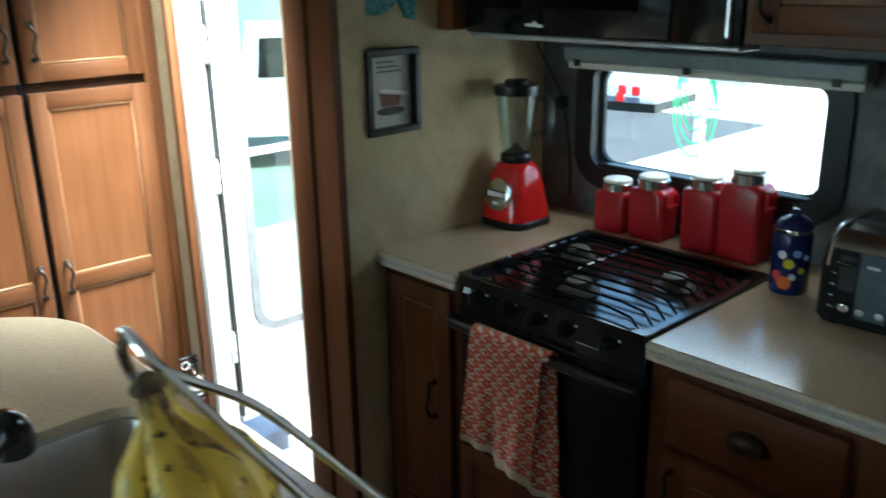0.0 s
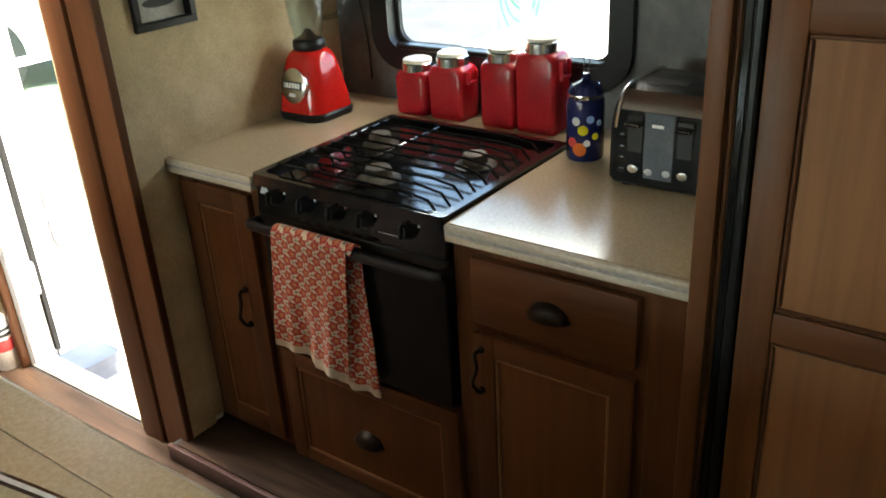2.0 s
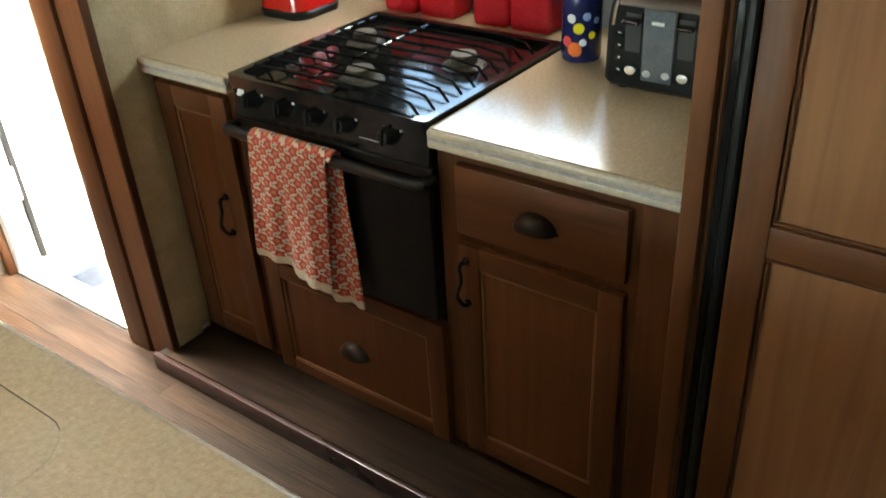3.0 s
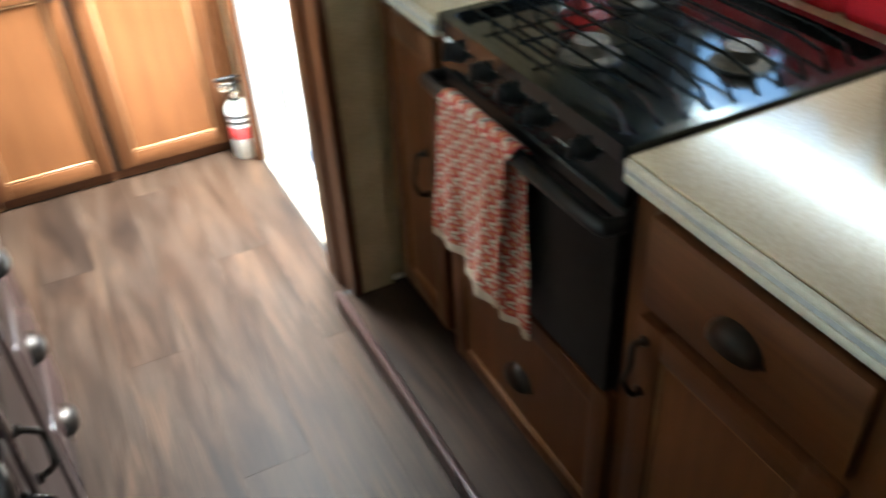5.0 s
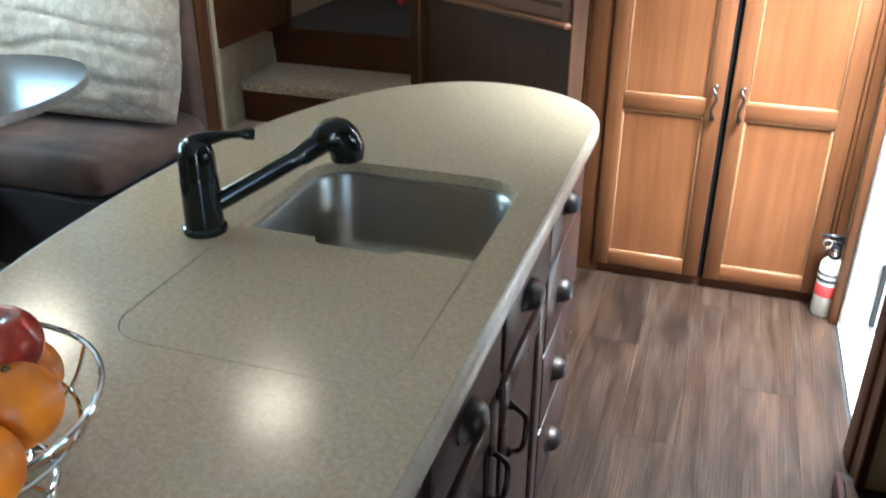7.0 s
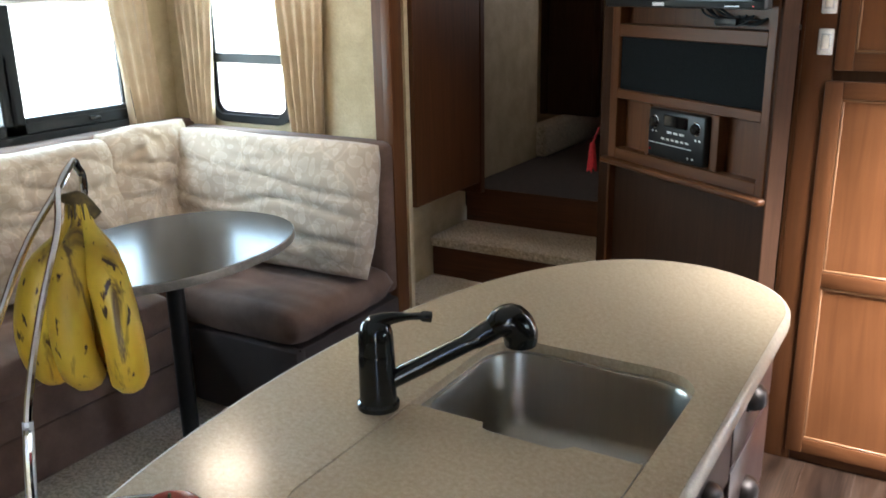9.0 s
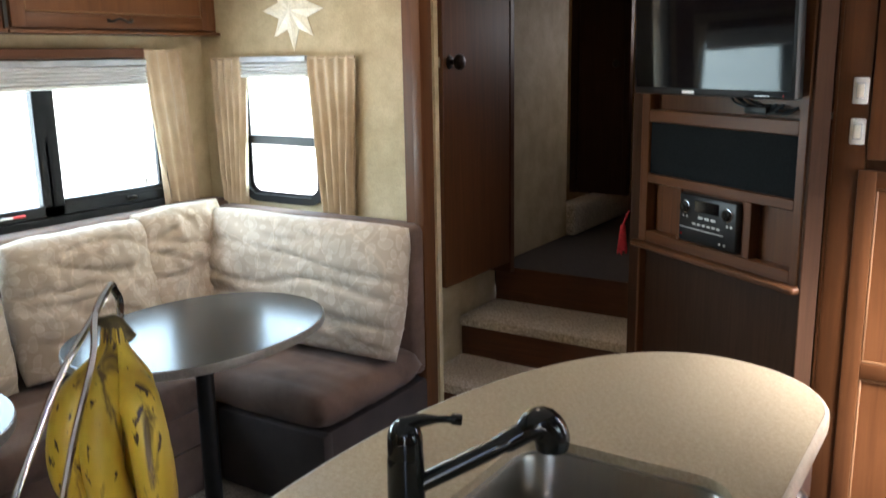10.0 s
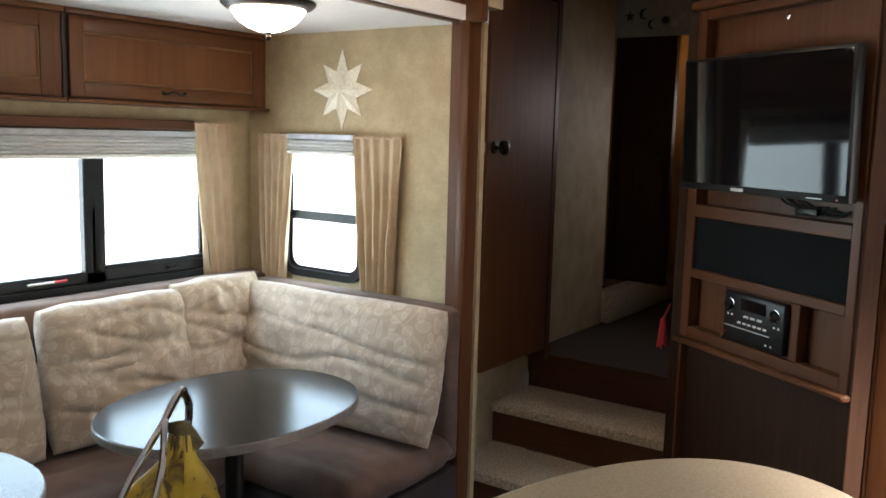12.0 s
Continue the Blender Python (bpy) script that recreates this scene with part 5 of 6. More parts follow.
part("lever", tube(bm_new(), curve(lv, 4), [0.016 - 0.010 * min(1, k / 9) + (0.003 if k > 12 else 0) for k in range(17)], 12), black_gloss, fa)
sp = [(fx + dx * s, fy + dy * s, IT + z) for s, z in ((0.005, 0.036), (0.07, 0.064), (0.15, 0.099), (0.18, 0.113), (0.20, 0.122))]
part("spout", tube(bm_new(), curve(sp, 5), [0.015] * 11 + [0.018] * 10, 14), black_gloss, fa)
he = Vector((fx + dx * 0.215, fy + dy * 0.215, IT + 0.128))
part("spray_head", tube(bm_new(), curve([he + Vector((-0.03 * dx, -0.03 * dy, -0.010)), he + Vector((0, 0, 0.002)), he + Vector((0.016 * dx, 0.016 * dy, -0.018)), he + Vector((0.018 * dx, 0.018 * dy, -0.042))], 5), [0.018, 0.021, 0.0235, 0.025, 0.026, 0.027, 0.028, 0.028, 0.029, 0.029, 0.029, 0.029, 0.0285, 0.028, 0.027, 0.026], 18), black_gloss, fa)

# fruit stand
BX, BY, RZ = 0.534, 0.752, 0.985
fb = thing("fruit_stand", (BX, BY, IT), "chrome wire fruit basket with a banana hook", "fruit basket")
circle = lambda r, z, n=40: [(BX + r * math.cos(2 * math.pi * k / n), BY + r * math.sin(2 * math.pi * k / n), z) for k in range(n)]
part("rim", tube(bm_new(), circle(0.143, RZ), 0.0032, 8, True), chrome, fb)
part("ring", tube(bm_new(), circle(0.117, RZ - 0.042), 0.0022, 6, True), chrome, fb)
part("ring", tube(bm_new(), circle(0.068, RZ - 0.075), 0.0022, 6, True), chrome, fb)
part("foot_ring", tube(bm_new(), circle(0.085, IT + 0.0035), 0.0035, 8, True), chrome, fb)
for k in range(8):
    a = radians(20 + 45 * k)
    c, s = math.cos(a), math.sin(a)
    part("rib", tube(bm_new(), curve([(BX + r * c, BY + r * s, z) for r, z in ((0.143, RZ), (0.120, RZ - 0.042), (0.068, RZ - 0.077), (0.05, RZ - 0.085), (0.085, IT + 0.004))], 5), 0.0022, 6), chrome, fb)
for lower in (((0.585, 0.637, 1.239), (0.556, 0.686, 1.291), (0.534, 0.728, 1.328)), ((0.633, 0.644, 1.232), (0.592, 0.691, 1.286), (0.554, 0.742, 1.336))):
    fo = lower[0]
    pts = [(fo[0] - 0.002, fo[1] + 0.015, RZ - 0.005), (fo[0] + 0.012, fo[1] - 0.018, RZ + 0.07), (fo[0] + 0.012, fo[1] - 0.016, RZ + 0.17), *lower, (0.516, 0.775, 1.361), (0.508, 0.798, 1.379), (0.507, 0.803, 1.374)]
    part("hook_rod", tube(bm_new(), curve(pts, 8), 0.0029, 8), chrome, fb)
    part("sleeve", tube(bm_new(), curve(pts[:4], 8), 0.0040, 8), rubber_clear, fb)
part("hook_tip", tube(bm_new(), curve([(0.508, 0.799, 1.378), (0.507, 0.806, 1.366), (0.510, 0.803, 1.350), (0.514, 0.794, 1.346)], 5), 0.0034, 8), chrome, fb)

bn = thing("banana_bunch", (0.515, 0.794, 1.16), "bunch of ripe spotted yellow bananas hanging from the hook", "bananas")
hx, hy, hz = 0.515, 0.794, 1.345
part("crown", tube(bm_new(), curve([(hx - 0.012, hy - 0.008, hz + 0.004), (hx, hy, hz), (hx + 0.014, hy + 0.006, hz - 0.012)], 4), [0.004, 0.005, 0.007, 0.009, 0.009, 0.008, 0.007, 0.006, 0.005], 10), banana_tip, bn)


def banana(side, fwd, length, bulge, spin):
    c, s = math.cos(radians(-33)), math.sin(radians(-33))
    wx = lambda u, w: (hx + u * 0.84 + w * (-0.54), hy + u * 0.54 + w * 0.84)
    line = []
    S = 0.86
    for u, w, dz in ((0.15, 0.1, -0.002), (0.28, 0.35, -0.035), (0.75, 0.9 + bulge, -0.075), (1.0, 1.15 + bulge, -0.125), (1.0, 0.95 + bulge * 0.7, -0.17), (0.86, 0.55, -0.2 * length), (0.80, 0.45, -0.212 * length)):
        X, Y = wx(side * u * S + 0.004 * min(1, w), fwd * w * S - 0.012 * min(1, w))
        line.append((X, Y, hz + S * dz * (length if dz > -0.18 else 1)))
    c_ = curve(line, 6)
    n = len(c_) - 1
    rr = []
    for i in range(n + 1):
        t = i / n
        rr.append(0.0055 if t < 0.10 else (0.0055 + 0.0125 * min(1, (t - 0.10) / 0.2) if t < 0.3 else (0.018 if t < 0.72 else max(0.004, 0.018 * (1 - ((t - 0.72) / 0.28) ** 1.8)))))
    b = part("banana", tube(bm_new(), c_, rr, 10, False), banana_skin, bn, smooth=60)
    bmesh_tip = tube(bm_new(), c_[-3:], [0.0055, 0.0045, 0.003], 6)
    part("tip", bmesh_tip, banana_tip, b)
    part("stalk", tube(bm_new(), c_[:4], [0.0060, 0.0058, 0.0057, 0.0056], 6), banana_tip, b)


banana(-0.048, -0.020, 0.90, 0.3, 0)
banana(-0.030, 0.012, 0.90, 0.3, 0)
banana(-0.010, -0.030, 0.92, 0.2, 0)
banana(0.012, 0.014, 0.90, 0.1, 0)
banana(0.036, -0.022, 0.96, 0.2, 0)


def round_fruit(name, c, r, material, label, squash=(1, 1, 0.94), dent=False):
    th = thing(name, (c[0], c[1], c[2] - r), label, name)
    prof = []
    for k in range(17):
        a = math.pi * k / 16
        rr = math.sin(a) * r * (1 + (0.06 * math.sin(a) - 0.04 * math.cos(a) if dent else 0))
        z = -math.cos(a) * r * 0.94
        if dent and k > 13:
            z -= (k - 13) * 0.0042
        prof.append((max(1e-4, rr), z))
    part("skin", lathe(bm_new(), prof, c, 28), material, th, smooth=70)
    part("stem", tube(bm_new(), [(c[0], c[1], c[2] + r * (0.72 if dent else 0.93)), (c[0] + 0.003, c[1], c[2] + r * (1.08 if dent else 0.97))], 0.0016 if dent else 0.004, 6), banana_tip, th)


round_fruit("apple", (0.577, 0.798, 1.030), 0.037, apple_skin, "red apple lying on the fruit heap", dent=True)
round_fruit("orange", (0.617, 0.764, 0.996), 0.041, orange_skin, "bright orange at the basket rim")
round_fruit("orange", (0.640, 0.690, 0.990), 0.041, orange_skin, "bright orange at the front of the basket")
round_fruit("apple", (0.540, 0.752, 1.004), 0.037, green_skin, "green apple in the middle of the basket", dent=True)
round_fruit("apple", (0.566, 0.702, 1.006), 0.037, apple_skin, "red apple beside the oranges", dent=True)
round_fruit("orange", (0.466, 0.762, 0.968), 0.041, orange_skin, "bright orange low in the basket")
round_fruit("orange", (0.552, 0.834, 0.968), 0.040, orange_skin, "bright orange under the apple")


# ---- dinette ----
def pillow(bm, m, w, h, t, p=5.0, wr=0.006, seed=0, nu=26, nv=18):
    """A stuffed cushion, local u across, v up, d its thickness, centred on its back."""
    def at(i, j, side):
        a, b = 2 * i / nu - 1, 2 * j / nv - 1
        full = max(0.0, (1 - abs(a) ** p)) * max(0.0, (1 - abs(b) ** p))
        k = full ** 0.42
        pin = 1 - 0.03 * (abs(a * b)) ** 2
        d = t * (0.5 + side * 0.5 * k)
        if 0 < i < nu and 0 < j < nv:
            d += wr * noise.noise((a * 2.2 + seed, b * 1.8, side)) + wr * 0.5 * noise.noise((a * 6 + seed, b * 5 + 3, side * 2)) * k
            crease = noise.noise((a * 0.7 + seed * 2, b * 2.6 + 0.3 * a, 7.0))
            d -= wr * 1.1 * max(0.0, 1 - abs(crease) * 7) * k
        sag = 0.012 * noise.noise((a * 2 + seed, b * 0.5, 1))
        return m @ Vector((a * w / 2 * pin, b * h / 2 * pin + sag * (b > 0), d))
    grid = {s: [[bm.verts.new(at(i, j, s)) for j in range(nv + 1)] for i in range(nu + 1)] for s in (1, -1)}
    for s in (1, -1):
        g = grid[s]
        for i in range(nu):
            for j in range(nv):
                f = (g[i][j], g[i + 1][j], g[i + 1][j + 1], g[i][j + 1])
                bm.faces.new(f if s > 0 else tuple(reversed(f)))
    bmesh.ops.remove_doubles(bm, verts=bm.verts[:], dist=0.0004)
    return bm


bench = thing("dinette_bench", (-1.5, 2.0, 0.04), "brown microsuede wraparound dinette bench", "bench")
part("base", box(bm_new(), -1.87, -0.18, 0.04, -1.165, 3.05, 0.22, 0.012, 2), suede, bench)
part("base_upper", box(bm_new(), -1.87, -0.18, 0.222, -1.16, 3.05, 0.36, 0.014, 2), suede, bench)
# end box takes the darkened suede for the shade under the seat
part("base_end", box(bm_new(), -1.158, 2.40, 0.04, -0.655, 3.05, 0.34, 0.012, 2), suede_shaded, bench, "end box of the bench in shade-darkened suede")
part("back", box(bm_new(), -1.87, -0.18, 0.36, -1.74, 3.05, 0.975, 0.03, 3), suede, bench)
part("back", box(bm_new(), -1.74, 2.93, 0.36, -0.66, 3.05, 0.955, 0.03, 3), suede, bench)


def seat_block(x0, y0, x1, y1, name="seat", seed=1):
    bm = pillow(bm_new(), axes(((x0 + x1) / 2, (y0 + y1) / 2, 0.345), (1, 0, 0), (0, 1, 0), (0, 0, 1)), x1 - x0, y1 - y0, 0.135, 16, 0.005, seed, 40, 40)
    return part(name, bm, suede, bench, smooth=60)


seat_block(-1.76, 2.345, -0.625, 2.95, seed=3)
seat_block(-1.76, 1.33, -1.145, 2.34, seed=5)
seat_block(-1.76, 0.1, -1.145, 1.325, seed=8)
part("seat_welt", tube(bm_new(), [(-0.632, 2.36, 0.352), (-0.632, 2.94, 0.352)], 0.005, 6), suede_shaded, bench)
part("skirt_front", box(bm_new(), -1.15, 2.352, 0.05, -0.64, 2.402, 0.342, 0.012, 2), suede_shaded, bench)


def back_cushion(c, u, w, h, tilt, t, label, seed):
    th = thing("back_cushion", c, label, "cushion", "dinette back cushions")
    d = Vector((u[1], -u[0], 0))
    m = axes(c, u, tuple(Vector((0, 0, 1)) * math.cos(radians(tilt)) - d * math.sin(radians(tilt))), tuple(d * math.cos(radians(tilt)) + Vector((0, 0, 1)) * math.sin(radians(tilt)))) @ Matrix.Translation((0, h / 2, 0))
    part("cushion", pillow(bm_new(), m, w, h, t * 1.2, 3.2, 0.015, seed, 60, 44), leaf_print, th, smooth=70)
    return th


back_cushion((-1.635, 2.17, 0.475), (0, 1, 0), 0.60, 0.51, 10, 0.15, "tall leaf-print back cushion by the wide window", 1)
back_cushion((-1.635, 2.645, 0.48), (0, 1, 0), 0.45, 0.52, 10, 0.14, "leaf-print back cushion pressed into the corner", 4)
back_cushion((-1.10, 2.80, 0.475), (1, 0, 0), 1.03, 0.50, 12, 0.15, "long leaf-print cushion under the small window", 7)
back_cushion((-1.615, 1.53, 0.475), (0, 1, 0), 0.64, 0.49, 12, 0.15, "leaf-print back cushion leaning against the bench", 11)
back_cushion((-1.615, 0.85, 0.475), (0, 1, 0), 0.64, 0.49, 12, 0.15, "leaf-print back cushion further along the bench", 13)


def dinette_table(c, a, b, label):
    th = thing("dinette_table", (c[0], c[1], 0.04), label, "table", "dinette tables")
    oval = lambda q, n=56: [(c[0] + (a - q) * math.copysign(abs(math.cos(2 * math.pi * k / n)) ** 0.92, math.cos(2 * math.pi * k / n)), c[1] + (b - q) * math.copysign(abs(math.sin(2 * math.pi * k / n)) ** 0.92, math.sin(2 * math.pi * k / n))) for k in range(n)]
    part("tabletop", slab(bm_new(), oval(0.004), 0.743, 0.771), table_top, th)
    bm = loft(bm_new(), [[(x, y, z) for x, y in oval(q)] for q, z in ((0.005, 0.742), (0.001, 0.745), (0.0, 0.756), (0.001, 0.767), (0.005, 0.7705))], True, False, False)
    part("edge", bm, mottled("pewter_edge", (0.20, 0.18, 0.15), (0.28, 0.25, 0.21), 30, 0.3, 0.02, 200), th, "paler rounded table edge")
    part("pole", rod(bm_new(), (c[0], c[1], 0.045), (c[0], c[1], 0.742), 0.028, 20), black_satin, th)
    part("floor_plate", lathe(bm_new(), ((0.09, 0.0), (0.088, 0.008), (0.05, 0.014), (0.034, 0.03), (0.03, 0.032)), (c[0], c[1], 0.04), 28), black_satin, th)
    part("top_plate", lathe(bm_new(), ((0.03, 0.70), (0.05, 0.728), (0.09, 0.738), (0.09, 0.742)), (c[0], c[1], 0.0), 24), black_satin, th)


dinette_table((-0.872, 2.070), 0.325, 0.425, "oval pewter-grey pedestal table at the dinette")
dinette_table((-0.935, 1.0), 0.375, 0.44, "oval pewter-grey pedestal table further along the dinette")

# overhead cabinets
CX = -1.775
for y0, y1, lab in ((2.095, 3.055, "red-brown overhead cabinet with a wide lift-up door"), (1.12, 2.09, "red-brown overhead cabinet over the wide window"), (0.15, 1.115, "red-brown overhead cabinet further along the window")):
    th = thing("overhead_cabinet", (-1.83, (y0 + y1) / 2, 1.68), lab, "cabinet", "overhead cabinets")
    part("body", box(bm_new(), WX + 0.002, y0, 1.693, CX, y1, DZ - 0.002), cherry_v, th)
    panel_door(th, axes((CX, y0 + 0.016, 1.700), (0, 1, 0), (0, 0, 1), (1, 0, 0)), y1 - y0 - 0.05, 0.285, 0.055, handle=((y1 - y0) * 0.46, 0.032, 1))
    part("light_rail", box(bm_new(), WX + 0.002, y0, 1.680, CX + 0.03, y1, 1.694, 0.004, 2), cherry_h, th)
    part("crown", box(bm_new(), CX, y0, DZ - 0.022, CX + 0.028, y1, DZ - 0.001, 0.005, 2), cherry_h, th)
    part("gap", box(bm_new(), CX - 0.001, y0 + 0.001, 1.700, CX + 0.002, y0 + 0.014, 1.985), ink, th)

# star and wall details
th = thing("star_ornament", (-1.325, DY, 1.61), "pearly eight-pointed shell star hanging on the wall", "ornament")
mS = axes((-1.325, DY - 0.002, 1.772), (1, 0, 0), (0, 0, 1), (0, -1, 0))
for k in range(8):
    a = 90 + 45 * k
    long = 0.165 if k % 2 == 0 else 0.15
    tip = Vector((long * math.cos(radians(a)), long * math.sin(radians(a)), 0.002))
    for sgn in (1, -1):
        side = Vector((0.082 * math.cos(radians(a + 22.5 * sgn)), 0.082 * math.sin(radians(a + 22.5 * sgn)), 0.002))
        bm = bm_new()
        top = [bm.verts.new(mS @ q) for q in (Vector((0, 0, 0.022)), side, tip)]
        low = [bm.verts.new(mS @ Vector((q.x, q.y, 0))) for q in (Vector((0, 0, 0)), side, tip)]
        bm.faces.new(top)
        bm.faces.new(list(reversed(low)))
        for i in range(3):
            bm.faces.new((top[i], low[i], low[(i + 1) % 3], top[(i + 1) % 3]))
        part("facet", bm, capiz, th, smooth=0)


def ceiling_lamp(c, label, bowl=None):
    th = thing("ceiling_light", c, label, "ceiling light", "ceiling lights")
    part("base", lathe(bm_new(), ((0.152, 0), (0.152, -0.010), (0.138, -0.022), (0.120, -0.026), (0.120, -0.016)), c, 40, None, True, False), bronze, th)
    part("glass_bowl", lathe(bm_new(), ((0.120, -0.022), (0.115, -0.036), (0.095, -0.062), (0.066, -0.082), (0.034, -0.094), (0.010, -0.097)), c, 40, None, False, True), bowl or lamp_glass, th, "glowing frosted glass bowl")
    part("finial", lathe(bm_new(), ((0.012, -0.094), (0.013, -0.099), (0.007, -0.104), (0.010, -0.111), (0.006, -0.120), (1e-4, -0.124)), c, 16), bronze, th)


ceiling_lamp((-1.01, 2.345, DZ), "lit frosted glass ceiling lamp with a bronze rim")
ceiling_lamp((-0.21, 2.52, 2.25), "lit frosted glass ceiling lamp over the walkway", lamp_glass_bright)

# ---- stairs and hall ----
def stair_step(y0, y1, z, x0, x1, label):
    th = tagged(thing("stair_step", ((x0 + x1) / 2, y0, 0), label, "step", "stairs to the bedroom"))
    part("riser", box(bm_new(), x0, y0 + 0.02, z - 0.19, x1, y1, z - 0.026), walnut_h, th)
    prof = [(y0 + 0.03, z - 0.05), (y0 + 0.006, z - 0.045), (y0, z - 0.025), (y0 + 0.006, z - 0.006), (y0 + 0.025, z), (y1, z), (y1, z - 0.03), (y0 + 0.04, z - 0.03)]
    part("carpet_tread", loft(bm_new(), [[(x, y, q) for y, q in prof] for x in (x0, x0 + 0.01, x1 - 0.01, x1)]), carpet, th, "beige flecked carpet tread")


stair_step(3.30, 3.66, 0.19, -0.915, 0.20, "carpeted lowest stair step with a dark wooden riser")
stair_step(3.65, 4.02, 0.38, -0.915, -0.06, "carpeted second stair step with a dark wooden riser")
bm = box(bm_new(), -0.915, 4.0, 0.0, -0.02, 4.02, 0.55)
setting("trim_top_riser", bm, walnut_h, "dark wooden riser of the top step", "trim")
setting("floor_hall", box(bm_new(), -1.6, 4.005, 0.45, 0.0, 6.0, 0.552), dark_dimmed_carpet, "dark carpeted hall landing, colour deepened for the dim hall", "floor")
setting("floor_step_base", box(bm_new(), -0.93, 3.06, -0.05, 0.75, 3.66, -0.004), walnut_h, "dark floor before the stairs", "floor")
setting("wall_hall_west", box(bm_new(), -0.985, 3.12, 0.0, -0.925, 4.84, 2.46), wallpaper, "tan textured wall beside the stairs", "wall")
# wall colour darkened to keep the hall dim
setting("wall_hall_east", box(bm_new(), -0.02, 3.47, 0.0, 0.02, 6.0, 2.46), dark_shaded_walnut, "added wooden wall behind the television cabinet, dark to match its shade", "wall")
setting("wall_bedroom_north", box(bm_new(), -1.7, 6.0, 0.3, 0.6, 6.06, 2.46), wallpaper, "tan bedroom wall", "wall")
setting("wall_bedroom_west", box(bm_new(), -1.7, 4.74, 0.3, -1.64, 6.0, 2.46), wallpaper, "tan bedroom side wall", "wall")
bm = box(bm_new(), -1.64, 4.74, 0.3, -0.985, 4.80, 2.46)
setting("wall_bedroom_south", bm, wallpaper, "tan bedroom wall beside the hall", "wall")
setting("wall_above_stairs", box(bm_new(), -0.93, 3.56, 2.25, -0.02, 3.62, 2.46), wallpaper, "tan header wall above the stairs", "wall")
th = thing("carpeted_ledge", (-1.15, 5.2, 0.55), "beige carpeted raised ledge in the hall", "ledge")
part("ledge", box(bm_new(), -0.985, 4.84, 0.552, -0.87, 5.9, 0.735, 0.02, 3), carpet, th)
dk = tagged(thing("door_2", (-0.9, 5.32, 0.70), "dark brown closed bedroom closet door", "door"), kind="structure")
part("leaf", box(bm_new(), -1.065, 5.30, 0.732, -0.775, 5.335, 2.17, 0.004), dark_shaded_walnut, dk)
part("casing", box(bm_new(), -1.115, 5.29, 0.732, -1.067, 5.345, 2.21, 0.004), dark_shaded_walnut, dk)
part("casing", box(bm_new(), -0.773, 5.29, 0.732, -0.735, 5.345, 2.21, 0.004), dark_shaded_walnut, dk)
part("head_casing", box(bm_new(), -1.066, 5.292, 2.172, -0.774, 5.345, 2.21, 0.004), dark_shaded_walnut, dk)
round_knob(dk, axes((-0.815, 5.30, 1.52), (1, 0, 0), (0, 0, 1), (0, -1, 0)), 0.024)
th = thing("moon_star_valance", (-0.86, 5.27, 2.21), "grey fabric valance with dark star and moon cut-outs", "valance")
part("panel", box(bm_new(), -1.115, 5.255, 2.20, -0.62, 5.27, 2.445, 0.003), mottled("grey_valance_cloth", (0.30, 0.31, 0.29), (0.38, 0.39, 0.36), 20, 0.8, 0.1, 200), th)
part("star", local(slab(bm_new(), star_outline(5, 0.035, 0.014), 0, 0.003), axes((-1.02, 5.254, 2.32), (1, 0, 0), (0, 0, 1), (0, -1, 0))), ink, th)
for k, (u, v, r) in enumerate(((-0.93, 2.33, 0.032), (-0.88, 2.27, 0.028), (-0.80, 2.29, 0.022), (-0.745, 2.27, 0.026), (-0.70, 2.30, 0.02), (-0.67, 2.26, 0.02))):
    out = [(r * math.cos(radians(a)), r * math.sin(radians(a))) for a in range(-110, 111, 20)] + [(r * 0.45 + r * 0.75 * math.cos(radians(a)) - r * 0.75, r * 0.8 * math.sin(radians(a))) for a in range(100, -101, -20)]
    part("moon", local(slab(bm_new(), out if k < 2 else [(r * math.cos(radians(a)), r * math.sin(radians(a))) for a in range(0, 360, 30)], 0, 0.003), axes((u, 5.254, v), (-1, 0, 0), (0, 0, 1), (0, 1, 0)) @ pose(0, 0, -0.003)), ink if k < 3 else frame_grey, th)
th = thing("bedside_lamp", (-0.66, 5.8, 0.9), "bedside lamp with a glowing amber shade", "lamp")
part("shade", lathe(bm_new(), ((0.09, 1.98), (0.07, 2.16)), (-0.68, 5.80, 0), 24, None, False, False), bedside_shade, th)
part("stand", rod(bm_new(), (-0.68, 5.80, 0.55), (-0.68, 5.80, 2.0), 0.012), bronze, th)
th = thing("bed", (-0.3, 5.75, 0.55), "bed with a pale flower-print cover", "bed")
part("mattress", box(bm_new(), -0.72, 5.55, 0.70, -0.05, 5.98, 1.65, 0.05, 3), leaf_print, th)
part("base", box(bm_new(), -0.70, 5.56, 0.552, -0.05, 5.98, 0.70, 0.01), walnut_h, th)
th = thing("red_tassel", (-0.12, 4.0, 0.60), "red tassel hanging at the edge of the cabinet", "tassel")
bm = bm_new()
for k in range(14):
    a = radians(360 * k / 14)
    tube(bm, [(-0.10 + 0.006 * math.cos(a), 3.60 + 0.006 * math.sin(a), 0.90), (-0.10 + 0.018 * math.cos(a), 3.60 + 0.018 * math.sin(a), 0.80 - 0.01 * (k % 3))], 0.004, 5)
part("threads", bm, red_tassel, th)
part("cord", tube(bm_new(), [(-0.10, 3.60, 0.895), (-0.06, 3.56, 0.97)], 0.004, 6), red_tassel, th)

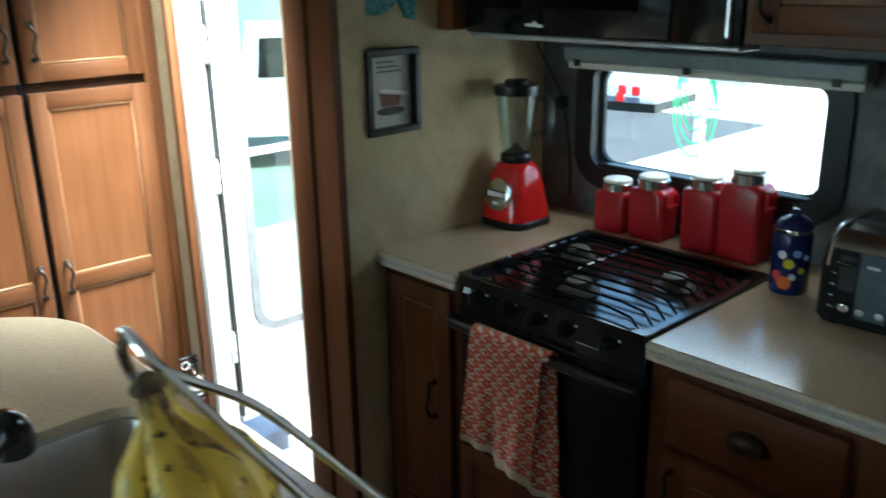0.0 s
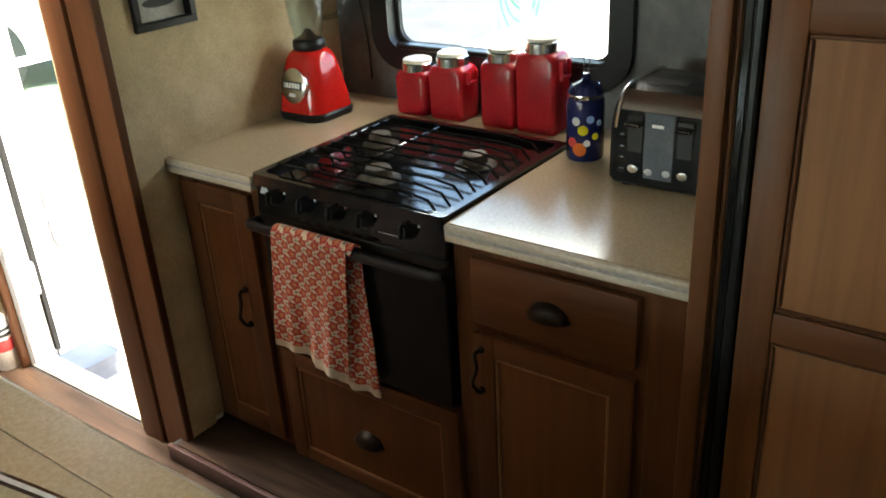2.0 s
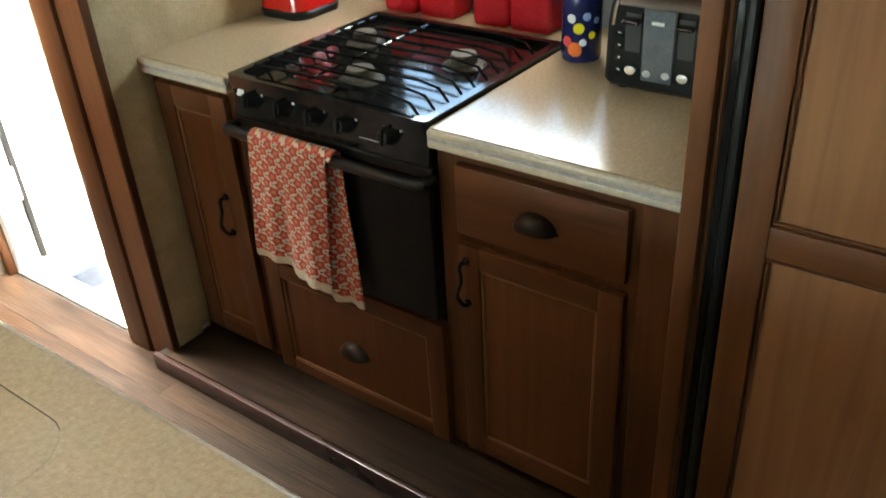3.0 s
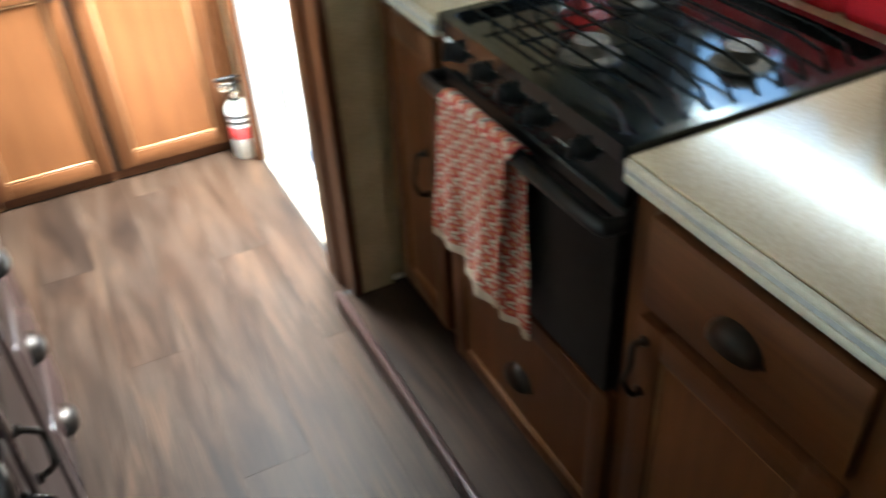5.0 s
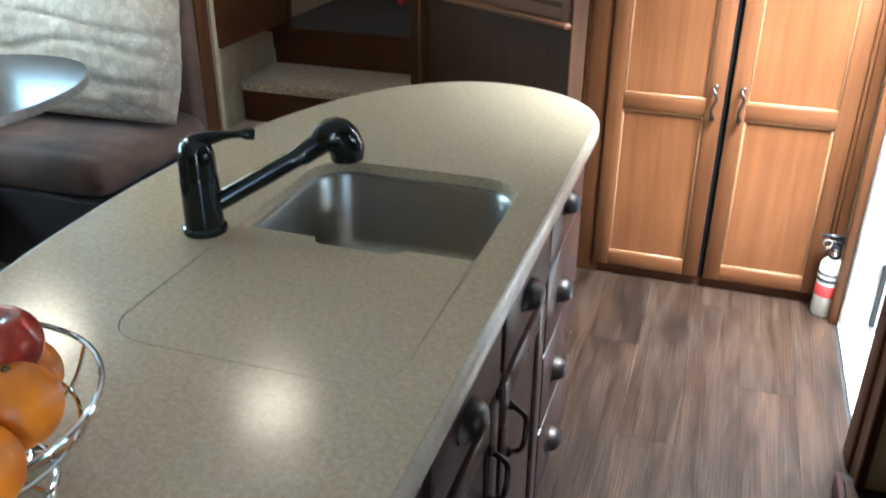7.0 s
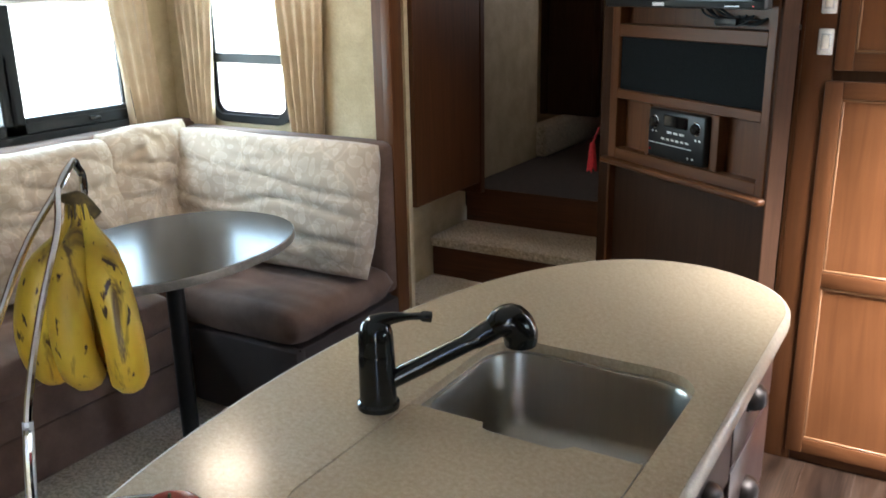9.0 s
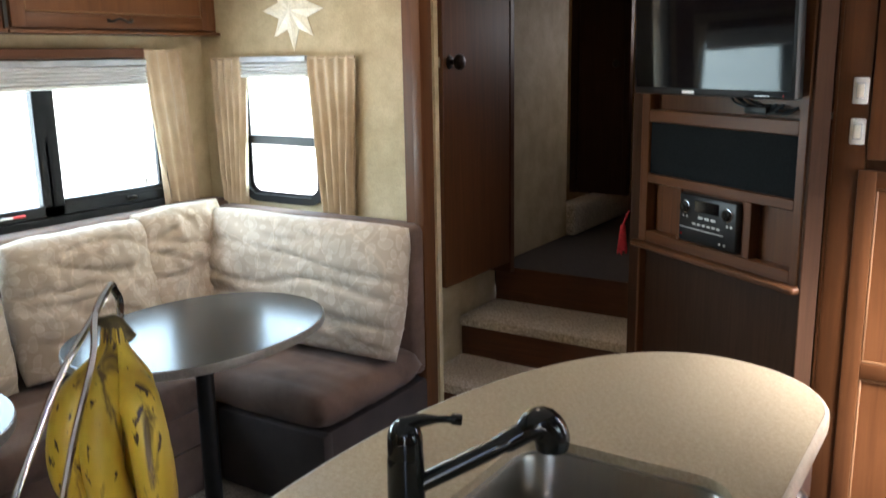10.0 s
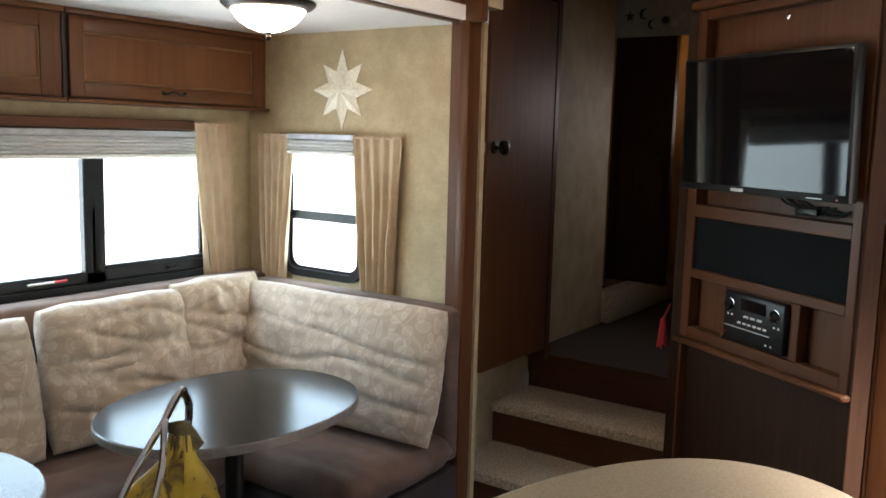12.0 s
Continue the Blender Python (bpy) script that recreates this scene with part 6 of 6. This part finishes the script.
# bathroom door standing open over the stairs
bd_ = tagged(thing("door_3", (-0.80, 3.84, 0.63), "red-brown slab door standing open above the stairs", "door"), kind="structure")
part("leaf", box(bm_new(), -0.815, 3.335, 0.606, -0.782, 3.90, 2.20, 0.003), cherry_v, bd_)
for sx, xx in ((1, -0.782), (-1, -0.815)):
    part("handle", lathe(bm_new(), ((0.011, 0), (0.010, 0.02), (0.016, 0.03), (0.029, 0.038), (0.032, 0.05), (0.027, 0.062), (0.012, 0.067), (1e-4, 0.068)), n=20, m=axes((xx, 3.387, 1.553), (0, sx, 0), (0, 0, 1), (sx, 0, 0))), bronze, bd_, "dark bronze door knob")
    part("rose", lathe(bm_new(), ((0.028, 0), (0.026, 0.005), (0.012, 0.008)), n=20, m=axes((xx, 3.387, 1.553), (0, sx, 0), (0, 0, 1), (sx, 0, 0))), bronze, bd_)
part("latch", box(bm_new(), -0.806, 3.331, 1.533, -0.791, 3.337, 1.573), chrome, bd_)
part("jamb", box(bm_new(), -0.918, 3.903, 0.55, -0.78, 3.945, 2.25, 0.004), walnut_v, bd_)

# added wall that blocks the sky showing through the gap by the pantry
setting("wall_behind_cabinet", box(bm_new(), 0.022, 3.59, 0.0, 0.746, 3.63, 2.46), walnut_v, "added wooden wall behind the television cabinet, dark to match its shade", "wall")

# ---- television cabinet ----
tvm = axes((0.020, 3.441, 0), (0.83 * 0.935, -0.557 * 0.935, 0), (0, 0, 1), (-0.557, -0.83, 0))
tc = thing("television_cabinet", (0.35, 3.22, 0), "angled red-brown cabinet with shelves for television and radio", "cabinet")
tp = lambda name, q, material, bev=0.003, parent=None, label="": part(name, local(box(bm_new(), *q, bev), tvm), material, parent or tc, label)
tp("lower_panel", (0.0, 0.0, -0.05, 0.855, 0.86, -0.03), dark_shaded_walnut)
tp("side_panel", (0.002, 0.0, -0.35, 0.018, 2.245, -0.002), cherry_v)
# right side darker than the left: shade of the recess in its colour
tp("side_panel", (0.852, 0.0, -0.075, 0.866, 2.245, -0.004), dark_shaded_walnut)
tp("back_panel", (0.0, 0.86, -0.06, 0.86, 2.245, -0.045), cherry_v)
tp("stile", (0.018, 0.88, -0.045, 0.055, 2.06, 0.0), cherry_v)
tp("stile", (0.815, 0.88, -0.045, 0.852, 2.06, 0.0), cherry_v)
tp("shelf", (-0.01, 0.862, -0.045, 0.862, 0.884, 0.028), cherry_h, 0.006)
tp("rail", (0.05, 0.884, -0.045, 0.815, 0.925, -0.002), cherry_h)
tp("rail", (0.05, 1.108, -0.045, 0.815, 1.142, -0.002), cherry_h)
tp("rail", (0.05, 1.33, -0.045, 0.815, 1.375, -0.002), cherry_h)
tp("rail", (0.05, 2.025, -0.045, 0.815, 2.06, -0.002), cherry_h)
tp("divider", (0.235, 0.925, -0.045, 0.262, 1.108, -0.004), cherry_v)
tp("divider", (0.592, 0.925, -0.045, 0.628, 1.108, -0.004), cherry_v)
tp("radio_board", (0.262, 0.925, -0.045, 0.592, 1.108, -0.008), cherry_h)
tp("speaker_panel", (0.05, 1.142, -0.045, 0.815, 1.33, -0.012), speaker_cloth, 0.002, None, "black speaker cloth panel")
tp("niche_floor", (0.05, 1.376, -0.25, 0.815, 1.382, -0.05), frame_grey)
tp("crown", (-0.02, 2.062, -0.045, 0.88, 2.09, 0.02), cherry_h, 0.006)
part("hook", local(lathe(bm_new(), ((0.010, 0), (0.010, 0.005), (0.005, 0.008)), n=14, m=Matrix.Translation((0.43, 2.0, -0.045))), tvm), chrome, tc)
ra = thing("car_radio", tuple(tvm @ Vector((0.43, 0.93, 0.0))), "black radio unit with two dials and small pale keys", "radio")
rm = tvm
part("case", local(box(bm_new(), 0.275, 0.932, -0.02, 0.585, 1.102, 0.014, 0.01, 3), rm), black_satin, ra)
part("display", local(box(bm_new(), 0.365, 1.045, 0.012, 0.495, 1.085, 0.016, 0.003), rm), tv_glass, ra)
for u in (0.315, 0.54):
    dk2 = part("dial", lathe(bm_new(), ((0.020, 0), (0.019, 0.012), (0.015, 0.016), (1e-4, 0.017)), n=22, m=rm @ Matrix.Translation((u, 1.055, 0.013))), black_gloss, ra)
    part("dial_ring", lathe(bm_new(), ((0.0225, 0), (0.0225, 0.003), (0.020, 0.004)), n=22, m=rm @ Matrix.Translation((u, 1.055, 0.013))), chrome, dk2)
for k in range(3):
    part("key", local(box(bm_new(), 0.385 + 0.034 * k, 1.022, 0.013, 0.410 + 0.034 * k, 1.030, 0.0155, 0.001), rm), label_white, ra)
for k in range(6):
    part("key", local(box(bm_new(), 0.355 + 0.026 * k, 0.998, 0.013, 0.373 + 0.026 * k, 1.005, 0.0155, 0.001), rm), label_white, ra)
part("disc_slot", local(box(bm_new(), 0.285, 0.982, 0.013, 0.52, 0.9845, 0.0155), rm), label_white, ra)
for u, v in ((0.30, 1.02), (0.32, 1.02), (0.535, 1.015), (0.555, 1.015), (0.50, 0.95), (0.525, 0.95)):
    part("key", local(box(bm_new(), u, v, 0.013, u + 0.008, v + 0.006, 0.0155), rm), label_white, ra)
part("red_light", local(box(bm_new(), 0.29, 0.955, 0.013, 0.297, 0.962, 0.0155), rm), lens_red, ra)

tv = thing("television", tuple(tvm @ Vector((0.42, 1.45, 0.08))), "black flat-screen television mounted on the cabinet", "television")
mt = tvm @ pose(0.478, 1.660, 0.006) @ pose(0, 0, 0, 2.0, 2.0, 0) @ pose(-0.415, -1.675, 0)
part("case", local(box(bm_new(), 0.03, 1.455, 0.05, 0.80, 1.895, 0.085, 0.008, 2), mt), black_satin, tv)
part("screen", local(box(bm_new(), 0.042, 1.478, 0.084, 0.788, 1.884, 0.0865, 0.001), mt), tv_glass, tv)
part("bezel_badge", local(box(bm_new(), 0.30, 1.4615, 0.0855, 0.36, 1.4715, 0.0875), mt), label_white, tv, "pale maker's badge on the bezel")
part("bezel_badge", local(box(bm_new(), 0.64, 1.462, 0.0855, 0.70, 1.465, 0.0875), mt), frame_grey, tv)
part("standby_light", local(box(bm_new(), 0.755, 1.462, 0.0855, 0.76, 1.466, 0.0875), mt), lens_red, tv)
part("mount", local(box(bm_new(), 0.34, 1.60, -0.045, 0.50, 1.76, 0.05, 0.004), mt), black_satin, tv)
cb = thing("cable_bundle", tuple(tvm @ Vector((0.62, 1.385, -0.06))), "tangled black cables on the shelf under the television", "cables")
random.seed(5)
for k in range(5):
    u0 = 0.52 + 0.03 * k
    pts = [tvm @ Vector((u0 - 0.02 * k, 1.47, 0.03)), tvm @ Vector((u0 - 0.03, 1.41 + 0.01 * random.random(), -0.03)), tvm @ Vector((u0 + 0.06, 1.386 + 0.02 * random.random(), -0.03)), tvm @ Vector((u0 + 0.13, 1.40 + 0.015 * random.random(), -0.035)), tvm @ Vector((u0 + 0.09, 1.388, -0.02)), tvm @ Vector((u0 + 0.02, 1.392, -0.03))]
    part("cable", tube(bm_new(), curve(pts, 6), 0.0035, 6), black_rubber, cb)
part("adapter", local(box(bm_new(), 0.56, 1.383, -0.042, 0.66, 1.408, -0.01, 0.005, 2), tvm), black_satin, cb)

# ---- outside ----
GZ = -0.85
setting("ground", box(bm_new(), -400, -400, GZ - 0.5, 400, 400, GZ), grass, "dry green campsite grass", "ground")
# gravel added as a pale ground so the outside burns out white
setting("pavement", box(bm_new(), -16.0, -12.0, GZ - 0.2, 7.0, 7.6, GZ + 0.01), gravel, "pale gravel pad added so the windows burn out white", "pavement")
setting("road", box(bm_new(), 8.2, 6.7, GZ - 0.2, 13.3, 12.5, GZ + 0.014), asphalt, "dark asphalt pad beside the parked trailer", "road")
setting("pavement_east", box(bm_new(), 7.6, -12.0, GZ - 0.2, 30.0, 14.0, GZ + 0.008), gravel, "pale sunlit gravel lot beside the trailer", "pavement")
# added on the north side for the same white view
setting("pavement_north", box(bm_new(), -16.0, 7.6, GZ - 0.2, 1.6, 16.0, GZ + 0.008), gravel, "pale gravel added to whiten the small window's view", "pavement")
setting("wall_outer_skin", box(bm_new(), 1.702, 2.975, GZ + 0.25, 1.715, 6.0, 2.3), wall_white, "white outer skin of the trailer", "wall")
th = thing("entry_steps", (2.0, 2.65, GZ), "folding metal entry steps below the doorway", "steps")
for k in range(3):
    part("tread", box(bm_new(), 1.72 + 0.22 * k, 2.35, -0.2 - 0.2 * k, 1.94 + 0.22 * k, 2.92, -0.175 - 0.2 * k, 0.006), frame_grey, th)
for y in (2.34, 2.93):
    part("side_arm", tube(bm_new(), [(1.72, y, -0.12), (2.3, y, GZ + 0.01)], 0.014, 8), frame_grey, th)


def truck(c, yaw):
    th = thing("pickup_truck", c, "white pickup truck parked on the pale ground", "truck")
    m = pose(*c, 0, 0, yaw)
    side = [(-2.7, 0.45), (2.6, 0.45), (2.75, 0.6), (2.7, 1.0), (1.3, 1.12), (0.75, 1.75), (-0.9, 1.78), (-1.05, 1.15), (-2.7, 1.12)]
    part("body", local(loft(bm_new(), [[(x, y, z) for x, z in side] for y in (-0.92, -0.88, 0.88, 0.92)]), m), white_paint, th)
    part("window", local(slab(bm_new(), [(0.05, 1.18), (1.0, 1.18), (0.66, 1.66), (0.05, 1.66)], 0.921, 0.93), m @ axes((0, 0, 0), (1, 0, 0), (0, 0, 1), (0, -1, 0))), tv_glass, th)
    part("window", local(slab(bm_new(), [(-0.8, 1.18), (-0.04, 1.18), (-0.04, 1.66), (-0.75, 1.66)], 0.921, 0.93), m @ axes((0, 0, 0), (1, 0, 0), (0, 0, 1), (0, -1, 0))), tv_glass, th)
    for x in (-1.75, 1.75):
        for y in (-0.93, 0.75):
            w = part("wheel", lathe(bm_new(), ((0.25, 0), (0.37, 0.0), (0.40, 0.03), (0.40, 0.17), (0.37, 0.2), (0.25, 0.2)), n=28, m=m @ axes((x, y + 0.2, 0.40), (1, 0, 0), (0, 0, 1), (0, -1, 0))), black_rubber, th)
            part("rim", lathe(bm_new(), ((0.25, 0.16), (0.22, 0.185), (0.08, 0.175), (0.05, 0.19), (1e-4, 0.19)), n=20, m=m @ axes((x, y + 0.2, 0.40), (1, 0, 0), (0, 0, 1), (0, -1, 0))), frame_grey, w)
        part("wheel_arch", lathe(bm_new(), ((0.50, 0.0), (0.50, 0.012), (0.44, 0.012)), n=28, m=m @ axes((x, -0.915, 0.45), (1, 0, 0), (0, 0, 1), (0, -1, 0))), ink, th)


truck((7.2, 10.2, GZ), -30)
th = thing("travel_trailer", (13.0, 8.6, GZ), "white travel trailer with red marker lights", "trailer")
mtr = pose(13.0, 8.6, GZ, 0, 0, 8)
part("body", local(box(bm_new(), 0.0, 0.0, 0.16, 2.4, 6.8, 3.2, 0.08, 3), mtr), white_paint, th)
# black block paints the shaded space under the trailer body
part("skirt", local(box(bm_new(), 0.08, 0.06, 0.016, 2.3, 6.7, 0.17), mtr), black_satin, th)
part("lower_band", local(box(bm_new(), -0.012, 0.3, 0.17, 0.0, 6.6, 0.27, 0.004), mtr), tote_blue, th)
for y, z in ((0.30, 0.30), (0.56, 0.31), (0.60, 0.17), (1.6, 0.28)):
    part("marker_light", local(box(bm_new(), -0.03, y, z, 0.01, y + 0.16, z + 0.16, 0.02), mtr), lens_red, th)
part("hitch", local(box(bm_new(), 0.9, -1.2, 0.45, 1.1, 0.05, 0.58, 0.02), mtr), frame_grey, th)
th = thing("storage_tote", (1.94, 3.22, -0.19), "blue-grey plastic tote standing by the entry step", "tote")
part("bin", loft(bm_new(), [[(x, y, z) for x, y in rrect(1.86 - s, 3.10 - s, 2.02 + s, 3.30 + s, 0.03, 4)] for s, z in ((-0.015, GZ + 0.012), (0.0, -0.24))]), tote_blue, th)
part("lid", slab(bm_new(), rrect(1.85, 3.09, 2.03, 3.31, 0.035, 4), -0.24, -0.20), tote_blue, th)
th = thing("garden_hose", (9.4, 5.6, GZ), "green hose looped over a white post", "hose")
part("post", box(bm_new(), 9.35, 5.6, GZ, 9.45, 5.7, GZ + 1.6, 0.01), white_plastic, th)
for k in range(4):
    part("loop", tube(bm_new(), [(9.3 - 0.01 * k, 5.65 + (0.16 + 0.04 * k) * math.cos(a * math.pi / 10), GZ + 1.15 - 0.1 * k + (0.42 + 0.05 * k) * math.sin(a * math.pi / 10)) for a in range(20)], 0.011, 6, True), print_green, th)
def tree(c, h, seed):
    random.seed(seed)
    th = thing("tree", c, "leafy green tree at the campsite's edge", "tree", "trees")
    part("trunk", tube(bm_new(), curve([c, (c[0] + 0.15, c[1], c[2] + h * 0.3), (c[0] - 0.1, c[1] + 0.1, c[2] + h * 0.6), (c[0], c[1], c[2] + h * 0.9)], 4), [0.26 - 0.018 * k for k in range(13)], 8), walnut_v, th)
    bm = bm_new()
    for k in range(900):
        a, r, z = random.uniform(0, 6.283), random.random() ** 0.5, random.uniform(0.3, 1.05)
        rad = h * 0.33 * r * (1.2 - abs(z - 0.62)) * (0.8 + 0.3 * math.sin(3 * a + seed))
        p = Vector((c[0] + rad * math.cos(a), c[1] + rad * math.sin(a), c[2] + h * z))
        e = Euler((random.uniform(0, 6), random.uniform(0, 6), random.uniform(0, 6))).to_matrix()
        s = random.uniform(0.15, 0.32)
        bm.faces.new([bm.verts.new(p + e @ Vector(q) * s) for q in ((-1, 0, 0), (0, -0.5, 0.1), (1, 0, 0), (0, 0.5, 0.1))])
    part("crown", bm, mottled("tree_leaves", (0.035, 0.07, 0.015), (0.08, 0.13, 0.03), 3, 0.7, 0.1, 50), th, smooth=0)


tree((11.0, 20.0, GZ), 8.0, 3)
tree((16.5, 24.0, GZ), 9.0, 9)
tree((20.0, 9.0, GZ), 8.5, 12)

# ---- floor planks ----
random.seed(11)
MW, ML = 0.152, 1.22
plank_meshes = {}


def plank(x0, x1, y0, y1, z, parent):
    key = (round(x1 - x0, 3), round(y1 - y0, 3))
    if key not in plank_meshes:
        w, l = key
        plank_meshes[key] = mesh_of("plank", box(bm_new(), 0.0001, 0.0001, -0.005, w - 0.0001, l - 0.0001, 0.0, 0.0003), vinyl)
    ob = new("plank", plank_meshes[key])
    ob.parent = parent
    ob.location = (x0, y0, z)


floor_ob = bpy.data.objects["floor"]
kfloor_ob = bpy.data.objects["floor_kitchen"]
x = -0.64
row = 0
while x < 1.608:
    x1 = min(x + MW, 1.615)
    y = -1.4 - ML * ((row * 0.37) % 1)
    while y < 3.085:
        a, b = max(y, -1.4), min(y + ML, 3.085)
        if b - a > 0.02:
            plank(x, x1, a, b, 0.0, floor_ob)
        y += ML
    x = x1
    row += 1
x = 1.573
while x < 1.76:
    x1 = min(x + MW, 1.80)
    y = -0.9 - ML * ((row * 0.37) % 1)
    while y < 2.13:
        a, b = max(y, -0.9), min(y + ML, 2.11)
        if b - a > 0.02:
            plank(x, x1, a, b, 0.052, kfloor_ob)
        y += ML
    x = x1
    row += 1
